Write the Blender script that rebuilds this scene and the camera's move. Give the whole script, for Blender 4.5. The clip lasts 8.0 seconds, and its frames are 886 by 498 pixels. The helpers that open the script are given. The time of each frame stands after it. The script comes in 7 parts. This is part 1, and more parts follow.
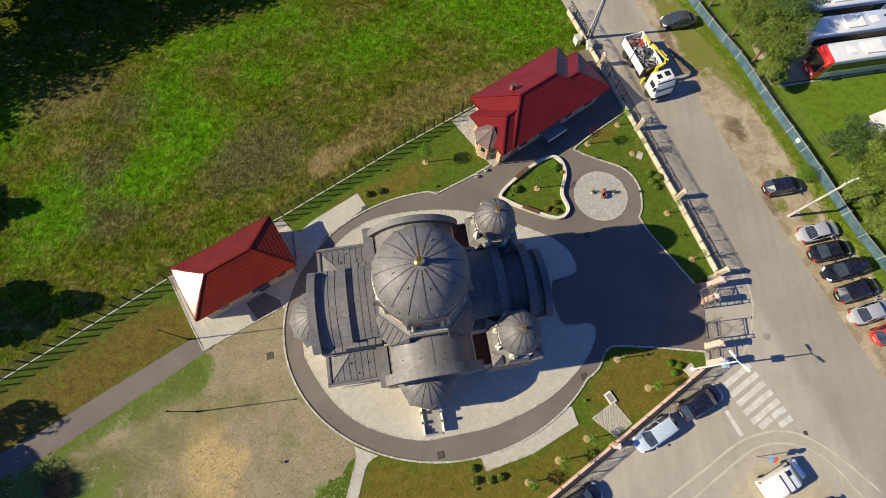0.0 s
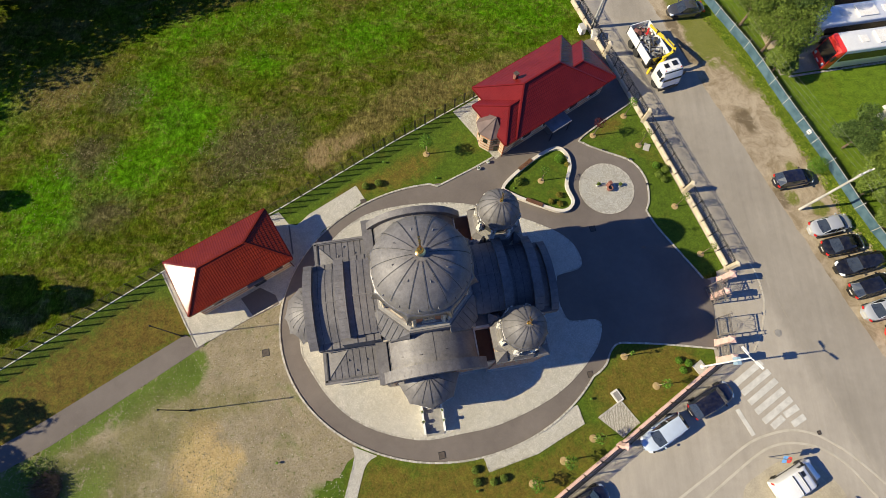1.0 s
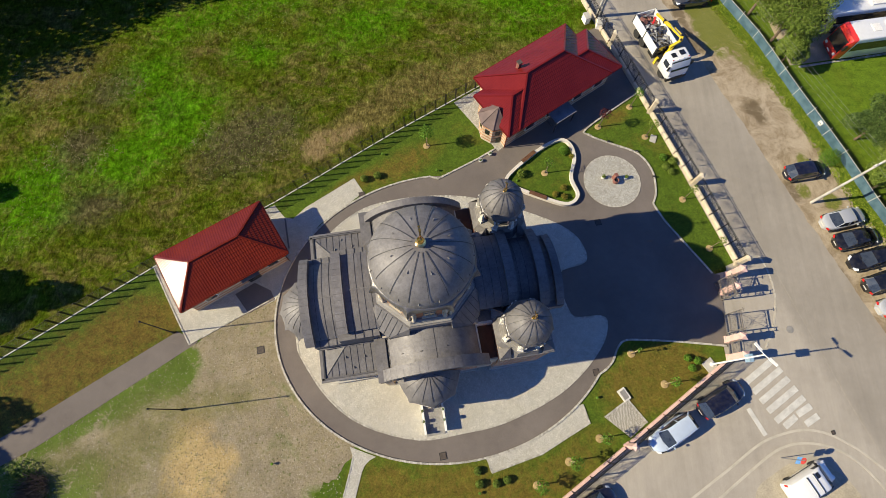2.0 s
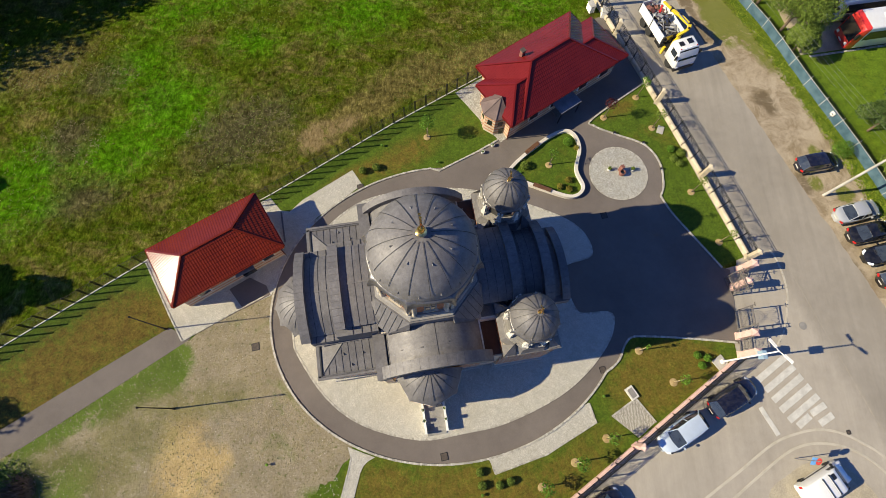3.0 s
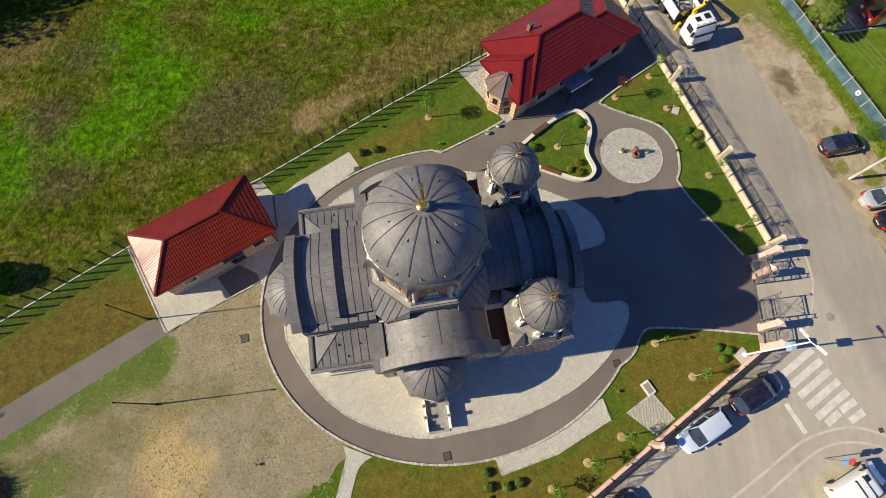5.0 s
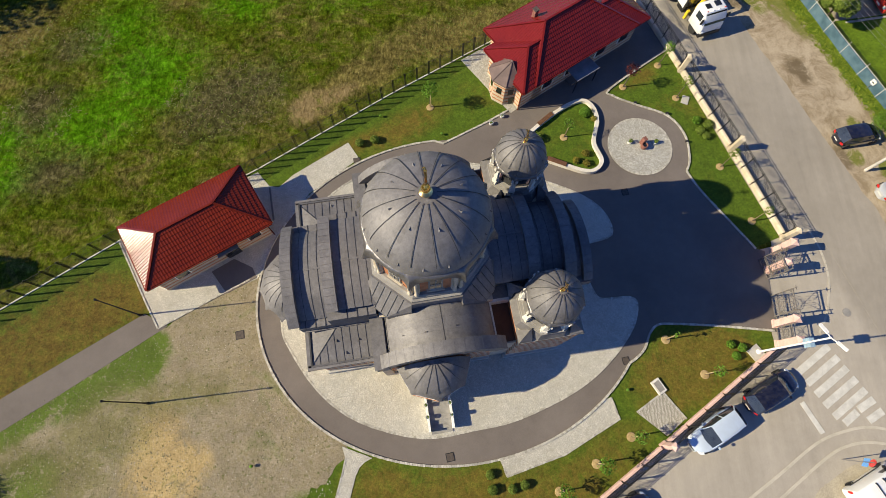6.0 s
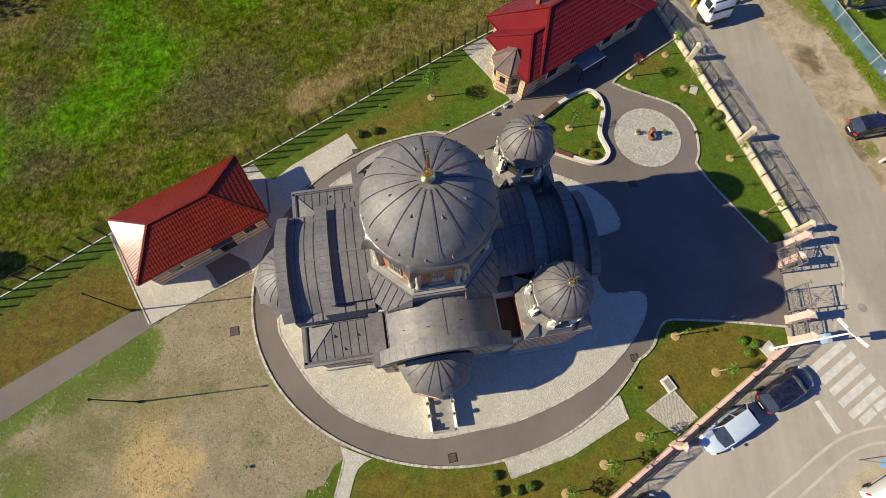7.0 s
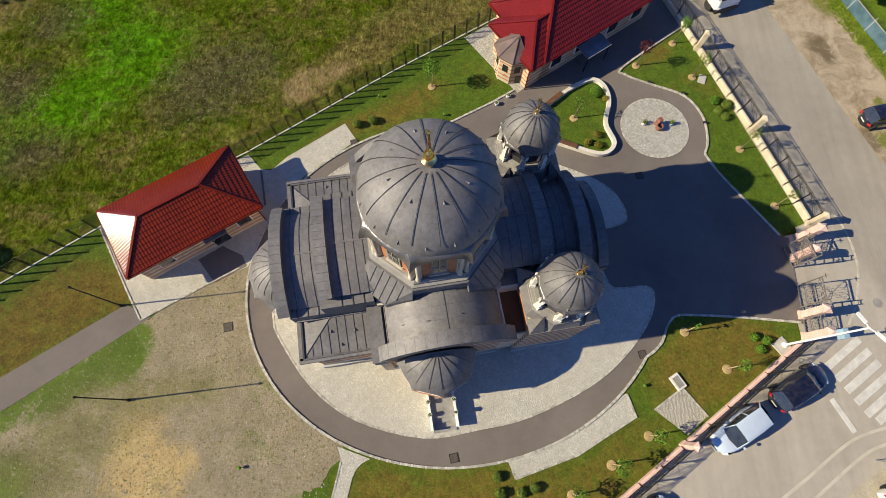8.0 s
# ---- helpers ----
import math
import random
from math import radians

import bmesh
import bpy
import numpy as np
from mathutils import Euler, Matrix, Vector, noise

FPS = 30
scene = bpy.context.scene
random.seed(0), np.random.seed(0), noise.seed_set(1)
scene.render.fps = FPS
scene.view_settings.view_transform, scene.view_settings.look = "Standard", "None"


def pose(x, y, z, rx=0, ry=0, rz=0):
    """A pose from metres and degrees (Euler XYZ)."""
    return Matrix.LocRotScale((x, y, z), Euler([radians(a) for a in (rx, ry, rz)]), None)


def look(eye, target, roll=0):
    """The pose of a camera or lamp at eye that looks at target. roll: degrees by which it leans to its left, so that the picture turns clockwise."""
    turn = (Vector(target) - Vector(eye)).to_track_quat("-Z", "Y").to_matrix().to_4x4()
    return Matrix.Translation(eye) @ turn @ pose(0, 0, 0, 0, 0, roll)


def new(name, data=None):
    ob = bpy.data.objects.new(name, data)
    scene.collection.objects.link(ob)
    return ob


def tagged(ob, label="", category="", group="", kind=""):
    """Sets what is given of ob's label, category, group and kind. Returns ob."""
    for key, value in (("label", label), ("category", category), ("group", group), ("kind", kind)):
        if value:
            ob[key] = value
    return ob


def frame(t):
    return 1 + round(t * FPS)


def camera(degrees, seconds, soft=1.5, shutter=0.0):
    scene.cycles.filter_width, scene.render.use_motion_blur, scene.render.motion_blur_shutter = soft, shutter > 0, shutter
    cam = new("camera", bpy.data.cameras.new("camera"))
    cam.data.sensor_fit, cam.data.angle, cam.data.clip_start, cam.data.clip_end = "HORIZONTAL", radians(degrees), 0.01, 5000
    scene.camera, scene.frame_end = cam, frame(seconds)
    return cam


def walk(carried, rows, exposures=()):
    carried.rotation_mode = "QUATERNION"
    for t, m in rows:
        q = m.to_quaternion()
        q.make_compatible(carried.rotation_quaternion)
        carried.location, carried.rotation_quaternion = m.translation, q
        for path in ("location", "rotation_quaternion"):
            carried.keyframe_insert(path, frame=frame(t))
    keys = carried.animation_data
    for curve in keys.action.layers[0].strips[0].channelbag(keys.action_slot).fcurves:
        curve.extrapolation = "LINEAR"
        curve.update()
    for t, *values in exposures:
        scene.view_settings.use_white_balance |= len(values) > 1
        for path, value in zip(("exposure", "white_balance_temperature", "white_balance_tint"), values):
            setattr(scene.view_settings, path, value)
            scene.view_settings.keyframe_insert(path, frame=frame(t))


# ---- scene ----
cam = camera(84.0, 8.0, soft=0.75)
# seconds; eye in metres; degrees off the plumb line, lean, turn
ROWS = [
    (0.0, 0.000, 0.000, 46.000, 18.676, -1.200, -0.000),
    (0.5, -0.062, -0.043, 45.229, 18.678, -1.208, -0.005),
    (1.0, -0.093, -0.086, 44.442, 18.673, -1.211, -0.005),
    (1.5, -0.108, -0.114, 43.681, 18.673, -1.208, -0.010),
    (3.0, -0.202, -0.206, 41.396, 18.673, -1.201, -0.013),
    (3.5, -0.231, -0.257, 40.660, 18.677, -1.199, -0.008),
    (4.0, -0.261, -0.328, 39.919, 18.676, -1.196, 0.009),
    (4.5, -0.284, -0.404, 39.204, 18.672, -1.199, 0.022),
    (6.0, -0.490, -0.496, 36.987, 18.670, -1.188, 0.014),
    (6.5, -0.563, -0.523, 36.325, 18.675, -1.187, 0.011),
    (7.0, -0.602, -0.565, 35.638, 18.674, -1.186, 0.008),
    (7.5, -0.624, -0.609, 34.985, 18.678, -1.186, 0.009),
    (8.0, -0.644, -0.654, 34.320, 18.683, -1.180, 0.004),
]
walk(cam, [(t, pose(*row)) for t, *row in ROWS])

# ---- light ----
SUN_EL, SUN_GO = 31.6, 7.2      # height of the sun; heading of its rays in the plan
world = bpy.data.worlds.new("sky")
scene.world = world
world.use_nodes = True
wn = world.node_tree.nodes
sky = wn.new("ShaderNodeTexSky")
sky.sky_type, sky.sun_disc = "NISHITA", False
sky.ozone_density, sky.dust_density = 5.0, 0.3
sky.sun_elevation, sky.sun_rotation = radians(SUN_EL), radians(270 - SUN_GO)
wn["Background"].inputs["Strength"].default_value = 0.066
tint = wn.new("ShaderNodeMix")          # a clear deep blue sky
tint.data_type, tint.blend_type = "RGBA", "MULTIPLY"
tint.inputs[0].default_value, tint.inputs[7].default_value = 1.0, (0.66, 0.86, 1.34, 1)
world.node_tree.links.new(sky.outputs["Color"], tint.inputs[6])
world.node_tree.links.new(tint.outputs[2], wn["Background"].inputs["Color"])
sun_data = bpy.data.lights.new("sun", "SUN")
sun_data.energy, sun_data.angle, sun_data.color = 5.0, radians(0.5), (1.0, 0.885, 0.625)
sun = new("sun", sun_data)
way = Vector((math.cos(radians(SUN_GO)) * math.cos(radians(SUN_EL)), math.sin(radians(SUN_GO)) * math.cos(radians(SUN_EL)), -math.sin(radians(SUN_EL))))
sun.matrix_world = look(Vector((0, 0, 60)) - way * 40, Vector((0, 0, 60)))
scene.view_settings.exposure = 0.64


# ---- materials ----
class Nodes:
    """A small builder of node materials on world positions."""

    def __init__(self, name, rough=0.8, metal=0.0, spec=0.5):
        self.mat = bpy.data.materials.new(name)
        self.mat.use_nodes = True
        self.t = self.mat.node_tree
        self.b = self.t.nodes["Principled BSDF"]
        self.b.inputs["Roughness"].default_value = rough
        self.b.inputs["Metallic"].default_value = metal
        self.b.inputs["Specular IOR Level"].default_value = spec
        self.pos = self.t.nodes.new("ShaderNodeNewGeometry").outputs["Position"]

    def link(self, a, b):
        self.t.links.new(a, b)

    def place(self, scale=(1, 1, 1), turn=0.0, source=None):
        m = self.t.nodes.new("ShaderNodeMapping")
        m.inputs["Scale"].default_value = scale
        m.inputs["Rotation"].default_value = (0, 0, radians(turn))
        self.link(source or self.pos, m.inputs["Vector"])
        return m.outputs["Vector"]

    def noise(self, scale, detail=4.0, rough=0.55, vec=None, warp=0.0):
        n = self.t.nodes.new("ShaderNodeTexNoise")
        n.inputs["Scale"].default_value, n.inputs["Detail"].default_value = scale, detail
        n.inputs["Roughness"].default_value, n.inputs["Distortion"].default_value = rough, warp
        self.link(vec or self.pos, n.inputs["Vector"])
        return n.outputs["Fac"]

    def cells(self, scale, feature="F1", vec=None, out="Distance"):
        n = self.t.nodes.new("ShaderNodeTexVoronoi")
        n.feature = feature
        n.inputs["Scale"].default_value = scale
        self.link(vec or self.pos, n.inputs["Vector"])
        return n.outputs[out]

    def ramp(self, fac, stops):
        n = self.t.nodes.new("ShaderNodeValToRGB")
        e = n.color_ramp.elements
        while len(e) < len(stops):
            e.new(0.5)
        for el, (p, c) in zip(e, stops):
            el.position = p
            el.color = (*c, 1) if not isinstance(c, (int, float)) else (c, c, c, 1)
        self.link(fac, n.inputs["Fac"])
        return n.outputs["Color"]

    def mix(self, fac, a, b, kind="MIX"):
        n = self.t.nodes.new("ShaderNodeMix")
        n.data_type, n.blend_type = "RGBA", kind
        for k, v in ((0, fac), (6, a), (7, b)):
            s = n.inputs[k]
            if isinstance(v, (int, float)):
                s.default_value = v if k == 0 else (v, v, v, 1)
            elif isinstance(v, tuple):
                s.default_value = (*v, 1)
            else:
                self.link(v, s)
        return n.outputs[2]

    def patch(self, x, y, rx, ry, turn=0.0, warp=None):
        """A soft patch of ground with a ragged edge."""
        m = self.t.nodes.new("ShaderNodeMapping")
        m.vector_type = "TEXTURE"
        m.inputs["Location"].default_value = (x, y, 0)
        m.inputs["Rotation"].default_value = (0, 0, radians(turn))
        m.inputs["Scale"].default_value = (rx, ry, 50)
        self.link(self.pos, m.inputs["Vector"])
        g = self.t.nodes.new("ShaderNodeTexGradient")
        g.gradient_type = "SPHERICAL"
        self.link(m.outputs["Vector"], g.inputs["Vector"])
        return self.mix(1.0, g.outputs["Fac"], warp, "MULTIPLY")

    def vary(self, colour, amount=0.15):
        """Each object a little lighter or darker."""
        r = self.t.nodes.new("ShaderNodeObjectInfo").outputs["Random"]
        return self.mix(1.0, colour, self.ramp(r, [(0, 1 - amount), (1, 1 + amount)]), "MULTIPLY")

    def thin(self, colour, share=0.4):
        """Let light through, as leaves and blades do."""
        t = self.t.nodes.new("ShaderNodeBsdfTranslucent")
        m = self.t.nodes.new("ShaderNodeMixShader")
        m.inputs[0].default_value = share
        self.link(colour, t.inputs["Color"])
        self.link(self.b.outputs[0], m.inputs[1])
        self.link(t.outputs[0], m.inputs[2])
        self.link(m.outputs[0], self.t.nodes["Material Output"].inputs["Surface"])

    def done(self, colour, bump=None, strength=0.3, size=0.02):
        if isinstance(colour, tuple):
            self.b.inputs["Base Color"].default_value = (*colour, 1)
        else:
            self.link(colour, self.b.inputs["Base Color"])
        if bump is not None:
            n = self.t.nodes.new("ShaderNodeBump")
            n.inputs["Strength"].default_value, n.inputs["Distance"].default_value = strength, size
            self.link(bump, n.inputs["Height"])
            self.link(n.outputs["Normal"], self.b.inputs["Normal"])
        return self.mat


def plain(name, a, b, scale, rough=0.8, metal=0.0, fine=40.0, strength=0.3, size=0.01, spec=0.5, vary=0.0):
    """Two tones by a broad noise, speckled by a fine one."""
    n = Nodes(name, rough, metal, spec)
    broad = n.ramp(n.noise(scale, 5), [(0.35, a), (0.65, b)])
    speck = n.noise(fine, 3, 0.7)
    c = n.mix(1.0, broad, n.ramp(speck, [(0.3, 0.78), (0.7, 1.22)]), "MULTIPLY")
    if vary:
        c = n.vary(c, vary)
    return n.done(c, speck, strength, size)


def gather(n, items, warp):
    out = n.patch(*items[0], warp=warp)
    for i in items[1:]:
        out = n.mix(1.0, out, n.patch(*i, warp=warp), "ADD")
    return out


def field_material(name="meadow_grass", loose=False):
    """Meadow colours by place; loose: for blades, each one a little different."""
    n = Nodes(name, 1.0, 0, 0.0)
    warp = n.ramp(n.noise(0.55, 9, 0.85, None, 1.6), [(0.34, 0.0), (0.62, 1.0)])
    mid = n.noise(0.30, 8, 0.82, n.place((1, 1.5, 1), 30), 0.8)
    tone = n.noise(0.75, 6, 0.8, None, 0.5)
    low = n.noise(2.9, 5, 0.8, n.place((1.9, 0.7, 1), -50))
    lime = n.ramp(low, [(0.3, (0.046, 0.120, 0.003)), (0.52, (0.068, 0.185, 0.004)), (0.75, (0.105, 0.235, 0.008))])
    olive = n.ramp(low, [(0.3, (0.036, 0.047, 0.003)), (0.52, (0.078, 0.095, 0.008)), (0.62, (0.105, 0.118, 0.013)), (0.78, (0.18, 0.170, 0.038))])
    leafy = n.ramp(low, [(0.3, (0.034, 0.057, 0.002)), (0.55, (0.068, 0.114, 0.006)), (0.78, (0.16, 0.195, 0.03))])
    dry = n.ramp(low, [(0.3, (0.080, 0.062, 0.016)), (0.55, (0.175, 0.140, 0.046)), (0.78, (0.38, 0.32, 0.14))])
    gloom = n.ramp(low, [(0.3, (0.040, 0.037, 0.015)), (0.6, (0.098, 0.086, 0.040)), (0.8, (0.24, 0.21, 0.10))])
    c = n.mix(n.ramp(tone, [(0.44, 0.0), (0.60, 0.9)]), olive, leafy)
    c = n.mix(n.ramp(mid, [(0.47, 0.0), (0.64, 0.85)]), c, dry)
    c = n.mix(n.ramp(gather(n, [(-18.5, 25.5, 8, 5, 30), (-34.5, 24, 5, 3.5, 60), (-32, 18.3, 5, 3, 20), (-32.4, 31.5, 5, 2.5, 40), (-26.7, 28.8, 3, 3, 0)], warp), [(0.04, 0.0), (0.40, 0.85)]), c, gloom)
    c = n.mix(n.ramp(gather(n, [(-29.2, 33.0, 6, 5, 60), (-24.5, 29.3, 6, 4.5, 20), (-27.2, 25.6, 6, 5, 40), (-30.6, 22.5, 5, 4, 0), (-38, 17.5, 7, 5, 35), (-46, 29, 6, 7, 0), (-17.8, 43.7, 7, 4.5, 15), (-26.5, 40, 8, 3.5, 15), (-19, 36.2, 5, 3.5, 0), (-38.5, 21.5, 5, 4, 60), (-52, 20, 9, 7, 0),
        (11, 44, 10, 8, 35), (2, 47, 10, 6, 10), (-8, 40, 9, 5, 20), (40, 60, 20, 30, 0), (44, 12, 14, 30, -22), (36, 32, 8, 26, -22)], warp), [(0.05, 0.0), (0.58, 0.92)]), c, lime)
    c = n.mix(n.ramp(gather(n, [(-11.1, 25.3, 4, 2.6, 30), (-39.5, 32.2, 7, 4, 30), (4, 34, 9, 2.6, 33), (-3, 32, 9, 3, 33), (-7, 28, 5, 2.5, 33)], warp), [(0.05, 0.0), (0.42, 0.85)]), c, dry)
    clump = n.noise(1.35, 5, 0.72, n.place((1.25, 0.8, 1), -48), 1.1)
    c = n.mix(1.0, c, n.ramp(clump, [(0.32, 0.52), (0.50, 0.92), (0.68, 1.50)]), "MULTIPLY")
    drift = n.noise(0.62, 6, 0.7, n.place((1, 1.5, 1), 35), 1.4)
    c = n.mix(1.0, c, n.ramp(drift, [(0.34, 0.52), (0.52, 0.94), (0.68, 1.40)]), "MULTIPLY")
    bald = n.ramp(low, [(0.3, (0.13, 0.090, 0.037)), (0.7, (0.35, 0.260, 0.130))])
    c = n.mix(n.ramp(gather(n, [(-11.1, 25.3, 3.0, 2.0, 30), (-12.0, 24.6, 2.2, 1.4, 70), (-8.6, 26.6, 2.2, 1.1, 33)], warp), [(0.08, 0.0), (0.50, 0.85)]), c, bald)
    if loose:
        r = n.t.nodes.new("ShaderNodeNewGeometry").outputs["Random Per Island"]
        c = n.mix(1.0, c, n.ramp(r, [(0.0, 0.95), (0.7, 1.12), (1.0, 1.45)]), "MULTIPLY")
        n.thin(c, 0.5)
        return n.done(c)
    relief = n.mix(0.5, clump, low)
    return n.done(c, relief, 0.5, 0.22)


def lawn_material(name="mown_lawn", wear=1.0, fresh=1.0):
    n = Nodes(name, 0.95, 0, 0.2)
    warp = n.ramp(n.noise(0.9, 8, 0.8, None, 0.8), [(0.32, 0.0), (0.60, 1.0)])
    big = n.noise(0.22, 6, 0.7, None, 0.5)
    low = n.noise(5.0, 4, 0.75)
    fine = n.noise(24.0, 3, 0.7)
    green = n.ramp(low, [(0.3, (0.044 * fresh, 0.082 * fresh, 0.006)), (0.7, (0.096 * fresh, 0.146 * fresh, 0.011))])
    dry = n.ramp(low, [(0.3, (0.095, 0.062, 0.010)), (0.7, (0.205, 0.138, 0.026))])
    c = n.mix(n.ramp(big, [(0.53, 0.0), (0.72, 0.6 * wear)]), green, dry)
    if wear > 0.5:
        bare = gather(n, [(-26.0, 7.0, 5, 3.2, 33), (-29.5, 4.0, 6, 3.4, 33), (-34, 0.6, 7, 3.6, 33), (-39, -3.5, 7, 4, 33), (-24.0, 7.4, 3, 2, 10), (18.6, 3.0, 6.5, 3.4, 25), (18.4, 2.7, 5, 3.0, 25), (19.0, 3.2, 4, 2.4, 25), (21.5, 4.0, 4, 2, 0), (9.0, -5.4, 8, 2.6, 33), (3, -7, 7, 3.5, 20), (-0.5, -6.2, 7, 3.2, 10), (-4.5, -5.2, 3, 2.5, 0), (-3, -9, 5, 4, 0), (-3.2, 23.0, 6, 2.0, 33), (-8, 20.8, 4, 1.2, 33), (18.5, 28.8, 2.5, 1.2, 40)], warp)
        c = n.mix(n.ramp(bare, [(0.03, 0.0), (0.50, 0.85)]), c, n.mix(n.ramp(n.noise(1.7, 5, 0.8), [(0.42, 0.0), (0.62, 0.75)]), dry, n.mix(0.5, green, dry)))
        rust = n.ramp(low, [(0.3, (0.055, 0.036, 0.006)), (0.7, (0.130, 0.078, 0.015))])
        west = gather(n, [(-26.5, 6.0, 7, 4.4, 33), (-33, 1.2, 8, 5, 33), (-40, -4, 9, 6, 33)], 1.0)
        blot = n.noise(0.8, 7, 0.8, None, 1.2)
        c = n.mix(n.mix(1.0, n.ramp(west, [(0.05, 0.0), (0.35, 0.9)]), n.ramp(blot, [(0.43, 0.10), (0.60, 0.95)]), "MULTIPLY"), c, rust)
    c = n.mix(1.0, c, n.ramp(n.noise(1.3, 7, 0.82), [(0.32, 0.60), (0.68, 1.30)]), "MULTIPLY")
    c = n.mix(1.0, c, n.ramp(fine, [(0.3, 0.72), (0.7, 1.28)]), "MULTIPLY")
    return n.done(c, n.mix(0.4, low, fine), 0.7, 0.07)


def verge_material():
    """Packed pale dirt with wet hollows and creeping grass."""
    n = Nodes("packed_dirt_verge", 0.95, 0, 0.25)
    warp = n.ramp(n.noise(0.9, 7, 0.8, None, 1.0), [(0.32, 0.0), (0.56, 1.0)])
    big = n.noise(0.45, 7, 0.75, None, 0.6)
    speck = n.noise(9.0, 4, 0.8)
    pale = n.ramp(speck, [(0.3, (0.33, 0.268, 0.188)), (0.55, (0.41, 0.338, 0.242)), (0.75, (0.49, 0.412, 0.308))])
    brown = n.ramp(speck, [(0.3, (0.15, 0.112, 0.065)), (0.7, (0.27, 0.205, 0.125))])
    grass = n.ramp(speck, [(0.3, (0.060, 0.085, 0.008)), (0.55, (0.15, 0.165, 0.022)), (0.75, (0.27, 0.25, 0.06))])
    c = n.mix(n.ramp(big, [(0.42, 0.0), (0.60, 0.85)]), pale, brown)
    c = n.mix(n.ramp(n.noise(2.4, 6, 0.8), [(0.55, 0.0), (0.68, 0.55)]), c, brown)
    c = n.mix(n.ramp(gather(n, [(28.0, 38.6, 1.3, 2.4, 20), (33.0, 29.6, 1.3, 2.2, 25), (34.9, 20.5, 0.9, 1.6, 20), (27.0, 42, 1.0, 2.0, 20), (37.4, 12.0, 0.9, 1.6, 20)], warp), [(0.10, 0.0), (0.40, 0.8)]), c, (0.115, 0.085, 0.048))
    c = n.mix(n.ramp(gather(n, [(29.8, 39.5, 1.6, 4.5, 22), (28.2, 44.5, 1.6, 4, 22), (32.0, 39.5, 1.6, 9, 24), (30.5, 45, 1.6, 6, 24), (36.8, 23.6, 0.8, 1.5, 20), (35.9, 20.6, 0.9, 1.1, 20), (26, 50, 2.5, 5, 22), (38.5, 19.5, 1.2, 1.2, 0)], warp), [(0.08, 0.0), (0.30, 0.9)]), c, grass)
    return n.done(c, speck, 0.35, 0.03)


def gravel_material():
    n = Nodes("worn_gravel", 0.95, 0, 0.15)
    warp = n.ramp(n.noise(0.7, 8, 0.8, None, 1.2), [(0.34, 0.0), (0.58, 1.0)])
    big = n.noise(0.2, 7, 0.75, None, 0.8)
    clod = n.noise(2.2, 6, 0.85)
    speck = n.noise(10.0, 5, 0.9)
    tint = n.noise(0.9, 6, 0.75)
    grey = n.ramp(speck, [(0.30, (0.15, 0.12, 0.075)), (0.46, (0.235, 0.195, 0.132)), (0.60, (0.31, 0.262, 0.185)), (0.74, (0.46, 0.41, 0.32))])
    grey = n.mix(n.ramp(tint, [(0.42, 0.0), (0.62, 0.5)]), grey, (0.235, 0.195, 0.11))
    sand = n.ramp(speck, [(0.30, (0.25, 0.175, 0.072)), (0.55, (0.46, 0.335, 0.150)), (0.76, (0.66, 0.54, 0.33))])
    weed = n.ramp(speck, [(0.3, (0.045, 0.080, 0.006)), (0.7, (0.115, 0.165, 0.022))])
    straw = n.ramp(speck, [(0.3, (0.10, 0.085, 0.03)), (0.7, (0.27, 0.22, 0.10))])
    c = n.mix(n.ramp(clod, [(0.50, 0.0), (0.68, 0.8)]), grey, straw)
    c = n.mix(n.ramp(gather(n, [(-19.6, -3.0, 2.6, 4.6), (-18.6, -6.5, 3.6, 3.4), (-17.2, -3.6, 2.2, 1.8)], warp), [(0.04, 0.0), (0.42, 0.9)]), c, sand)
    fleck = n.noise(5.5, 3, 0.75)
    chip = n.noise(7.5, 2, 0.7, n.place((1, 1.2, 1), 40))
    c = n.mix(n.ramp(fleck, [(0.60, 0.0), (0.68, 0.8)]), c, (0.070, 0.066, 0.026))
    c = n.mix(n.ramp(chip, [(0.68, 0.0), (0.74, 0.7)]), c, (0.58, 0.53, 0.44))
    c = n.mix(n.ramp(clod, [(0.60, 0.0), (0.68, 0.55)]), c, weed)
    c = n.mix(n.ramp(big, [(0.56, 0.0), (0.70, 0.7)]), c, weed)
    c = n.mix(n.ramp(gather(n, [(-24.5, 1.9, 6, 2.4, 33), (-21.6, 3.4, 2.4, 2.8, 0), (-30, -1.6, 3.5, 1.6, 33), (-31, -6.5, 5, 3.0, 20), (-27, -9.5, 3.5, 5, 0), (-27.5, -4.5, 2.5, 2, 0), (-9, -9, 2.6, 4.5, 0), (-34, -6, 5, 3, 30)], warp), [(0.05, 0.0), (0.30, 0.95)]), c, weed)
    moss = n.ramp(speck, [(0.3, (0.085, 0.082, 0.022)), (0.7, (0.225, 0.205, 0.085))])
    c = n.mix(n.ramp(gather(n, [(-22.6, -1.2, 4.5, 4.0, 30), (-24.8, -5.0, 3.4, 5, 0), (-29.5, -4.2, 4, 2.4, 33), (-17.5, 1.0, 4.5, 2.0, 10), (-20.8, -7.6, 2.0, 3.5, 0)], warp), [(0.04, 0.0), (0.50, 0.72)]), c, moss)
    tuft = n.noise(3.4, 5, 0.8, None, 0.6)
    c = n.mix(n.ramp(tuft, [(0.57, 0.0), (0.64, 0.8)]), c, n.mix(0.55, weed, (0.075, 0.068, 0.03)))
    c = n.mix(1.0, c, n.ramp(n.noise(0.42, 5, 0.7), [(0.32, 0.88), (0.68, 1.30)]), "MULTIPLY")
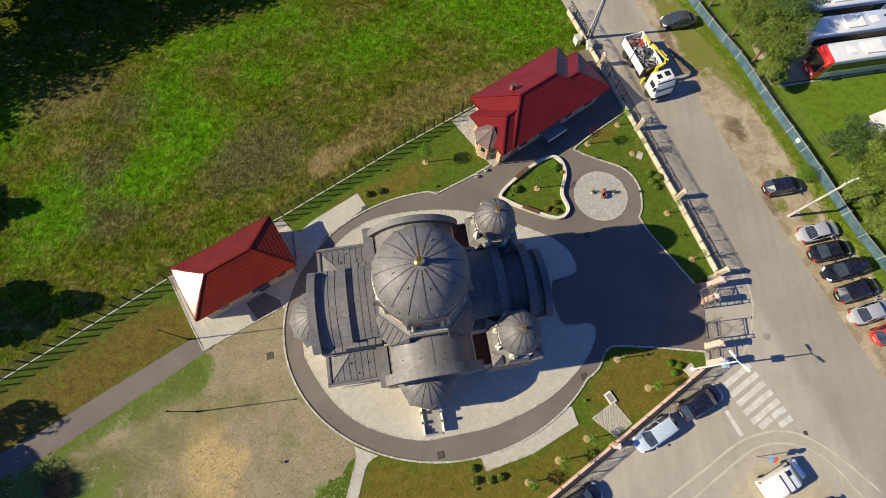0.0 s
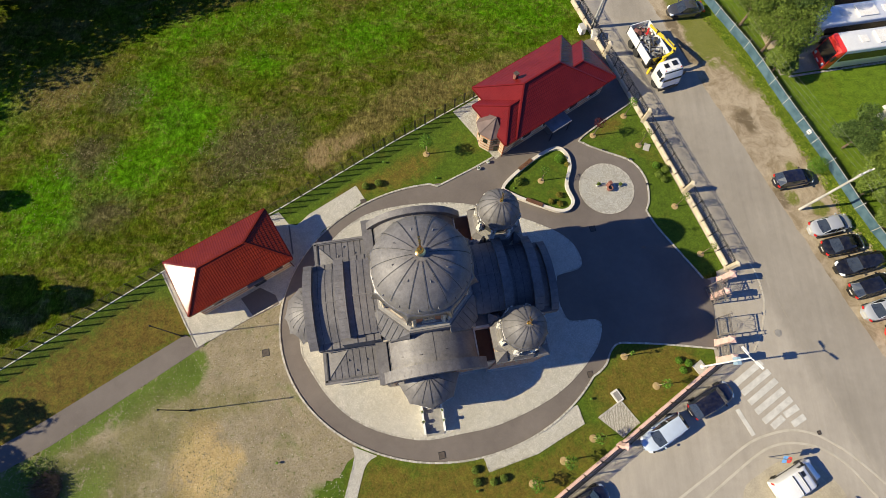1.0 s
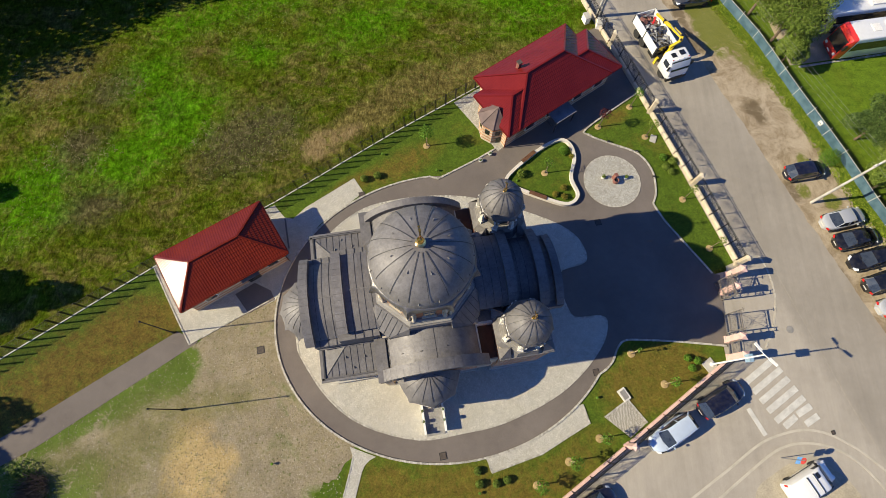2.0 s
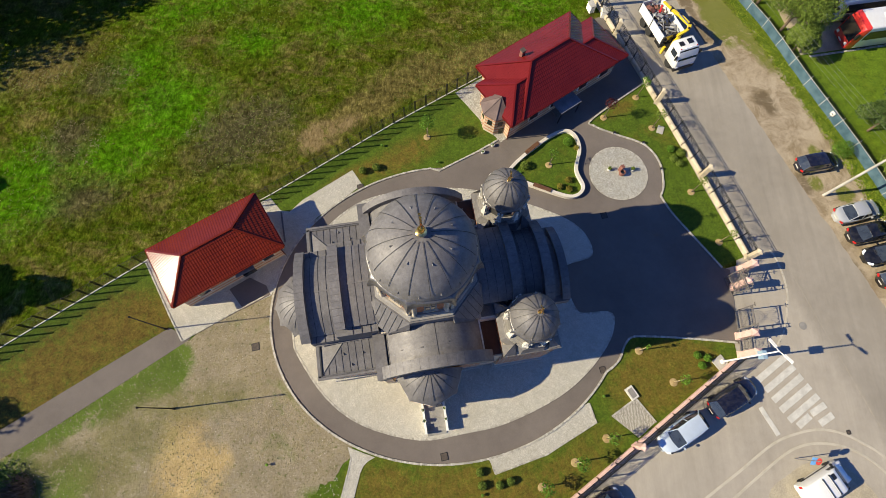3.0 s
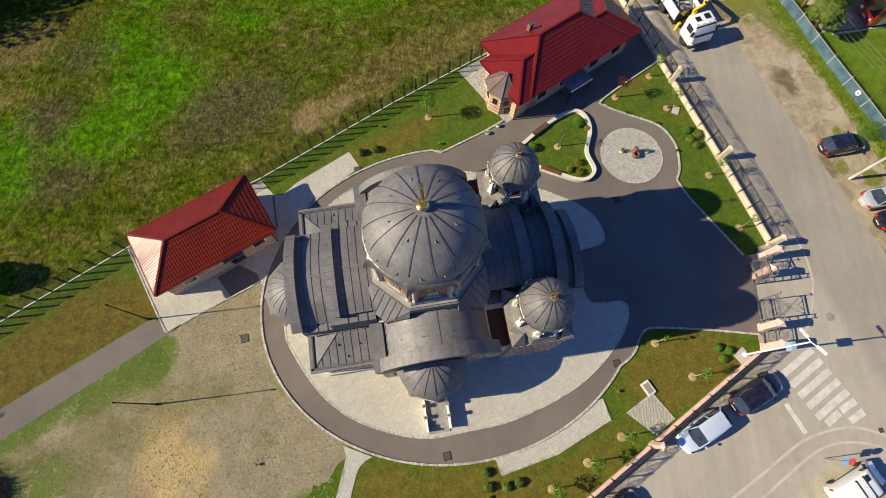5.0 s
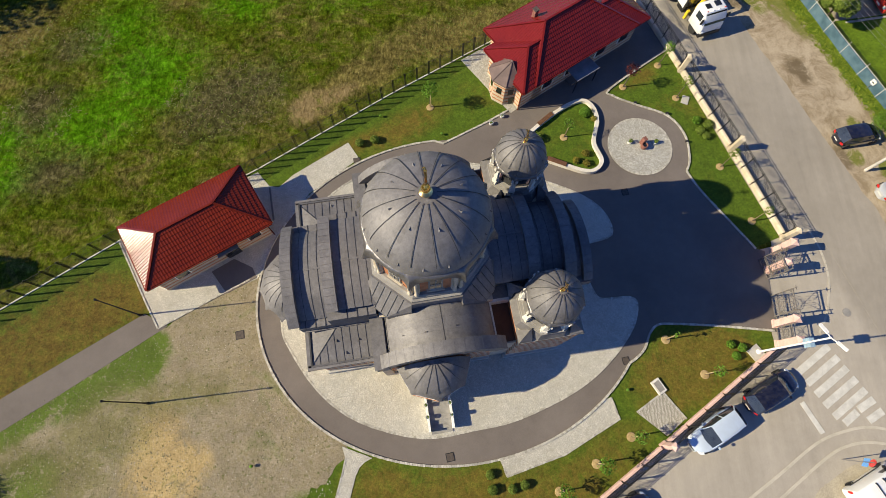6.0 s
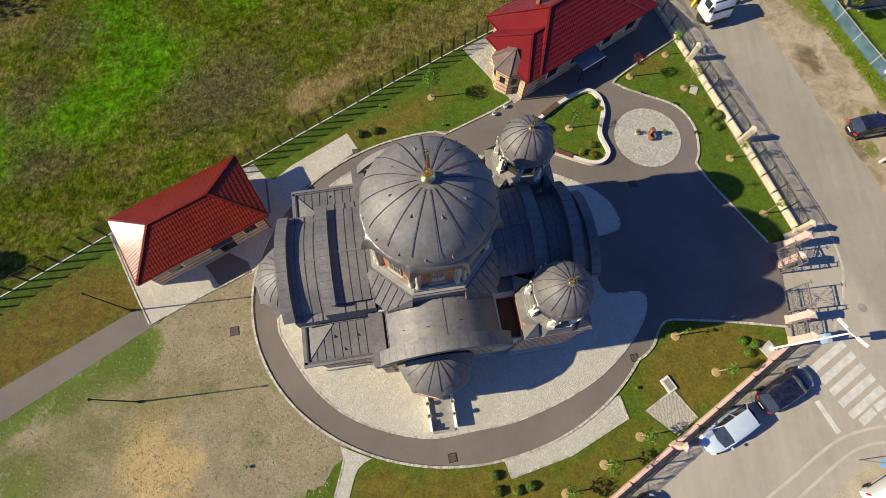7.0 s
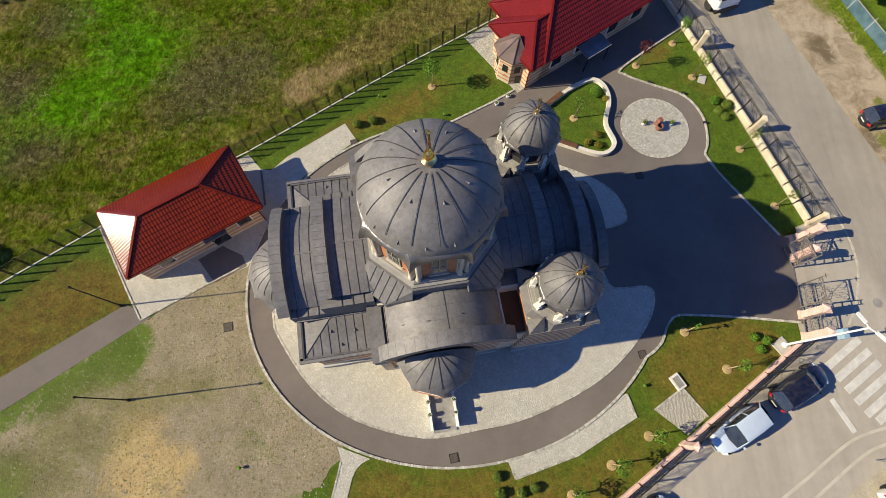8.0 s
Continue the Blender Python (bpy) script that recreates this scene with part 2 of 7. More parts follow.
    return n.done(c, n.mix(0.5, speck, tuft), 0.8, 0.09)


def asphalt_material(name, a, b, worn=None):
    """worn: ellipses (x, y, rx, ry, turn) of the darker driven lane, and its tone."""
    n = Nodes(name, 0.9, 0, 0.3)
    big = n.noise(0.18, 5, 0.6, None, 0.3)
    mid = n.noise(1.4, 4, 0.7)
    fine = n.noise(45.0, 2, 0.8)
    c = n.ramp(big, [(0.3, a), (0.7, b)])
    if worn:
        edge = n.mix(0.30, gather(n, worn[0], 1.0), n.noise(0.5, 6, 0.75, None, 0.6))
        c = n.mix(1.0, c, n.ramp(edge, [(0.17, 1.0), (0.34, worn[1])]), "MULTIPLY")
        track = n.noise(0.55, 5, 0.7, n.place((2.4, 0.16, 1), 69))
        c = n.mix(1.0, c, n.ramp(track, [(0.35, 0.93), (0.65, 1.06)]), "MULTIPLY")
    c = n.mix(1.0, c, n.ramp(mid, [(0.3, 0.95), (0.7, 1.05)]), "MULTIPLY")
    c = n.mix(1.0, c, n.ramp(fine, [(0.3, 0.88), (0.7, 1.12)]), "MULTIPLY")
    return n.done(c, fine, 0.15, 0.01)


def cobble_material(name, a, b, joint, scale=9.0):
    n = Nodes(name, 0.85, 0, 0.35)
    d = n.cells(scale, "DISTANCE_TO_EDGE")
    col = n.cells(scale, "F1", None, "Color")
    hsv = n.t.nodes.new("ShaderNodeSeparateColor")
    n.link(col, hsv.inputs[0])
    stone = n.ramp(hsv.outputs[0], [(0.0, a), (1.0, b)])
    dirt = n.noise(0.5, 5, 0.7)
    stone = n.mix(n.ramp(dirt, [(0.45, 0.0), (0.75, 0.45)]), stone, (0.30, 0.26, 0.19))
    stone = n.mix(1.0, stone, n.ramp(n.noise(1.9, 5, 0.8), [(0.32, 0.84), (0.68, 1.12)]), "MULTIPLY")
    c = n.mix(n.ramp(d, [(0.03, 0.0), (0.10, 1.0)]), joint, stone)
    return n.done(c, n.ramp(d, [(0.0, 0.0), (0.22, 1.0)]), 0.55, 0.025)


def fan_material():
    """Small setts laid in wavy fans of pale and dark stone."""
    n = Nodes("fan_setts", 0.85, 0, 0.3)
    w = n.t.nodes.new("ShaderNodeTexWave")
    w.inputs["Scale"].default_value, w.inputs["Distortion"].default_value = 1.3, 7.0
    w.inputs["Detail"].default_value, w.inputs["Detail Scale"].default_value = 3.0, 1.6
    n.link(n.pos, w.inputs["Vector"])
    d = n.cells(11.0, "DISTANCE_TO_EDGE")
    stone = n.ramp(w.outputs["Fac"], [(0.25, (0.34, 0.315, 0.265)), (0.6, (0.52, 0.49, 0.42))])
    c = n.mix(n.ramp(d, [(0.03, 0.0), (0.12, 1.0)]), (0.20, 0.18, 0.14), stone)
    return n.done(c, d, 0.7, 0.03)


def zinc_material(name="weathered_zinc", shine=0.0):
    """Dull grey sheet: broad tarnish, fine run-off streaks and a slight oil-canning."""
    n = Nodes(name, 0.6, 0.22 + shine, 0.35)
    big = n.noise(0.6, 6, 0.68, None, 0.6)
    streak = n.noise(4.6, 6, 0.85, n.place((1, 1, 0.22)))
    sheet = n.cells(1.5, "F1", n.place((1, 1, 0.6), 9.5), "Color")
    stain = n.noise(2.6, 7, 0.82, None, 1.0)
    c = n.ramp(big, [(0.32, (0.138, 0.130, 0.130)), (0.68, (0.192, 0.181, 0.179))])
    c = n.mix(1.0, c, n.ramp(streak, [(0.3, 0.74), (0.7, 1.26)]), "MULTIPLY")
    c = n.mix(1.0, c, n.ramp(sheet, [(0.0, 0.90), (1.0, 1.10)]), "MULTIPLY")
    c = n.mix(n.ramp(stain, [(0.56, 0.0), (0.68, 0.35)]), c, (0.265, 0.248, 0.240))
    c = n.mix(n.ramp(stain, [(0.30, 0.45), (0.42, 0.0)]), c, (0.090, 0.083, 0.084))
    c = n.vary(c, 0.06)
    rough = n.ramp(n.noise(1.7, 6, 0.75), [(0.3, 0.54 - shine * 0.45), (0.7, 0.70 - shine * 0.6)])
    n.link(rough, n.b.inputs["Roughness"])
    return n.done(c, n.noise(1.9 + 4 * shine, 4, 0.55), 0.22 + shine, 0.05)


def tile_material(name, a, b, coat):
    """Lacquered sheet tile, a little faded here and there."""
    n = Nodes(name, 0.3, 0.0, 0.2 + 0.3 * coat)
    c = n.ramp(n.noise(0.5, 5, 0.65), [(0.3, a), (0.7, b)])
    c = n.mix(1.0, c, n.ramp(n.noise(7, 4, 0.75), [(0.3, 0.86), (0.7, 1.12)]), "MULTIPLY")
    n.link(n.ramp(n.noise(1.1, 4, 0.7), [(0.3, 0.13), (0.7, 0.21)]), n.b.inputs["Roughness"])
    n.b.inputs["Coat Weight"].default_value, n.b.inputs["Coat Roughness"].default_value = coat, 0.07
    return n.done(c, n.noise(6, 2), 0.08, 0.01)


M = dict(
    field=field_material(), tuft=field_material("meadow_blades", True), lawn=lawn_material(), depot_lawn=lawn_material("depot_lawn_grass", 0.3, 1.45), verge=verge_material(), gravel=gravel_material(),
    yard=asphalt_material("yard_asphalt", (0.128, 0.108, 0.095), (0.172, 0.147, 0.129)),
    street=asphalt_material("pale_street_asphalt", (0.325, 0.29, 0.238), (0.40, 0.357, 0.295), ([(33.4, 15.0, 44, 4.7, -68.7)], 0.80)),
    cobble=cobble_material("granite_setts", (0.46, 0.435, 0.37), (0.62, 0.59, 0.51), (0.37, 0.345, 0.285), 13.0),
    fan=fan_material(),
    plaza=cobble_material("pale_pebbles", (0.34, 0.325, 0.285), (0.62, 0.60, 0.54), (0.25, 0.24, 0.20), 11.0),
    wire=plain("dull_wire", (0.16, 0.16, 0.15), (0.22, 0.22, 0.21), 3, 0.8),
    sandy=plain("sandy_street", (0.325, 0.285, 0.215), (0.42, 0.365, 0.265), 0.7, 0.95, 0, 9, 0.25, 0.02),
    strip=plain("worn_cream_strip", (0.40, 0.36, 0.285), (0.50, 0.455, 0.37), 0.9, 0.9),
    dirt=plain("packed_dirt", (0.30, 0.24, 0.165), (0.46, 0.38, 0.27), 0.5, 0.95, 0, 12, 0.5, 0.03),
    kerb=plain("kerb_stone", (0.42, 0.40, 0.35), (0.55, 0.52, 0.46), 1.5, 0.85),
    stone=plain("cream_stone", (0.44, 0.37, 0.265), (0.55, 0.475, 0.365), 1.2, 0.85),
    pale_stone=plain("pale_dressed_stone", (0.55, 0.52, 0.46), (0.66, 0.63, 0.57), 1.4, 0.85),
    # gate iron: black iron made paler, with the sunlight on it put into the colour
    gate_iron=plain("sunlit_iron", (0.13, 0.115, 0.105), (0.21, 0.19, 0.175), 5, 0.5, 0.2),
    white=plain("white_render", (0.68, 0.66, 0.62), (0.80, 0.78, 0.74), 0.9, 0.8),
    brick=plain("terracotta_brick", (0.36, 0.13, 0.055), (0.48, 0.20, 0.09), 2.0, 0.85),
    pink=plain("pink_stone", (0.54, 0.35, 0.30), (0.64, 0.44, 0.39), 1.6, 0.85),
    zinc=zinc_material(), bright_zinc=zinc_material("bright_zinc", 0.4), tile=tile_material("red_metal_tile", (0.118, 0.0132, 0.0026), (0.165, 0.0200, 0.0036), 0.22), dull_tile=tile_material("wine_metal_tile", (0.125, 0.0095, 0.0085), (0.170, 0.0145, 0.012), 0.15),
    seam=plain("dark_seam", (0.038, 0.037, 0.039), (0.062, 0.060, 0.062), 3, 0.55, 0.3),
    joint=plain("soldered_joint", (0.105, 0.10, 0.10), (0.16, 0.152, 0.15), 3, 0.5, 0.4),
    # lit copy of black_iron, light put into the colour; keeps the fence mesh less black
    iron_lit=plain("lit_black_iron", (0.040, 0.037, 0.034), (0.075, 0.068, 0.062), 5, 0.35, 0.5),
    iron=plain("black_iron", (0.014, 0.014, 0.015), (0.026, 0.025, 0.025), 4, 0.5, 0.3),
    brown_roof=plain("brown_shingle", (0.10, 0.065, 0.06), (0.15, 0.10, 0.09), 1.2, 0.6),
    terrace=plain("brown_membrane", (0.055, 0.028, 0.015), (0.085, 0.045, 0.025), 1.0, 0.8),
    wood=plain("brown_bench_wood", (0.10, 0.045, 0.02), (0.16, 0.075, 0.035), 3, 0.6),
    gold=plain("gilded_metal", (0.80, 0.46, 0.13), (0.90, 0.58, 0.22), 3, 0.25, 1.0, 30, 0.05),
    glass=plain("dark_glass", (0.012, 0.014, 0.017), (0.02, 0.022, 0.026), 2, 0.08, 0.0, 20, 0.0, 0.001, 0.8),
    drum_stone=plain("grey_cornice_stone", (0.21, 0.195, 0.178), (0.29, 0.272, 0.245), 1.2, 0.85),
    worn_step=plain("worn_grey_step", (0.20, 0.19, 0.175), (0.29, 0.275, 0.25), 1.5, 0.85),
    bank=plain("bank_grass", (0.055, 0.105, 0.008), (0.15, 0.205, 0.024), 1.6, 0.95, 0, 14, 0.6, 0.05, 0.1),
    concrete=plain("grey_concrete", (0.36, 0.34, 0.30), (0.48, 0.46, 0.42), 0.9, 0.9),
    paint=plain("white_road_paint", (0.46, 0.44, 0.39), (0.60, 0.58, 0.52), 1.8, 0.8),
    mulch=plain("straw_mulch", (0.30, 0.21, 0.09), (0.44, 0.32, 0.15), 3, 0.95, 0, 25, 0.6, 0.03),
)


# ---- shaping ----
def box(bm, x0, x1, y0, y1, z0, z1):
    v = [bm.verts.new(p) for p in ((x0, y0, z0), (x1, y0, z0), (x1, y1, z0), (x0, y1, z0), (x0, y0, z1), (x1, y0, z1), (x1, y1, z1), (x0, y1, z1))]
    for f in ((3, 2, 1, 0), (4, 5, 6, 7), (0, 1, 5, 4), (1, 2, 6, 5), (2, 3, 7, 6), (3, 0, 4, 7)):
        bm.faces.new([v[i] for i in f])
    return bm


def loft(bm, rings, caps=True, closed=True):
    """Skin a row of point rings."""
    vs = [[bm.verts.new(p) for p in r] for r in rings]
    n = len(rings[0])
    for a, b in zip(vs, vs[1:]):
        for i in range(n if closed else n - 1):
            j = (i + 1) % n
            bm.faces.new((a[i], a[j], b[j], b[i]))
    if caps:
        bm.faces.new(vs[0][::-1])
        bm.faces.new(vs[-1])
    return bm


def prism(bm, pts, z0, z1):
    if sum(a[0] * b[1] - b[0] * a[1] for a, b in zip(pts, [*pts[1:], pts[0]])) < 0:
        pts = pts[::-1]
    return loft(bm, [[(x, y, z0) for x, y in pts], [(x, y, z1) for x, y in pts]])


def tube(bm, p0, p1, r0, r1=None, n=8):
    p0, p1 = Vector(p0), Vector(p1)
    q = (p1 - p0).to_track_quat("Z", "Y")
    r1 = r0 if r1 is None else r1
    rings = [[p + q @ Vector((r * math.cos(2 * math.pi * i / n), r * math.sin(2 * math.pi * i / n), 0)) for i in range(n)] for p, r in ((p0, r0), (p1, r1))]
    return loft(bm, rings)


def beam(bm, p0, p1, w, h):
    """A bar of rectangular section between two points."""
    p0, p1 = Vector(p0), Vector(p1)
    d = (p1 - p0).normalized()
    s = d.cross(Vector((0, 0, 1)))
    s = s.normalized() if s.length > 1e-4 else Vector((1, 0, 0))
    u = s.cross(d)
    sect = [s * a * w / 2 + u * b * h / 2 for a, b in ((-1, -1), (1, -1), (1, 1), (-1, 1))]
    return loft(bm, [[p + c for c in sect] for p in (p0, p1)])


def spin(bm, profile, n=32, centre=(0, 0)):
    """Turn a profile of (radius, z), from the bottom up, round an upright axis."""
    return loft(bm, [[(centre[0] + r * math.cos(2 * math.pi * i / n), centre[1] + r * math.sin(2 * math.pi * i / n), z) for i in range(n)] for r, z in profile])


def smooth(pts, closed=False, k=6):
    """A curve through the points."""
    n, out = len(pts), []
    for i in range(n if closed else n - 1):
        p = [Vector(pts[(i + j) % n] if closed else pts[min(max(i + j, 0), n - 1)]) for j in (-1, 0, 1, 2)]
        for s in range(k):
            t = s / k
            q = 0.5 * (2 * p[1] + (p[2] - p[0]) * t + (2 * p[0] - 5 * p[1] + 4 * p[2] - p[3]) * t * t + (3 * p[1] - p[0] - 3 * p[2] + p[3]) * t ** 3)
            out.append((q.x, q.y))
    if not closed:
        out.append(tuple(pts[-1]))
    return out


def ragged(pts, amount, step, seed):
    """A closed outline broken into short wandering steps."""
    rnd = random.Random(seed)
    out = []
    for p, q in zip(pts, [*pts[1:], pts[0]]):
        p, q = Vector(p), Vector(q)
        d = q - p
        s = Vector((-d.y, d.x)).normalized()
        k = max(1, int(d.length / step))
        for i in range(k):
            c = p.lerp(q, i / k)
            w = noise.noise(Vector((c.x * 0.9, c.y * 0.9, seed))) * 1.4 + rnd.uniform(-0.5, 0.5)
            out.append(c + s * amount * w)
    return out


def sweep(bm, pts, w, z0, z1, closed=False):
    """A strip of width w and height z0..z1 along a plan curve."""
    P = [Vector(p).to_2d() for p in pts]
    n = len(P)
    rings = []
    for i in range(n):
        a = P[i - 1] if closed or i else P[i]
        b = P[(i + 1) % n] if closed or i < n - 1 else P[i]
        d = (b - a).normalized()
        s = Vector((-d.y, d.x)) * w / 2
        rings.append([(*(P[i] - s), z0), (*(P[i] + s), z0), (*(P[i] + s), z1), (*(P[i] - s), z1)])
    if closed:
        return loft(bm, [*rings, rings[0]], caps=False)
    return loft(bm, rings)


def walk_along(pts, step):
    """Places and headings at even steps along a plan curve."""
    out, left = [], step / 2
    for a, b in zip(pts, pts[1:]):
        a, b = Vector(a), Vector(b)
        d = (b - a).length
        s = left
        while s < d:
            p = a + (b - a) * (s / d)
            out.append((p.x, p.y, math.atan2(b.y - a.y, b.x - a.x)))
            s += step
        left = s - d
    return out


def part(name, bm, material, parent=None, label="", flat=True, at=None):
    bmesh.ops.recalc_face_normals(bm, faces=bm.faces)
    me = bpy.data.meshes.new(name)
    bm.to_mesh(me)
    bm.free()
    me.materials.append(M[material] if isinstance(material, str) else material)
    if not flat:
        for p in me.polygons:
            p.use_smooth = True
        me.set_sharp_from_angle(angle=radians(38))
    ob = new(name, me)
    ob.parent = parent
    if at is not None:
        ob.matrix_basis = at
    if label:
        ob["label"] = label
    return ob


def thing(name, label, category, at=None, group="", kind=""):
    ob = new(name)
    ob.empty_display_size = 0.3
    if at is not None:
        ob.matrix_basis = at
    return tagged(ob, label, category, group, kind)


def B():
    return bmesh.new()


def structure(name, bm, material, label, category):
    return tagged(part(name, bm, material), label, category, kind="structure")


# ---- ground ----
CU, CV, CT = -0.85, 9.1, radians(9.5)     # the church's middle and its turn


def church_plan(u, v):
    return (CU + u * math.cos(CT) - v * math.sin(CT), CV + u * math.sin(CT) + v * math.cos(CT))


structure("ground", box(B(), -500, 500, -450, 550, -0.5, 0.0), "field", "rough green and dry brown meadow grass", "ground")
FENCE_NW = [(-70.0, -18.6), (-38.4, 2.9), (-25.0, 12.6), (-15.1, 18.9), (-4.1, 26.6), (5.1, 32.6)]
FENCE_E = [(17.7, 40.2), (20.9, 31.9), (27.9, 12.9)]
FENCE_SE = [(25.4, 4.2), (15.75, -2.57), (10.6, -6.1), (-12.0, -21.6)]
structure("lawn", prism(B(), [*FENCE_NW, (14.5, 38.5), *FENCE_E[:-1], (27.6, 13.2), (25.4, 12.3), (25.2, 5.4), *FENCE_SE, (-40, -41)], -0.2, 0.02), "lawn", "patchy mown lawn with dry spots", "lawn")
structure("gravel_yard", prism(B(), ragged([(-12.5, 10.5), (-16.5, 8.9), (-20.2, 6.0), (-25.2, 2.3), (-30.8, -1.7), (-35.5, -4.4), (-33.5, -8.5), (-30, -13), (-12.6, -13), (-10.9, -7.4), (-8.9, -5.4), (-7.0, -4.2), (-6.6, -3.2), (-6, 4)], 0.45, 0.3, 6), -0.1, 0.03), "gravel", "worn gravel yard with sandy patch and weeds", "gravel")
structure("asphalt_path", prism(B(), [(-70, -24.7), (-36.8, -3.2), (-32.9, -0.75), (-28.5, 2.3), (-22.1, 6.7), (-20.2, 5.8), (-26.6, 1.1), (-31.6, -2.5), (-36.3, -5.2), (-70, -27)], -0.1, 0.04), "yard", "narrow grey asphalt path across the lawn", "path")
RING = [church_plan(1.95 + 15.05 * math.cos(a * math.pi / 48), -0.4 + 12.8 * math.sin(a * math.pi / 48)) for a in range(96)]
structure("ring_drive", prism(B(), RING, -0.1, 0.05), "yard", "dark asphalt drive ringing the church", "driveway")
KERB_N = [(-0.5, 21.72), (0.3, 21.5), (4.0, 23.6), (6.0, 24.9)]
KERB_R = smooth([(21.3, 31.9), (15.4, 27.4), (15.5, 26.5), (17.5, 25.6), (20.1, 24.5), (21.3, 22.6), (21.35, 20.3), (20.9, 19.1)]) + smooth([(20.9, 19.1), (21.8, 17.3), (23.7, 14.6), (25.4, 12.2)])
KERB_SE = smooth([(25.5, 5.6), (21.3, 5.95), (17.9, 6.1), (16.6, 6.02), (15.9, 5.35), (15.4, 4.3), (14.8, 3.65), (14.15, 3.2)])
structure("forecourt", prism(B(), [*KERB_N, (10, 29.5), (12.0, 36.5), (15.0, 38.8), (17.6, 40.1), (20.7, 32.2), *KERB_R, (26.1, 12.0), (25.7, 5.5), *KERB_SE[:-1], (8, 5), (2, 15)], -0.1, 0.055), "yard", "dark asphalt forecourt between church and gate", "forecourt")
ISLAND = [(-11.3, -1.5), (-11.0, -2.9), (-9.1, -6.5), (-6.4, -9.1), (-2.2, -10.9), (1.4, -11.0), (4.9, -10.8), (9.3, -9.6), (12.3, -8.0), (14.7, -5.9), (15.6, -4.2), (15.2, -3.5), (13.2, -3.3), (12.6, -2.8), (12.3, -1.0), (12.6, 0.9), (13.2, 1.3), (15.2, 1.7), (15.2, 3.5), (13.9, 5.3), (10.8, 7.3), (6.1, 9.5), (2.2, 10.3), (-1.8, 10.4), (-4.8, 9.8), (-7.8, 7.8), (-10.2, 4.5), (-11.2, 1.0)]
ISLAND = smooth([church_plan(*p) for p in ISLAND], True, 4)
structure("cobbled_apron", prism(B(), ISLAND, -0.1, 0.085), "cobble", "pale granite setts round the church", "paving")
YARD = [(-25.2, 12.5), (-20.9, 5.6), (-17.0, 8.0), (-14.0, 9.5), (-12.0, 14.5), (-10.7, 16.7), (-6.8, 20.0), (-7.8, 21.5), (-12.15, 18.4), (-13.2, 17.25), (-14.0, 17.35), (-15.1, 18.6), (-19, 16.4)]
structure("cobbled_yard", prism(B(), YARD, -0.1, 0.045), "cobble", "pale granite setts beside the annexe", "paving")
structure("cobbled_bay", prism(B(), [*sorted(p for p in RING if 4.0 < p[0] < 12.5 and p[1] < 3), (12.45, 0.75), (12.9, -0.75), (8.8, -3.1), (4.7, -4.5)], -0.1, 0.06), "cobble", "pale granite setts bay beside the drive", "paving")
structure("cobbled_square", prism(B(), [(14.2, -0.3), (16.3, 1.1), (17.7, -0.7), (16.2, -1.9)], -0.1, 0.06), "fan", "small square of granite setts on the lawn", "paving")
structure("round_plaza", spin(B(), [(2.7, 0.0), (2.7, 0.075), (2.6, 0.08)], 64, (17.22, 21.45)), "plaza", "round pale pebble paving in the asphalt", "paving")
structure("stone_footpath", prism(B(), [(-6.75, -2.55), (-4.6, -3.3), (-5.1, -3.55), (-5.45, -3.9), (-5.68, -4.4), (-6.15, -6.6), (-7.6, -13), (-8.55, -13), (-7.13, -6.6), (-6.62, -4.3), (-6.45, -3.4)], -0.1, 0.055), "cobble", "narrow pale stone footpath over lawn", "path")
structure("house_apron", prism(B(), [(1.9, 30.2), (5.2, 32.4), (9, 29), (7.4, 25.6), (6.2, 24.6)], -0.1, 0.06), "plaza", "pale stone apron along the house", "paving")

# streets
structure("street_apron", prism(B(), [(20.9, 31.9), (26.9, 14), (26.8, 12.4), (25.3, 12.0), (25.3, 5.3), *FENCE_SE, (10, -45), (70, -45), (44.5, 0), (36.2, 17.1), (32.3, 27.1), (27.9, 38.4), (10, 85), (2, 82)], -0.3, 0.012), "street", "pale worn asphalt street along the fence", "road")
structure("main_road", prism(B(), [(-1.0, 90), (18.6, 42.2), (23.9, 30.4), (29.5, 17.5), (32.0, 10.5), (35.5, 0.0), (47, -28), (58, -24), (44.0, -2), (39.4, 8.5), (35.9, 17.1), (32.0, 27.1), (27.6, 38.4), (8, 90)], -0.3, 0.02), "street", "grey asphalt road past the gate", "road")
structure("dirt_verge", prism(B(), ragged([(8.0, 90), (27.45, 38.4), (31.85, 27.1), (35.75, 17.1), (39.25, 8.5), (43.9, -2), (70, -45), (90, -45), (53, -2), (45.4, 12.4), (42.4, 18.3), (40.7, 23.4), (39.1, 27.5), (37.1, 32.4), (35.0, 38.3), (32.0, 44.1), (12.0, 90)], 0.07, 0.3, 11), -0.2, 0.024), "verge", "packed dirt parking strip beside the road", "verge")



# ---- church ----
church = thing("church", "stone church with grey metal domes and gilded crosses", "church", pose(CU, CV, 0, 0, 0, 9.5))


def arc(hw, zs, zc, off=0.0, n=18):
    """Points (across, up) on a flat arch of half width hw from zs up to zc, set out by off."""
    rise = zc - zs
    r = (hw * hw + rise * rise) / (2 * rise)
    half = math.asin(min(1.0, hw / r))
    if rise > hw:
        half = math.pi - half
    return [((r + off) * math.sin(half * (2 * i / n - 1)), zc - r + (r + off) * math.cos(half * (2 * i / n - 1))) for i in range(n + 1)]


def along(axis, a, pts):
    """Profile points stood up across an axis at the place a."""
    return [(a, p, z) for p, z in pts] if axis == "u" else [(p, a, z) for p, z in pts]


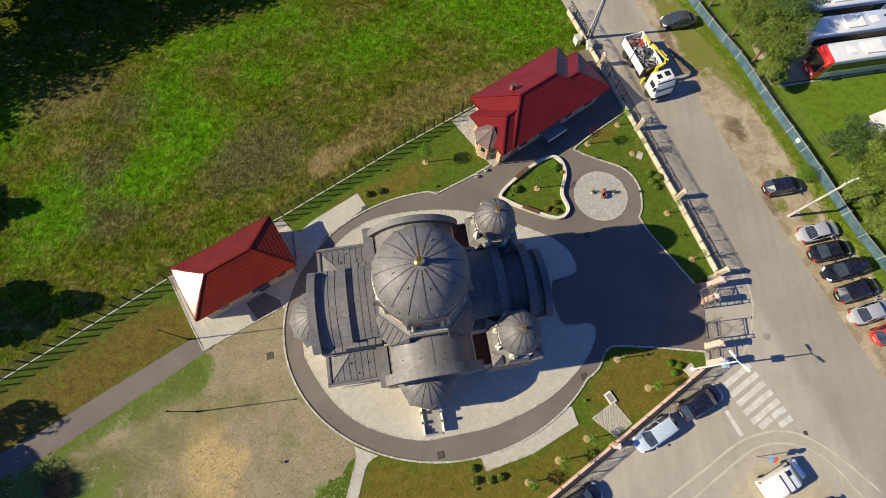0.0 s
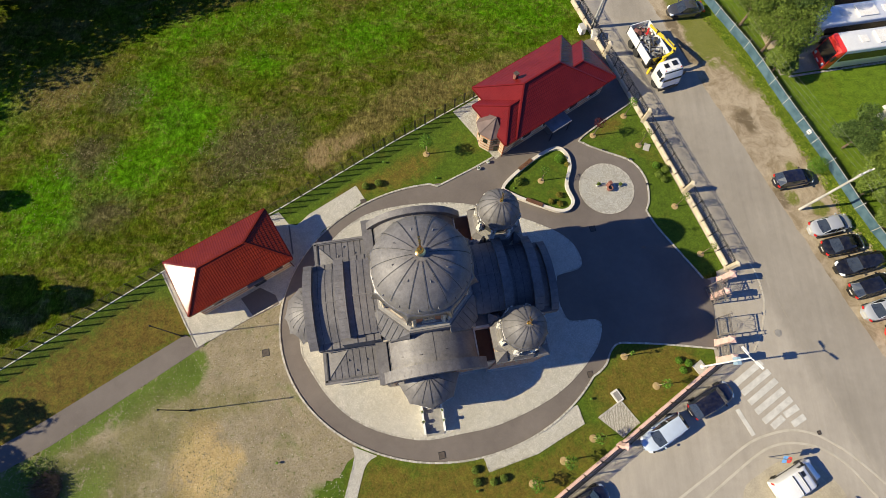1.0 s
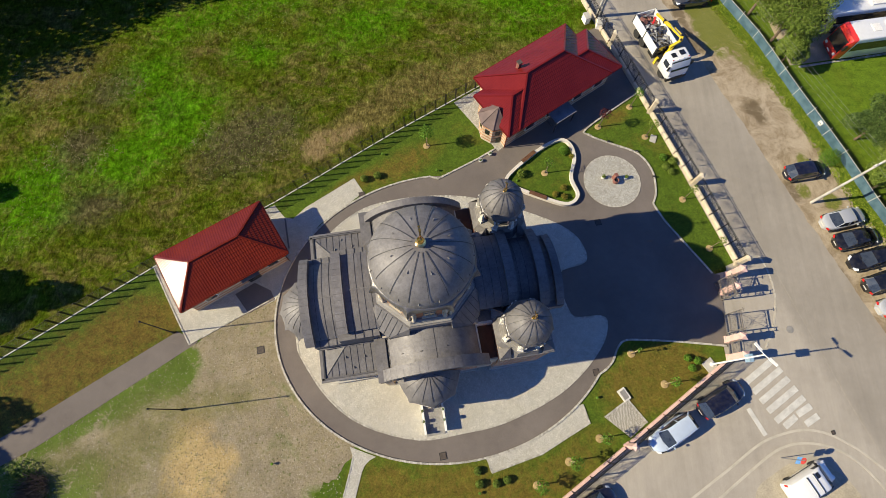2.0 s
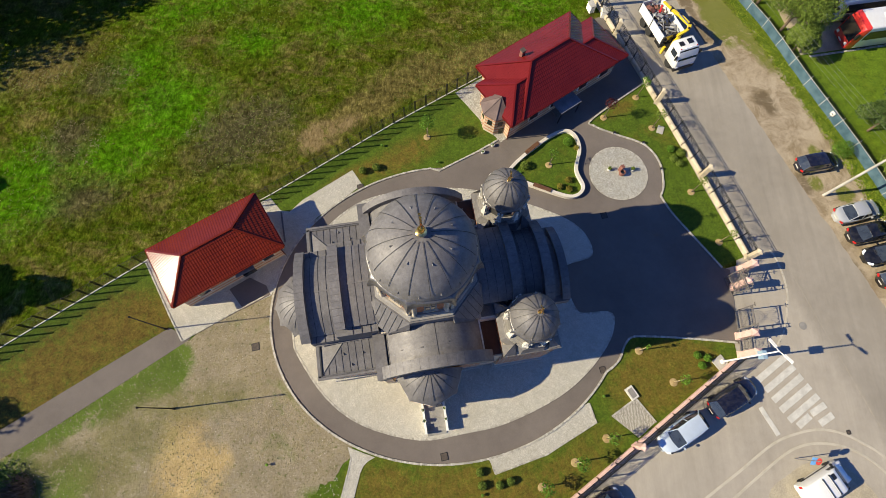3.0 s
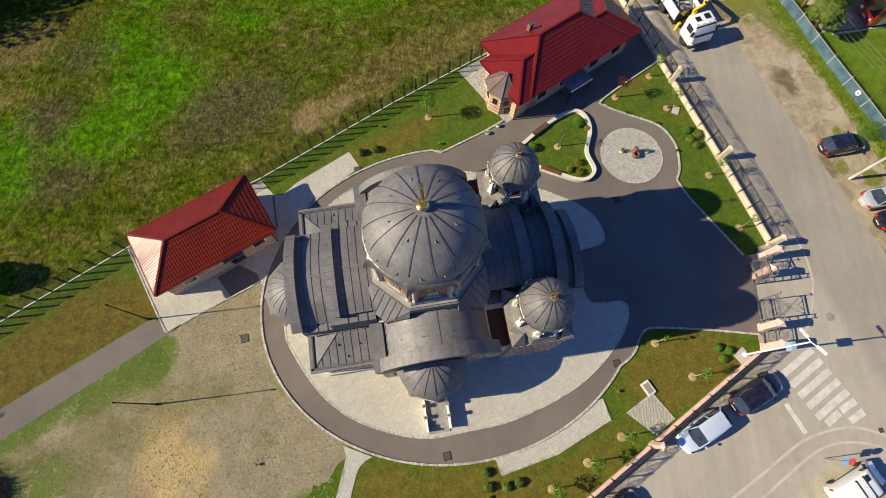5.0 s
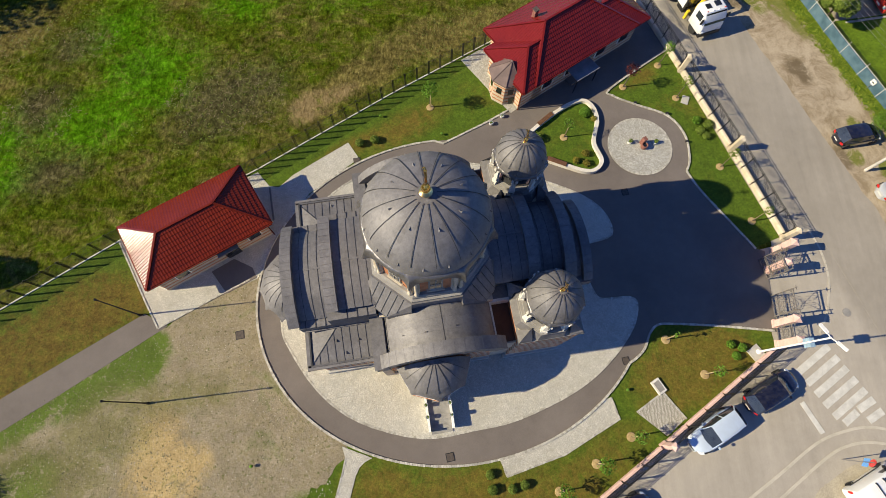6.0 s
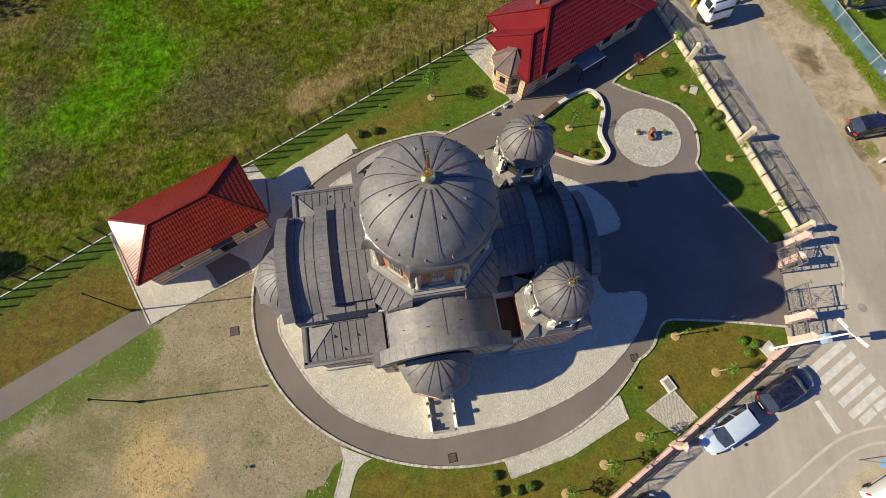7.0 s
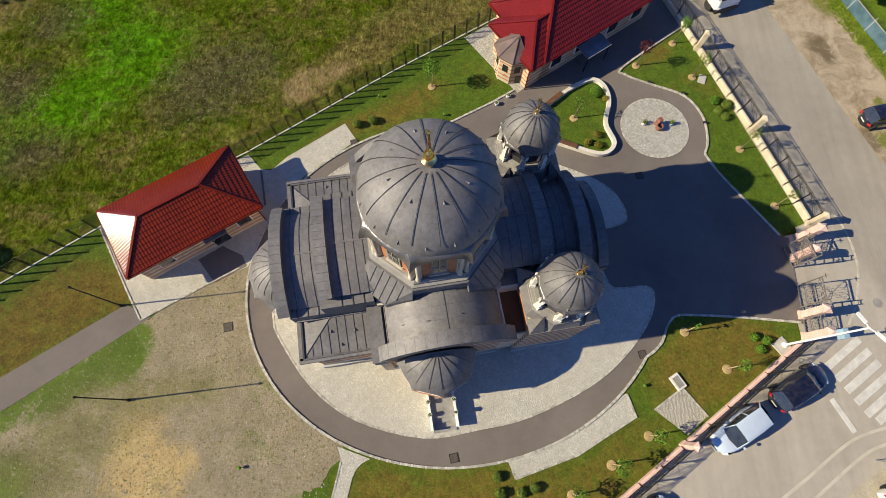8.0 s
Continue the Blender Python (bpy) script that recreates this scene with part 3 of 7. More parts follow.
def shell(axis, a0, a1, hw, zs, zc, inner, outer, n=28):
    ring = arc(hw, zs, zc, outer, n) + arc(hw, zs, zc, inner, n)[::-1]
    return loft(B(), [along(axis, a0, ring), along(axis, a1, ring)])


def gable(axis, a0, a1, hw, z0, zs, zc):
    ring = [(-hw, z0), *arc(hw, zs, zc), (hw, z0)]
    return loft(B(), [along(axis, a0, ring), along(axis, a1, ring)])


def vault(axis, a0, a1, hw, zs, zc, seams=(), ridge=True):
    """A sheet-metal vault with standing seams across it."""
    lo, hi = min(a0, a1), max(a0, a1)
    roof = part("vault_roof", shell(axis, lo, hi, hw, zs, zc, -0.12, 0.06), "zinc", church, flat=False)
    for s in seams:
        part("seam", shell(axis, s - 0.011, s + 0.011, hw, zs, zc, 0.03, 0.08), "seam", roof)
    if ridge:
        part("ridge_joint", loft(B(), [along(axis, a, [(-0.05, zc + 0.05), (0.05, zc + 0.05), (0.05, zc + 0.085), (-0.05, zc + 0.085)]) for a in (lo, hi)]), "zinc", roof)
    return roof


def rim(axis, a0, a1, hw, zs, zc, up=0.42):
    """A raised arched parapet clad in sheet."""
    lo, hi = min(a0, a1), max(a0, a1)
    ob = part("arched_parapet", shell(axis, lo, hi, hw, zs, zc, -0.3, up), "zinc", church, "arched parapet capped with grey sheet", flat=False)
    n = max(8, int(hw * 4.6))
    pts = arc(hw, zs, zc, up, n)
    for p in pts[1:-1]:
        bm = B()
        c = along(axis, 0, [p])[0]
        if axis == "u":
            box(bm, lo + 0.03, hi + 0.006, c[1] - 0.012, c[1] + 0.012, c[2] - 0.06, c[2] + 0.012)
        else:
            box(bm, c[0] - 0.004, c[0] + 0.004, lo - 0.003, hi + 0.003, c[2] - 0.06, c[2] + 0.003)
        part("sheet_joint", bm, "joint", ob)
    return ob


def guard_mesh():
    bm = B()
    v = [bm.verts.new(p) for p in ((-0.065, -0.09, 0), (0.065, -0.09, 0), (0, 0.12, 0), (0, -0.09, 0.10))]
    for f in ((0, 1, 3), (1, 2, 3), (2, 0, 3), (2, 1, 0)):
        bm.faces.new([v[i] for i in f])
    return bm


GUARD = None


def snow_guard(parent, x, y, z, turn):
    global GUARD
    if GUARD is None:
        ob = part("snow_guard", guard_mesh(), "zinc", parent, "small pointed sheet-metal snow guard")
        GUARD = ob.data
    else:
        ob = new("snow_guard", GUARD)
        ob.parent = parent
    ob.matrix_basis = pose(x, y, z, 0, 0, turn)
    return ob


def wall(x0, x1, y0, y1, z1, material="stone", bands=True, name="wall"):
    """A wall block on a plinth, with brick courses standing a little proud."""
    ob = part(name, box(B(), x0, x1, y0, y1, 0, z1), material, church)
    part("plinth", box(B(), x0 - 0.14, x1 + 0.14, y0 - 0.14, y1 + 0.14, 0, 0.7), "concrete", ob)
    z = 1.5
    while bands and z < z1 - 0.5:
        part("brick_course", box(B(), x0 - 0.015, x1 + 0.015, y0 - 0.015, y1 + 0.015, z, z + 0.22), "brick", ob)
        z += 0.75
    return ob


def cornice(x0, x1, y0, y1, z, out=0.28, material="stone"):
    ob = part("cornice", box(B(), x0 - out, x1 + out, y0 - out, y1 + out, z, z + 0.16), material, church)
    part("moulding", box(B(), x0 - out * 0.55, x1 + out * 0.55, y0 - out * 0.55, y1 + out * 0.55, z - 0.16, z + 0.01), material, ob)
    return ob


# east arm, stepping down to the apse
wall(-8.5, -3.3, -2.85, 2.85, 6.9)
part("arm_wall", gable("u", -8.4, -3.3, 2.75, 6.7, 7.0, 7.85), "zinc", church)
part("arm_wall", gable("u", -6.0, -3.2, 2.75, 6.9, 8.3, 8.75), "zinc", church)
vault("u", -5.75, -3.0, 2.85, 8.40, 8.90, [-5.25, -4.75, -4.25, -3.75, -3.3])
vault("u", -8.4, -6.35, 2.85, 7.05, 8.05, [-7.9, -7.35, -6.8])
rim("u", -6.4, -5.7, 2.85, 8.35, 8.85)
rim("u", -8.95, -8.3, 3.05, 7.0, 8.1)
for s in (1, -1):
    # narrow lean-to shelf beside the vault
    bm = B()
    for u0, u1, zt in ((-8.4, -6.4, 7.0), (-6.45, -3.6, 8.15)):
        lo, hi = sorted((s * 2.75, s * 3.35))
        box(bm, u0, u1, lo, hi, 5.9, zt)
    shelf = part("roof_shelf", bm, "zinc", church)
    for u in (-8.0, -7.4, -6.8, -5.3, -4.7, -4.1):
        lo, hi = sorted((s * 2.8, s * 3.37))
        zt = 7.0 if u < -6.4 else 8.15
        part("seam", box(B(), u - 0.02, u + 0.02, lo, hi, zt - 0.3, zt + 0.03), "seam", shelf)

# apse with half dome
AP = [(-8.6 - 2.3 * math.sin(a), 2.3 * math.cos(a)) for a in [math.pi * i / 6 for i in range(7)]]
apse_wall = part("apse_wall", prism(B(), AP, 0, 5.3), "stone", church)
part("brick_course", prism(B(), [(-8.6 - 2.32 * math.sin(a), 2.32 * math.cos(a)) for a in [math.pi * i / 6 for i in range(7)]], 3.6, 3.9), "brick", apse_wall)


def half_dome(name, cx, cy, turn, r, z0, h, nose, n=6, lobes=True, seams=True):
    """Half a dome with a scalloped eave, backed on a wall; turn: heading of its middle."""
    k = n * 8
    rings = []
    for j in range(11):
        f = j / 10
        row = []
        for i in range(k + 1):
            a = turn - math.pi / 2 + math.pi * i / k
            d = abs(((i / 8) % 1.0) - 0.5) * 2           # 1 on the corners, 0 in the middle of a side
            rr = r * math.sin(f * math.pi / 2)
            zz = z0 + h * math.cos(f * math.pi / 2)
            if f > 0.8:
                e = (f - 0.8) / 0.2
                rr += nose * e * (0.34 + 0.66 * d ** 3)
                zz += e * (0.34 * (1 - d * d) if lobes else 0.0) - e * (0.1 + 0.16 * d ** 5)
            row.append((cx + rr * math.cos(a), cy + rr * math.sin(a), zz))
        rings.append(row)
    under = [(cx + (p[0] - cx) * 0.86, cy + (p[1] - cy) * 0.86, p[2] - 0.22) for p in rings[-1]]
    ob = part(name, loft(B(), [*rings, [(p[0], p[1], p[2] - 0.07) for p in rings[-1]], under], caps=False, closed=False), "zinc", church, flat=False)
    if seams:
        for m in range(1, 2 * n):
            i = m * 4
            bm = B()
            for a, b in zip(rings[1:8], rings[2:9]):
                beam(bm, Vector(a[i]) + Vector((0, 0, 0.012)), Vector(b[i]) + Vector((0, 0, 0.012)), 0.026, 0.034)
            part("seam", bm, "seam", ob)
    return ob


half_dome("apse_roof", -8.6, 0, math.pi, 2.2, 5.4, 1.7, 0.46, 6)

# low corner blocks at the east
for s in (1, -1):
    y0, y1 = sorted((s * 2.9, s * 5.35))
    wall(-7.95, -3.6, y0, y1, 5.5, name="corner_wall")
    cornice(-7.95, -3.6, y0, y1, 5.5, 0.26)
    e = s * 5.6
    i = s * 3.0
    bm = B()
    zl, zh = 5.72, 6.22
    p = [bm.verts.new(q) for q in ((-8.2, e, zl), (-3.5, e, zl), (-3.5, i, zh), (-6.0, i, zh), (-8.2, i, zl))]
    bm.faces.new((p[0], p[1], p[2], p[3]))
    bm.faces.new((p[0], p[3], p[4]))
    q = [bm.verts.new((v.co.x, v.co.y, zl - 0.12)) for v in p]
    bm.faces.new(q)
    for a in range(5):
        bm.faces.new((p[a], p[(a + 1) % 5], q[(a + 1) % 5], q[a]))
    roof = part("hip_roof", bm, "zinc", church)
    for u in (-7.55, -7.05, -6.55, -6.05, -5.55, -5.05, -4.55, -4.15):
        top = min(1.0, (u + 8.2) / 2.2)
        part("seam", beam(B(), (u, e, zl + 0.008), (u, e + (i - e) * top, zl + (zh - zl) * top + 0.008), 0.018, 0.03), "seam", roof)
    for v in (0.36, 0.7):
        w = e + (i - e) * v
        part("seam", beam(B(), (-8.2, w, zl + 0.008), (-8.2 + 2.2 * v, w, zl + (zh - zl) * v + 0.008), 0.016, 0.024), "joint", roof)
    part("hip_seam", beam(B(), (-8.2, e, zl + 0.012), (-6.0, i, zh + 0.012), 0.03, 0.04), "seam", roof)
    part("wall_flashing", beam(B(), (-8.2, s * 3.40, zh - 0.04), (-3.6, s * 3.40, zh - 0.04), 0.10, 0.14), "zinc", roof)
    part("eave_lip", box(B(), -8.3, -3.5, *sorted((e - s * 0.14, e - s * 0.02)), zl + 0.02, zl + 0.10), "joint", roof)
    gutter = part("gutter", box(B(), -8.35, -8.12, min(e, i), max(e, i) + 0.05, zl - 0.1, zl + 0.1), "zinc", church)
    part("gutter", box(B(), -8.35, -3.5, min(e, e + s * 0.16), max(e, e + s * 0.16), zl - 0.1, zl + 0.12), "zinc", church)
    part("gutter_channel", box(B(), -8.13, -8.03, min(e - s * 0.1, i), max(e - s * 0.1, i), zl + 0.02, zl + 0.13), "seam", gutter)
    for u, v in ((-5.9, 5.0), (-5.05, 4.3), (-4.2, 4.9), (-6.4, 4.2)):
        top = (5.6 - v) / 2.6
        snow_guard(roof, u, s * v, zl + (zh - zl) * top + 0.03, 0 if s < 0 else 180)

# north and south arms
for s in (1, -1):
    y0, y1 = sorted((s * 2.5, s * 6.15))
    wall(-3.45, 3.35, y0, y1, 6.6)
    part("gable_wall", gable("v", *sorted((s * 2.5, s * 6.1)), 3.35, 6.4, 6.7, 8.7), "stone", church)
    roof = vault("v", s * 3.0, s * 5.8, 3.35, 6.75, 8.8, (), False)
    for u in (-3.12, 0.15):
        r = ((3.35 ** 2 + 2.05 ** 2) / 4.1)
        zt = 8.8 - r + math.sqrt(r * r - u * u)
        # the wide bar at -3.12 is painted shade: the shadow gap beside the parapet
        w = 0.06 if u < 0 else 0.016
        part("seam", box(B(), u - w, u + w, *sorted((s * 3.0, s * 5.65)), zt - 0.05, zt + 0.07), "seam", roof)
    for v in (3.6, 4.3, 5.05):
        part("sheet_joint", shell("v", s * v - 0.008, s * v + 0.008, 3.35, 6.75, 8.8, 0.03, 0.068), "joint", roof)
    for u, v in ((-2.2, 4.9), (-1.2, 3.7), (-0.9, 5.0), (0.9, 3.6), (1.0, 4.9), (2.2, 4.4)):
        r = ((3.35 ** 2 + 2.05 ** 2) / 4.1)
        snow_guard(roof, u, s * v, 8.8 - r + math.sqrt(r * r - u * u) + 0.06, 90 if u < 0 else -90)
    rim("v", s * 5.7, 6.25 if s > 0 else -6.5, 3.5, 6.75, 8.85, 0.45)
    # shoulders of the arm
    for u0, u1 in ((-4.1, -3.3),):
        part("parapet", box(B(), u0, u1, *sorted((s * 3.05, s * 6.5)), 5.9, 7.12), "zinc", church)
        part("parapet_cap", box(B(), u0 - 0.05, u1 - 0.05, *sorted((s * 3.02, s * 6.54)), 7.12, 7.19), "zinc", church)
        part("shoulder_wall", box(B(), u0 + 0.1, u1 - 0.1, *sorted((s * 3.3, s * 6.3)), 0, 6.0), "stone", church)

# crossing below the drum
part("crossing_wall", box(B(), -3.5, 3.5, -3.5, 3.5, 5.5, 7.6), "stone", church)
OCT = [(math.cos(radians(22.5 + 45 * i)), math.sin(radians(22.5 + 45 * i))) for i in range(8)]
part("crossing_drum", prism(B(), [(x * 3.8, y * 3.8) for x, y in OCT], 7.4, 9.65), "zinc", church)
for i in range(4):
    a = radians(45 + 90 * i)
    d, t = Vector((math.cos(a), math.sin(a), 0)), Vector((-math.sin(a), math.cos(a), 0))
    up = Vector((0, 0, 1))
    ap, hs = 3.8 * math.cos(radians(22.5)), 3.8 * math.sin(radians(22.5))
    v1, v2, w1, w2 = d * ap + t * hs + up * 9.5, d * ap - t * hs + up * 9.5, d * 4.7 + t * 0.5 + up * 8.2, d * 4.7 - t * 0.5 + up * 8.2
    s1, s2 = d * 3.75 + t * 1.6 + up * 8.9, d * 3.75 - t * 1.6 + up * 8.9
    bm = B()
    top = [v1, v2, s2, w2, w1, s1]
    vs = [bm.verts.new(p) for p in top]
    bm.faces.new((vs[0], vs[1], vs[3], vs[4]))
    bm.faces.new((vs[1], vs[2], vs[3]))
    bm.faces.new((vs[0], vs[4], vs[5]))
    lo = [bm.verts.new((p.x, p.y, 7.0)) for p in top]
    for k in range(6):
        bm.faces.new((vs[k], vs[(k + 1) % 6], lo[(k + 1) % 6], lo[k]))
    skirt = part("corner_roof", bm, "zinc", church)
    for k in (-0.9, -0.45, 0.0, 0.45, 0.9):
        f = 1.0 if abs(k) < 0.5 else 0.65
        p, q = d * ap + t * k + up * 9.53, d * (ap + (4.7 - ap) * f) + t * k + up * (9.53 - 1.3 * f)
        part("seam", beam(B(), p, q, 0.022, 0.028), "seam", skirt)
part("drum_base", loft(B(), [[(x * 3.68, y * 3.68, 9.6) for x, y in OCT], [(x * 3.68, y * 3.68, 9.78) for x, y in OCT], [(x * 3.52, y * 3.52, 9.82) for x, y in OCT], [(x * 3.52, y * 3.52, 10.0) for x, y in OCT], [(x * 3.4, y * 3.4, 10.12) for x, y in OCT]]), "drum_stone", church, "stepped grey cornice under the drum")

# drum
DR = 3.2
drum = part("drum", prism(B(), [(x * DR, y * DR) for x, y in OCT], 9.9, 14.2), "brick", church, "octagonal terracotta drum with arched windows")
for i in range(8):
    a = radians(45 * i)
    ap = DR * math.cos(radians(22.5))
    m = pose(math.cos(a) * ap, math.sin(a) * ap, 0, 0, 0, 45 * i)
    part("window_frame", box(B(), -0.02, 0.07, -0.40, 0.40, 10.5, 13.2), "drum_stone", drum, at=m)
    part("window_pane", box(B(), 0.02, 0.09, -0.30, 0.30, 10.8, 13.0), "glass", drum, at=m)
    part("mullion", box(B(), 0.06, 0.115, -0.03, 0.03, 10.8, 13.0), "worn_step", drum, at=m)
    part("transom", box(B(), 0.06, 0.11, -0.30, 0.30, 11.55, 11.61), "worn_step", drum, at=m)
    part("window_sill", box(B(), 0.0, 0.16, -0.5, 0.5, 10.4, 10.5), "stone", drum, at=m)
    a = radians(22.5 + 45 * i)
    cm = pose(0, 0, 0, 0, 0, 22.5 + 45 * i)
    for k in (-0.19, 0.19):
        bm = B()
        spin(bm, [(0.15, 10.1), (0.15, 10.3), (0.105, 10.36), (0.105, 12.9), (0.16, 13.02), (0.16, 13.3)], 12, (DR + 0.06, k))
        part("column", bm, "stone", drum, at=cm, flat=False)
    part("pier", box(B(), DR - 0.3, DR + 0.0, -0.34, 0.34, 10.05, 13.4), "stone", drum, at=cm)


def dome(name, cx, cy, r, z0, h, n_seams, lip, lift, drop, guards=()):
    """A ribbed dome on eight arched eaves that dip to points at the corners."""
    k = 128
    rings = []
    for j in range(21):
        f = j / 20
        row = []
        for i in range(k):
            a = 2 * math.pi * i / k
            d = abs(((a - radians(22.5)) / radians(45)) % 1.0 - 0.5) * 2       # 1 on the corners
            ang = min(f / 0.8, 1.0) * radians(92)
            rr, zz = r * math.sin(ang), z0 + h * math.cos(ang)
            rr *= 1 + 0.010 * math.cos(8 * (a - radians(22.5))) * f ** 2
            if f > 0.8:                                     # the flared brim, dipping to a point at each corner
                e = (f - 0.8) / 0.2
                rr += lip * (0.55 + 1.20 * d ** 8) * math.sin(e * math.pi / 2)
                zz -= (lift * d ** 2.4 + drop) * (1 - math.cos(e * math.pi / 2)) * 0.75 + drop * 0.25 * e
            row.append((cx + rr * math.cos(a), cy + rr * math.sin(a), zz))
        rings.append(row)
    low = [(cx + (x - cx) * 0.998, cy + (y - cy) * 0.998, z - 0.035) for x, y, z in rings[-1]]
    under = [(cx + (x - cx) * 0.84, cy + (y - cy) * 0.84, z - 0.05) for x, y, z in low]
    bm = B()
    rings[0] = [(cx + 0.03 * math.cos(2 * math.pi * i / k), cy + 0.03 * math.sin(2 * math.pi * i / k), z0 + h) for i in range(k)]
    loft(bm, rings[:17])
    ob = part(name, bm, "zinc", church, "ribbed dome of dull grey sheet metal", flat=False)
    part("brim", loft(B(), [*rings[16:], low, under]), "bright_zinc", ob, "shiny dented sheet-metal brim", flat=False)
    for m in range(n_seams):
        a = 2 * math.pi * m / n_seams
        bm = B()
        q = []
        for j in range(3, 25):
            ang = j / 30 * radians(90)
            q.append(Vector((cx + (r + 0.025) * math.sin(ang) * math.cos(a), cy + (r + 0.025) * math.sin(ang) * math.sin(a), z0 + (h + 0.025) * math.cos(ang))))
        t = Vector((-math.sin(a), math.cos(a), 0)) * (0.006 * r ** 0.5 + 0.002)
        loft(bm, [[p - t, p + t, p + t + (p - Vector((cx, cy, z0))).normalized() * 0.018, p - t + (p - Vector((cx, cy, z0))).normalized() * 0.018] for p in q])
        part("seam", bm, "seam", ob)
    for ang, cnt, off in guards:
        for m in range(cnt):
            a = 2 * math.pi * (m + off) / cnt
            g = snow_guard(ob, 0, 0, 0, 0)
            n = Vector((math.sin(radians(ang)) * math.cos(a) / r, math.sin(radians(ang)) * math.sin(a) / r, math.cos(radians(ang)) / h)).normalized()
            up = Vector((-math.cos(radians(ang)) * math.cos(a), -math.cos(radians(ang)) * math.sin(a), math.sin(radians(ang))))
            up = (up - n * up.dot(n)).normalized()
            rot = Matrix((up.cross(n), up, n)).transposed().to_4x4()
            g.matrix_basis = Matrix.Translation((cx + r * math.sin(radians(ang)) * math.cos(a), cy + r * math.sin(radians(ang)) * math.sin(a), z0 + h * math.cos(radians(ang)))) @ rot
    return ob


def gilt_cross(cx, cy, z, s):
    ob = part("finial", spin(B(), [(0.34 * s, z - 0.1 * s), (0.36 * s, z), (0.2 * s, z + 0.1 * s), (0.16 * s, z + 0.18 * s), (0.21 * s, z + 0.32 * s), (0.24 * s, z + 0.45 * s), (0.21 * s, z + 0.58 * s), (0.1 * s, z + 0.7 * s), (0.05 * s, z + 0.8 * s)], 20, (cx, cy)), "gold", church, "gilded ball finial", flat=False)
    bm = B()
    z1 = z + 0.72 * s
    w = 0.055 * s
    box(bm, cx - w, cx + w, cy - w, cy + w, z1, z1 + 1.5 * s)
    box(bm, cx - w, cx + w, cy - 0.45 * s, cy + 0.45 * s, z1 + 0.85 * s, z1 + 0.85 * s + 2 * w)
    box(bm, cx - w, cx + w, cy - 0.22 * s, cy + 0.22 * s, z1 + 1.18 * s, z1 + 1.18 * s + 1.6 * w)
    for y, zz in ((-0.45, 0.9), (0.45, 0.9), (0, 1.5)):
        spin(bm, [(0.02, z1 + zz * s - 0.09 * s), (0.085 * s, z1 + zz * s), (0.02, z1 + zz * s + 0.09 * s)], 8, (cx, cy + y * s))
    part("cross", bm, "gold", ob)


dome("main_dome", 0, 0, 3.27, 14.15, 2.36, 16, 0.30, 1.2, 0.28, ((32, 8, 0.25), (74, 16, 0.5)))
gilt_cross(0, 0, 16.72, 0.9)

# west arm between the towers
wall(3.3, 8.6, -2.6, 2.6, 7.0)
part("arm_wall", gable("u", 3.2, 6.0, 2.55, 6.9, 8.1, 8.95), "zinc", church)
part("arm_wall", gable("u", 6.0, 8.5, 2.5, 6.9, 7.1, 8.1), "zinc", church)
vault("u", 3.0, 5.9, 2.7, 8.2, 9.1, [3.6, 4.2, 4.8, 5.4])
vault("u", 6.5, 8.3, 2.6, 7.2, 8.3, [7.0, 7.6])
rim("u", 5.8, 6.5, 2.7, 8.15, 9.1)
rim("u", 8.2, 8.9, 2.7, 7.3, 8.6)
wall(8.6, 10.4, -2.5, 2.5, 5.4, name="porch_wall")
part("porch_gable", gable("u", 8.6, 10.35, 2.5, 5.3, 5.6, 6.6), "stone", church)
vault("u", 8.7, 10.0, 2.5, 5.65, 6.7, [9.3])
rim("u", 9.9, 10.5, 2.6, 5.65, 6.75)
part("porch_shoulder", box(B(), 8.7, 10.5, -2.95, -2.3, 4.9, 5.75), "zinc", church)
part("porch_shoulder", box(B(), 8.7, 10.5, 2.3, 2.95, 4.9, 5.75), "zinc", church)
west_door = part("door", box(B(), 10.4, 10.47, -0.9, 0.9, 0.3, 3.0), "wood", church, "dark wooden double door")
part("door_step", box(B(), 10.5, 11.4, -1.6, 1.6, 0.0, 0.3), "concrete", church)

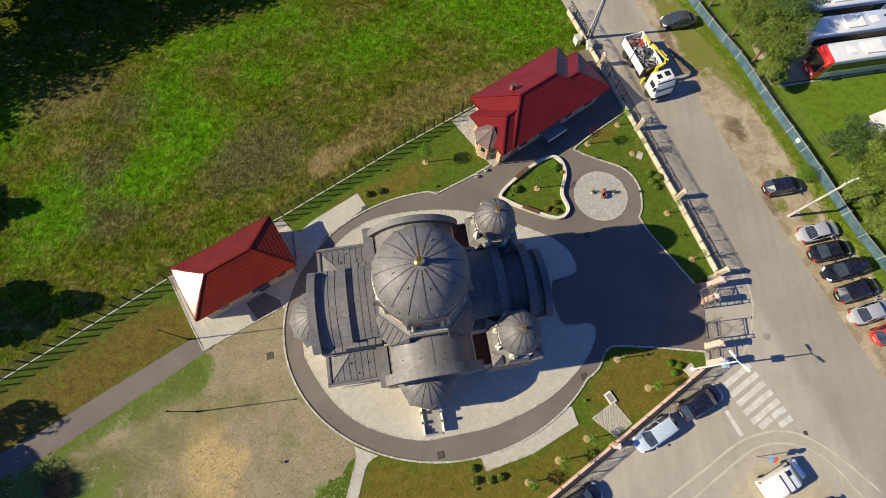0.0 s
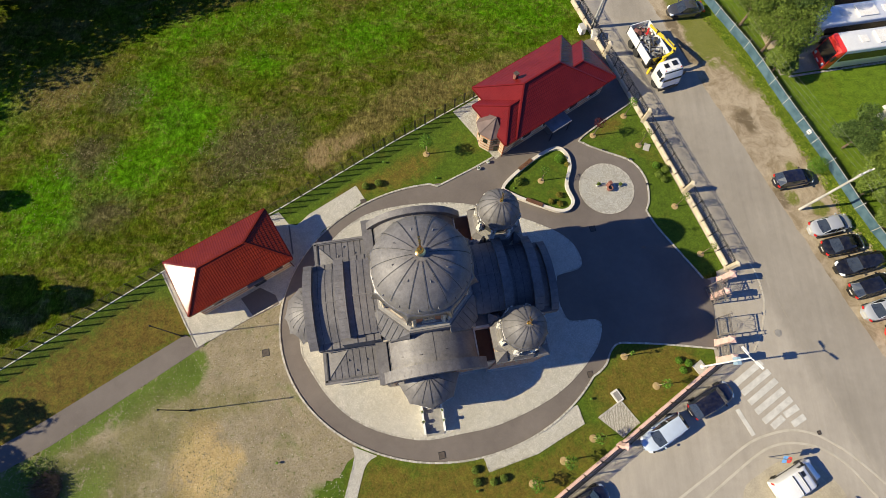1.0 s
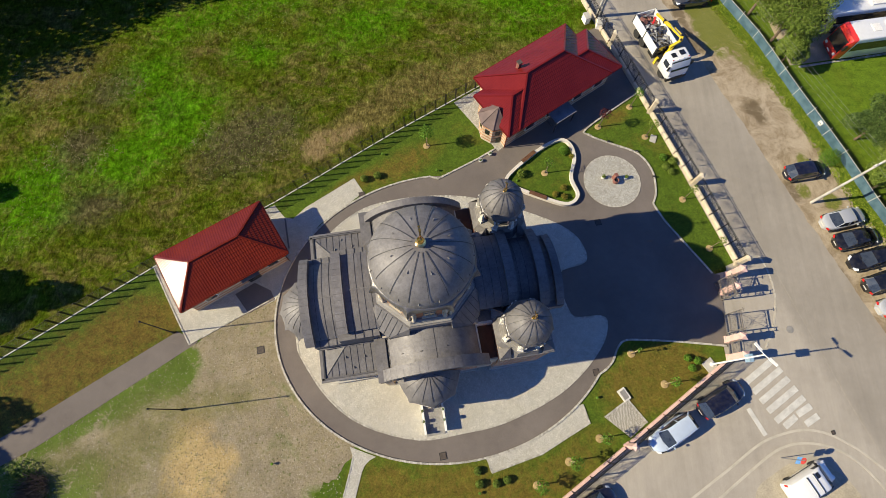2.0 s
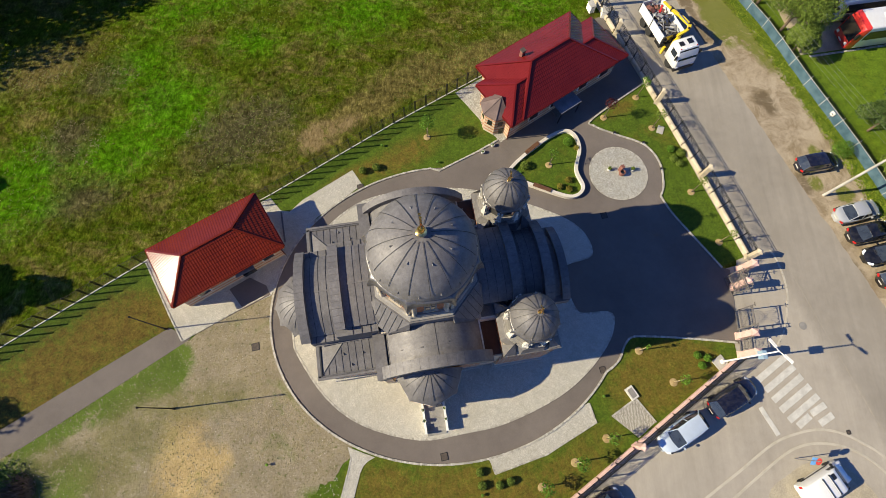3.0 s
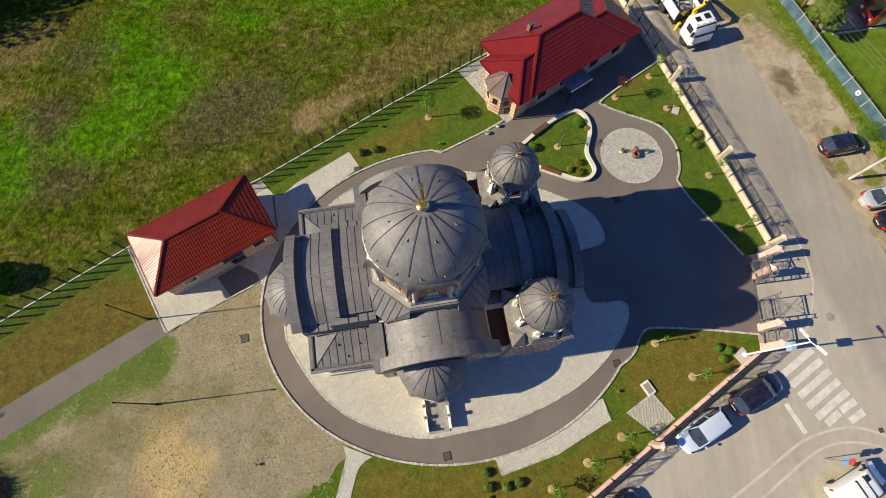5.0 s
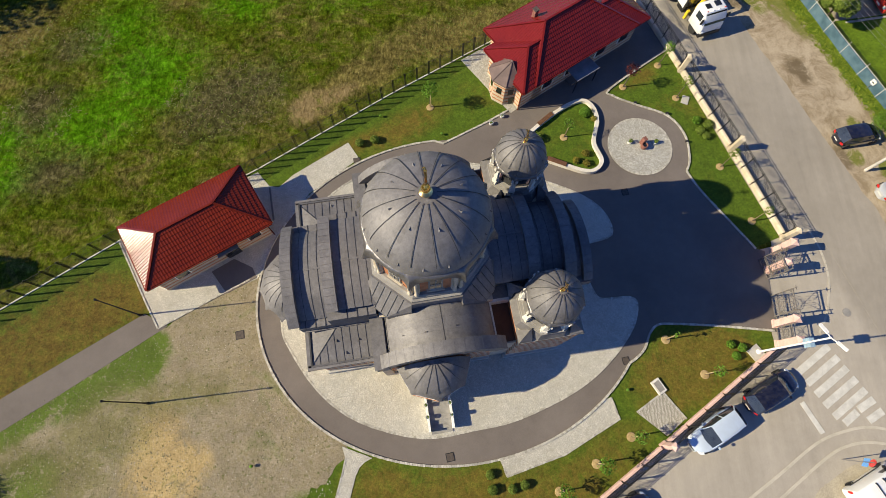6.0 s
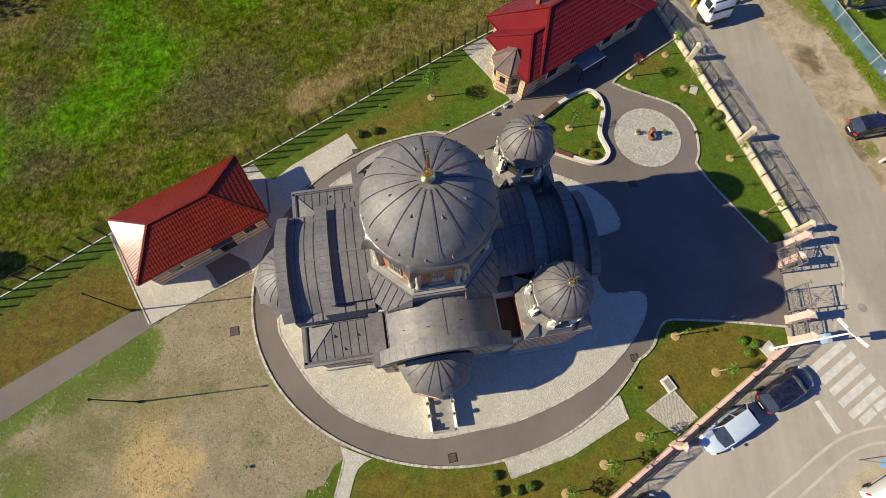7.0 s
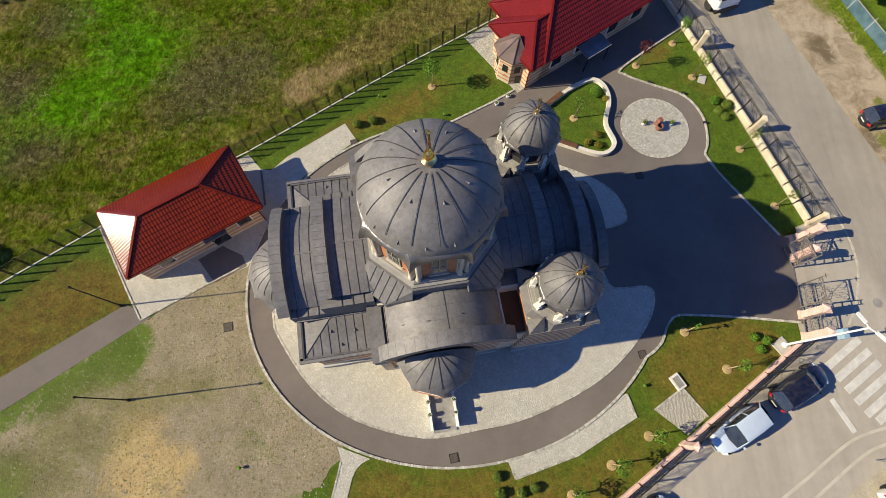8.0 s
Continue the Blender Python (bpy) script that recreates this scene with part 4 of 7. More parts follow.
# towers
TU, TV = 6.5, 4.5
for s in (1, -1):
    face = 5.85 if s > 0 else 6.3              # how far the outer wall stands from the axis
    y0, y1 = sorted((s * 2.55, s * face))
    wall(4.65, 8.5, y0, y1, 7.4, name="tower_wall")
    cornice(4.65, 8.5, y0, y1, 7.2, 0.10, "drum_stone")
    cy = s * TV
    reach = {s: face + 0.08 - TV, -s: 1.95}
    # sheet roof turning from the square to the octagon
    bm = B()
    sq = []
    for i in range(8):
        x, y = OCT[i]
        k = max(abs(x), abs(y))
        sq.append((TU + x / k * 2.0, cy + y / k * reach[1 if y > 0 else -1], 7.4))
    loft(bm, [sq, [(TU + x * 1.78, cy + y * 1.78, 8.25) for x, y in OCT]])
    part("tower_skirt_roof", bm, "zinc", church)
    for sx, sy in ((-1, -1), (1, -1), (1, 1), (-1, 1)):
        # a thin upright sheet gusset on each corner, rising towards the octagon
        px, py = TU + sx * 2.0, cy + sy * reach[sy]
        qx, qy = TU + sx * 1.22, cy + sy * 1.22
        bm = B()
        base = [bm.verts.new(p) for p in ((px, py, 7.4), (px - sx * 0.85, py, 7.4), (qx, qy, 7.9), (px, py - sy * 0.85, 7.4))]
        top = [bm.verts.new(p) for p in ((px - sx * 0.06, py - sy * 0.06, 7.72), (qx, qy, 8.5))]
        for f in ((0, 1, 4), (0, 4, 3), (1, 2, 5, 4), (2, 3, 4, 5), (3, 2, 1, 0)):
            bm.faces.new([(base + top)[k] for k in f])
        part("corner_gusset", bm, "zinc", church)
    belfry = part("belfry_floor", loft(B(), [[(TU + x * 1.86, cy + y * 1.86, 8.2) for x, y in OCT], [(TU + x * 1.86, cy + y * 1.86, 8.36) for x, y in OCT]]), "drum_stone", church, "stepped octagonal stone sill below the bells")
    part("sill_step", loft(B(), [[(TU + x * k, cy + y * k, z) for x, y in OCT] for k, z in ((1.78, 8.36), (1.78, 8.50), (1.62, 8.50), (1.62, 8.62))]), "drum_stone", belfry)
    part("belfry_core", prism(B(), [(TU + x * 1.28, cy + y * 1.28) for x, y in OCT], 8.3, 10.1), "pink", belfry)
    for i in range(8):
        x, y = OCT[i]
        m = pose(TU + x * 1.6, cy + y * 1.6, 0, 0, 0, 22.5 + 45 * i)
        bm = B()
        box(bm, -0.15, 0.15, -0.19, 0.19, 8.42, 8.82)
        box(bm, -0.10, 0.10, -0.14, 0.14, 8.82, 9.95)
        box(bm, -0.15, 0.15, -0.19, 0.19, 9.85, 10.1)
        part("pier", bm, "pale_stone", belfry, at=m)
        a = radians(45 * i)
        m = pose(TU + math.cos(a) * 1.2, cy + math.sin(a) * 1.2, 0, 0, 0, 45 * i)
        # dark slab on the solid core stands in for the shade inside an open arch
        part("opening", box(B(), -0.02, 0.06, -0.34, 0.34, 8.6, 9.9), "glass", belfry, at=m)
    dome("tower_dome", TU, cy, 1.55, 10.4, 1.55, 16, 0.15, 0.50, 0.12, ((78, 8, 0.5),))
    gilt_cross(TU, cy, 11.9, 0.55)
    # sunken terrace between arm and tower
    part("terrace_wall", box(B(), 3.3, 4.7, *sorted((s * 2.6, s * 6.1)), 0, 6.1), "stone", church)
    part("terrace_floor", box(B(), 3.36, 4.66, *sorted((s * 3.0, s * 6.0)), 6.1, 6.16), "terrace", church)
    part("terrace_inner_wall", box(B(), 4.61, 4.648, *sorted((s * 3.2, s * 6.0)), 6.16, 7.18), "brick", church, "sunlit terracotta wall of the tower")
    part("terrace_coping", box(B(), 3.3, 3.40, *sorted((s * 3.2, s * 6.2)), 5.2, 7.0), "pale_stone", church)
    part("terrace_coping", box(B(), 3.40, 4.66, *sorted((s * 3.38, s * 3.56)), 5.2, 7.0), "pale_stone", church)
    part("terrace_cover", box(B(), 3.40, 4.66, *sorted((s * 2.60, s * 3.38)), 6.5, 7.06), "zinc", church)

# south porch apse with its steps
SP = (-0.6, -6.3)
pts = [(SP[0] + 2.42 * math.cos(math.pi + math.pi * i / 4), SP[1] + 2.42 * math.sin(math.pi + math.pi * i / 4)) for i in range(5)]
pw = part("porch_apse_wall", prism(B(), pts, 0, 4.0), "stone", church)
for z in (1.2, 1.95, 2.7, 3.4):
    part("brick_course", prism(B(), [(SP[0] + (x - SP[0]) * 1.008, SP[1] + (y - SP[1]) * 1.008) for x, y in pts], z, z + 0.22), "brick", pw)
part("apse_eave", prism(B(), [(SP[0] + (x - SP[0]) * 1.02, SP[1] + (y - SP[1]) * 1.02) for x, y in pts], 3.8, 4.0), "white", pw)
half_dome("porch_apse_roof", SP[0], SP[1], -math.pi / 2, 2.15, 4.15, 1.75, 0.36, 4)
part("porch_landing", box(B(), -1.6, 0.2, -9.9, -8.2, 0.0, 0.62), "worn_step", church)
for i in range(3):
    part("step", box(B(), -1.45, 0.05, -10.2 - 0.3 * i, -9.9 - 0.3 * i, 0.0, 0.47 - 0.155 * i), "worn_step", church)
for u in (-1.62, 0.05):
    part("stair_cheek", box(B(), u, u + 0.16, -10.6, -8.3, 0.0, 0.85), "white", church)


# ---- more materials ----
def leaf_material(name, a, b):
    n = Nodes(name, 0.75, 0, 0.15)
    r = n.t.nodes.new("ShaderNodeNewGeometry").outputs["Random Per Island"]
    c = n.ramp(r, [(0.0, a), (1.0, b)])
    c = n.mix(1.0, c, n.ramp(n.noise(1.2, 3), [(0.3, 0.75), (0.7, 1.25)]), "MULTIPLY")
    n.thin(c, 0.38)
    return n.done(c)


def sett_material(name, a, b):
    """Small hewn stones, each of its own tone."""
    n = Nodes(name, 0.85, 0, 0.35)
    r = n.t.nodes.new("ShaderNodeNewGeometry").outputs["Random Per Island"]
    speck = n.noise(28, 3, 0.7)
    c = n.mix(1.0, n.ramp(r, [(0.0, a), (1.0, b)]), n.ramp(speck, [(0.3, 0.8), (0.7, 1.2)]), "MULTIPLY")
    return n.done(c, speck, 0.4, 0.01)


def car_paint(name, c, metal=0.3):
    n = Nodes(name, 0.22, metal, 0.5)
    n.b.inputs["Coat Weight"].default_value, n.b.inputs["Coat Roughness"].default_value = 1.0, 0.04
    dust = n.noise(3.0, 4)
    return n.done(n.mix(n.ramp(dust, [(0.4, 0.0), (0.8, 0.12)]), c, (0.3, 0.27, 0.22)))


M.update(
    kerb_sett=sett_material("kerb_setts", (0.30, 0.28, 0.235), (0.54, 0.51, 0.44)),
    leaf=leaf_material("broad_leaves", (0.088, 0.140, 0.018), (0.225, 0.295, 0.055)),
    leaf_dark=leaf_material("dark_leaves", (0.052, 0.094, 0.022), (0.145, 0.210, 0.052)),
    # meadow-edge crowns: shade put into the leaf colour, darker than dark_leaves
    leaf_shaded=leaf_material("shaded_wood_leaves", (0.016, 0.034, 0.010), (0.046, 0.076, 0.022)),
    leaf_bright=leaf_material("fresh_leaves", (0.08, 0.16, 0.012), (0.16, 0.30, 0.04)),
    leaf_yellow=leaf_material("golden_leaves", (0.16, 0.15, 0.02), (0.30, 0.26, 0.05)),
    leaf_red=leaf_material("purple_leaves", (0.07, 0.018, 0.022), (0.14, 0.04, 0.04)),
    twig=sett_material("dry_twigs", (0.11, 0.08, 0.052), (0.27, 0.205, 0.145)),
    blade=leaf_material("grass_blades", (0.11, 0.165, 0.008), (0.31, 0.37, 0.045)),
    stem=sett_material("dead_stems", (0.11, 0.09, 0.044), (0.25, 0.205, 0.11)),
    clover=leaf_material("clover_leaves", (0.10, 0.155, 0.022), (0.24, 0.29, 0.075)),
    pebble=sett_material("loose_pebbles", (0.20, 0.175, 0.125), (0.52, 0.47, 0.38)),
    clod=sett_material("dark_clods", (0.10, 0.088, 0.042), (0.24, 0.21, 0.12)),
    cream=plain("cream_render", (0.55, 0.50, 0.42), (0.66, 0.61, 0.53), 0.9, 0.8),
    canopy_sheet=plain("faded_canopy_sheet", (0.13, 0.14, 0.17), (0.19, 0.20, 0.235), 1.5, 0.5),
    bin_green=plain("olive_plastic", (0.030, 0.035, 0.016), (0.045, 0.05, 0.024), 4, 0.5),
    bark=plain("bark", (0.10, 0.07, 0.045), (0.17, 0.12, 0.08), 4, 0.9),
    stake=plain("pale_stake", (0.42, 0.33, 0.17), (0.55, 0.45, 0.25), 3, 0.85),
    black_paint=car_paint("black_car_paint", (0.010, 0.010, 0.013)),
    navy_paint=car_paint("navy_car_paint", (0.010, 0.011, 0.026)),
    silver_paint=car_paint("silver_car_paint", (0.46, 0.47, 0.48), 0.25),
    blue_silver=car_paint("ice_blue_car_paint", (0.52, 0.60, 0.70), 0.12),
    grey_paint=car_paint("grey_car_paint", (0.10, 0.10, 0.105), 0.5),
    white_paint=car_paint("white_vehicle_paint", (0.78, 0.78, 0.76), 0.0),
    red_paint=car_paint("red_vehicle_paint", (0.55, 0.025, 0.02), 0.0),
    blue_paint=car_paint("blue_car_paint", (0.03, 0.07, 0.20), 0.3),
    yellow_paint=car_paint("yellow_crane_paint", (0.72, 0.52, 0.02), 0.0),
    car_glass=plain("tinted_car_glass", (0.022, 0.027, 0.034), (0.035, 0.042, 0.050), 2, 0.05, 0.0, 20, 0.0, 0.001, 1.0),
    tyre=plain("tyre_rubber", (0.015, 0.015, 0.015), (0.028, 0.027, 0.026), 5, 0.9),
    rim=plain("alloy_rim", (0.35, 0.35, 0.36), (0.5, 0.5, 0.51), 5, 0.35, 0.9),
    lamp_red=plain("red_lamp_lens", (0.40, 0.012, 0.012), (0.5, 0.02, 0.02), 5, 0.15),
    lamp_clear=plain("clear_lamp_lens", (0.62, 0.64, 0.66), (0.72, 0.74, 0.76), 5, 0.1),
    pot=plain("white_planter", (0.66, 0.65, 0.62), (0.78, 0.77, 0.74), 3, 0.7),
    rock=plain("red_stone", (0.17, 0.065, 0.05), (0.25, 0.105, 0.08), 4, 0.8),
    blue_mesh=plain("blue_shade_mesh", (0.034, 0.078, 0.108), (0.085, 0.145, 0.185), 1.1, 0.6),
    blue_sign=plain("blue_sign_face", (0.10, 0.28, 0.62), (0.14, 0.34, 0.70), 4, 0.4),
    dark_panel=plain("solar_panel", (0.22, 0.32, 0.42), (0.30, 0.42, 0.52), 3, 0.15),
    oxide=plain("rusty_cover", (0.055, 0.042, 0.035), (0.09, 0.07, 0.055), 6, 0.8),
    scrap=plain("scrap_load", (0.16, 0.16, 0.16), (0.40, 0.40, 0.40), 3, 0.6, 0.2, 12, 0.5, 0.03, 0.5, 0.25),
)

# ---- kerbs ----
def kerb_line(name, pts, w=0.16, top=0.13, closed=False, material="kerb_sett", label="pale kerb stones edging the asphalt", step=0.18):
    """A row of kerb stones with open joints."""
    pts = [*pts, pts[0]] if closed else list(pts)
    bm = B()
    for x, y, a in walk_along(pts, step):
        d, s = Vector((math.cos(a), math.sin(a))) * (step * 0.46), Vector((-math.sin(a), math.cos(a))) * w / 2 * random.uniform(0.86, 1.08)
        z = top + random.uniform(-0.014, 0.012)
        c = Vector((x, y))
        prism(bm, [c - d - s, c + d - s, c + d + s, c - d + s], -0.05, z)
    return structure(name, bm, material, label, "kerb")


ANG = [church_plan(1.95 + 15.05 * math.cos(radians(a)), -0.4 + 12.8 * math.sin(radians(a))) for a in range(88, 323, 3)]
kerb_line("kerb_ring", ANG)
kerb_line("kerb_apron", ISLAND, 0.14, 0.105, True)
kerb_line("kerb_north", KERB_N)
kerb_line("kerb_east_lawn", KERB_R)
kerb_line("kerb_south_lawn", KERB_SE)
kerb_line("kerb_plaza", [(17.22 + 2.72 * math.cos(radians(a)), 21.45 + 2.72 * math.sin(radians(a))) for a in range(0, 360, 6)], 0.12, 0.09, True)
kerb_line("kerb_bay", [(12.45, 0.72), (12.9, -0.75), (8.8, -3.1), (4.7, -4.5), (4.5, -4.0)], 0.12, 0.09)
kerb_line("kerb_footpath", [(-6.45, -3.3), (-6.62, -4.3), (-7.13, -6.6), (-8.55, -13)], 0.1, 0.08)
kerb_line("kerb_square", [(14.2, -0.3), (16.3, 1.1), (17.7, -0.7)], 0.12, 0.09)
kerb_line("kerb_yard", [(-20.9, 5.6), (-17.0, 8.0), (-14.6, 9.4)], 0.12, 0.09)
kerb_line("kerb_path", [(-20.9, 5.6), (-22.2, 7.6), (-25.2, 12.5)], 0.12, 0.09)
GARDEN = smooth([(6.95, 21.6), (9.9, 24.4), (12.2, 25.75), (13.3, 25.3), (13.65, 23.8), (13.15, 21.6), (13.65, 19.8), (12.6, 18.85), (10.5, 19.4), (7.6, 20.6)], True, 6)
garden_wall = structure("garden_wall", sweep(B(), GARDEN, 0.30, -0.05, 0.45, True), "cream", "low cream curved seat wall round the bed", "wall")
structure("garden_bed", prism(B(), GARDEN, -0.05, 0.16), "lawn", "green lawn bed inside the seat wall", "lawn")
for p0, p1 in (((8.50, 23.25), (9.75, 24.35)), ((9.03, 19.98), (10.60, 19.36))):
    bench = thing("bench_seat", "brown slatted bench top on the white wall", "bench", group="bench seats")
    d = (Vector(p1) - Vector(p0)).normalized()
    s = Vector((-d.y, d.x))
    for k in (-0.15, -0.05, 0.05, 0.15):
        part("slat", beam(B(), (*(Vector(p0) + s * k), 0.52), (*(Vector(p1) + s * k), 0.52), 0.085, 0.05), "wood", bench)
    for q in (p0, p1):
        part("bearer", beam(B(), (*(Vector(q) - s * 0.2), 0.49), (*(Vector(q) + s * 0.2), 0.49), 0.06, 0.03), "iron", bench)


# ---- red-roofed houses ----
def tiled_face(house, a, b, c, d, course=0.35, roll=0.21):
    """One roof slope of pressed sheet tiles, stepped in courses and rolled across: a, b the eave, c above b, d above a."""
    a, b, c, d = (Vector(p) for p in (a, b, c, d))
    ex = (b - a).normalized()
    nz = ex.cross(d - a).normalized()
    if nz.z < 0:
        nz = -nz
    ey = nz.cross(ex)
    if ey.z < 0:
        ey = -ey
    H, W = (d - a).dot(ey), (b - a).length
    xl, xr = (d - a).dot(ex), (c - a).dot(ex)
    n, k = max(2, round(H / course)), max(4, round(W / (roll / 6)))
    rows = []
    for j in range(n):
        rows += [(j / n, 0.0), (j / n + 0.002, 0.036), ((j + 0.5) / n, 0.020), ((j + 0.97) / n, 0.004)]
    verts, faces = [], []
    for t, lift in rows:
        lo, hi = xl * t, W - (W - xr) * t
        for i in range(k + 1):
            x = min(max(W * i / k, lo), hi)
            wave = math.cos(2 * math.pi * x / roll)
            verts.append(a + ex * x + ey * (H * t) + nz * (lift + 0.0065 * (wave + 0.35 * wave * wave)))
    for j in range(len(rows) - 1):
        for i in range(k):
            q = j * (k + 1) + i
            if (verts[q] - verts[q + 1]).length > 1e-5 or (verts[q + k + 1] - verts[q + k + 2]).length > 1e-5:
                faces.append((q, q + 1, q + k + 2, q + k + 1))
    me = bpy.data.meshes.new("roof_slope")
    me.from_pydata([tuple(v) for v in verts], [], faces)
    me.materials.append(M["dull_tile" if house.name.startswith("lodge") else "tile"])
    slope = new("roof_slope", me)
    slope.parent = house
    slope["label"] = "dark red sheet-tile roof slope"
    return slope


def hip_roof(house, x0, x1, y0, y1, ze, zr, hip0, hip1, yr=None, hips=(0, 1)):
    """Four tiled slopes under ridge and hip caps, in the house's own axes."""
    yr = (y0 + y1) / 2 if yr is None else yr
    A, Bc, C, D = (x0, y0, ze), (x1, y0, ze), (x1, y1, ze), (x0, y1, ze)
    R0, R1 = (x0 + hip0, yr, zr), (x1 - hip1, yr, zr)
    for q in ((A, Bc, R1, R0), (C, D, R0, R1), (D, A, R0, R0), (Bc, C, R1, R1)):
        tiled_face(house, *q)
    sheet = "dull_tile" if house.name.startswith("lodge") else "tile"
    ends = [*(((A, R0), (D, R0)) if 0 in hips else ()), *(((Bc, R1), (C, R1)) if 1 in hips else ())]
    for p, q in (*ends, (R0, R1)):
        part("ridge_cap", beam(B(), Vector(p) + Vector((0, 0, 0.05)), Vector(q) + Vector((0, 0, 0.07)), 0.16, 0.07), sheet, house)
    part("soffit", box(B(), x0 + 0.02, x1 - 0.02, y0 + 0.02, y1 - 0.02, ze - 0.14, ze - 0.04), "wood", house)
    for a0, a1, b0, b1 in ((x0, x1, y0 - 0.1, y0), (x0, x1, y1, y1 + 0.1), (x0 - 0.1, x0, y0, y1), (x1, x1 + 0.1, y0, y1)):
        part("gutter", box(B(), a0, a1, b0, b1, ze - 0.14, ze - 0.01), sheet, house)


def striped_wall(house, x0, x1, y0, y1, z1, courses=0.44):
    body = part("wall", box(B(), x0, x1, y0, y1, 0, z1), "stone", house, "cream wall banded with terracotta courses")
    z = 0.35
    while z < z1 - 0.1:
        part("brick_course", box(B(), x0 - 0.012, x1 + 0.012, y0 - 0.012, y1 + 0.012, z, min(z + 0.13, z1 - 0.02)), "brick", body)
        z += courses
    return body


annexe = thing("annexe", "small hip-roofed annexe with red tiles and striped walls", "house", pose(-18.15, 12.82, 0, 0, 0, 32.4), "red-roofed houses")
striped_wall(annexe, -4.35, 4.35, -2.35, 2.3, 2.57)
hip_roof(annexe, -4.85, 4.85, -2.8, 2.8, 2.7, 3.98, 2.6, 2.8, 0.14)
door = part("door", box(B(), 0.6, 1.7, -2.45, -2.33, 0.1, 2.15), "glass", annexe, "dark glazed door in the striped wall")
part("door_handle", box(B(), 0.72, 0.76, -2.5, -2.45, 1.0, 1.15), "rim", door)
part("canopy", box(B(), 0.35, 1.95, -3.1, -2.4, 2.28, 2.36), "zinc", annexe)
for x in (-2.6, 3.2):
    w = part("window", box(B(), x - 0.55, x + 0.55, -2.42, -2.33, 1.0, 2.1), "white", annexe)
    part("window_pane", box(B(), x - 0.47, x + 0.47, -2.45, -2.41, 1.08, 2.02), "glass", w)
part("downpipe", tube(B(), (4.42, -2.45, 0), (4.42, -2.45, 2.5), 0.05), "tile", annexe)
structure("annexe_ramp", prism(B(), [(-17.6, 10.0), (-16.0, 11.05), (-14.5, 10.35), (-14.1, 9.55), (-16.2, 8.3)], -0.05, 0.075), "yard", "dark asphalt pad at the annexe door", "paving")
structure("drain_channel", beam(B(), (-13.3, 14.3, 0.05), (-13.95, 17.2, 0.05), 0.14, 0.1), "zinc", "narrow metal drain channel", "drain")

lodge = thing("lodge", "long hip-roofed lodge with dark wine-red tiles", "house", pose(6.71, 24.37, 0, 0, 0, 35.1), "red-roofed houses")
striped_wall(lodge, 1.9, 12.5, 0.5, 6.6, 2.95)
striped_wall(lodge, 12.0, 13.75, 0.52, 4.95, 2.9)
striped_wall(lodge, 0.5, 3.0, 0.5, 4.95, 2.9)
hip_roof(lodge, 1.4, 12.95, 0.0, 7.15, 3.0, 5.35, 3.1, 4.05, 3.4)
hip_roof(lodge, 0.15, 6.0, 0.02, 5.45, 2.98, 4.55, 2.15, 2.4, 2.6, (0,))
hip_roof(lodge, 7.5, 14.3, 0.02, 5.45, 2.98, 4.6, 2.4, 2.85, 2.6, (1,))
chimney = part("chimney", box(B(), 4.55, 4.9, 4.65, 5.0, 4.0, 5.2), "rock", lodge, "squat brick chimney with a dark cap")
part("chimney_cap", box(B(), 4.5, 4.95, 4.6, 5.05, 5.2, 5.27), "oxide", chimney)
BAY = [(0.6 + 1.4 * math.cos(radians(a)), 2.6 + 1.4 * math.sin(radians(a))) for a in (90, 135, 180, 225, 270)]
bay = part("bay_wall", prism(B(), BAY, 0, 2.75), "stone", lodge)
z = 0.35
while z < 2.6:
    part("brick_course", prism(B(), [(0.6 + (x - 0.6) * 1.01, 2.6 + (y - 2.6) * 1.01) for x, y in BAY], z, z + 0.13), "brick", bay)
    z += 0.44
for a in (112.5, 157.5, 202.5, 247.5):
    m = pose(0.6 + 1.29 * math.cos(radians(a)), 2.6 + 1.29 * math.sin(radians(a)), 0, 0, 0, a)
    part("window_pane", box(B(), -0.05, 0.03, -0.24, 0.24, 1.3, 2.0), "glass", bay, at=m)
bm = B()
eave = [bm.verts.new((0.6 + (x - 0.6) * 1.2, 2.6 + (y - 2.6) * 1.2, 2.8)) for x, y in BAY]
low = [bm.verts.new((v.co.x, v.co.y, 2.7)) for v in eave]
top = bm.verts.new((0.8, 2.6, 3.95))
for i in range(4):
    bm.faces.new((eave[i], eave[i + 1], top))
    bm.faces.new((low[i + 1], low[i], eave[i], eave[i + 1])[::-1])
bm.faces.new(low)
bay_roof = part("bay_roof", bm, "brown_roof", lodge, "brown faceted bay roof")
for x, y in BAY:
    part("hip_cap", beam(B(), (0.6 + (x - 0.6) * 1.2, 2.6 + (y - 2.6) * 1.2, 2.83), (0.8, 2.6, 3.98), 0.05, 0.05), "brown_roof", bay_roof)
for x in (3.4, 6.0, 9.5, 12.2):
    w = part("window", box(B(), x - 0.6, x + 0.6, 0.42, 0.52, 1.0, 2.3), "white", lodge)
    part("window_pane", box(B(), x - 0.5, x + 0.5, 0.38, 0.43, 1.1, 2.2), "glass", w)
part("entrance_canopy", prism(B(), [(5.5, -1.05), (8.0, -1.05), (8.0, 0.45), (5.5, 0.45)], 1.75, 1.82), "canopy_sheet", lodge)
for x in (5.6, 7.9):
    part("canopy_post", box(B(), x - 0.04, x + 0.04, -1.0, -0.94, 0, 1.76), "iron", lodge)
part("entrance_step", box(B(), 5.9, 7.6, -0.3, 0.5, 0, 0.2), "yard", lodge)
part("downpipe", tube(B(), (0.42, 0.42, 0), (0.42, 0.42, 2.9), 0.05), "tile", lodge)


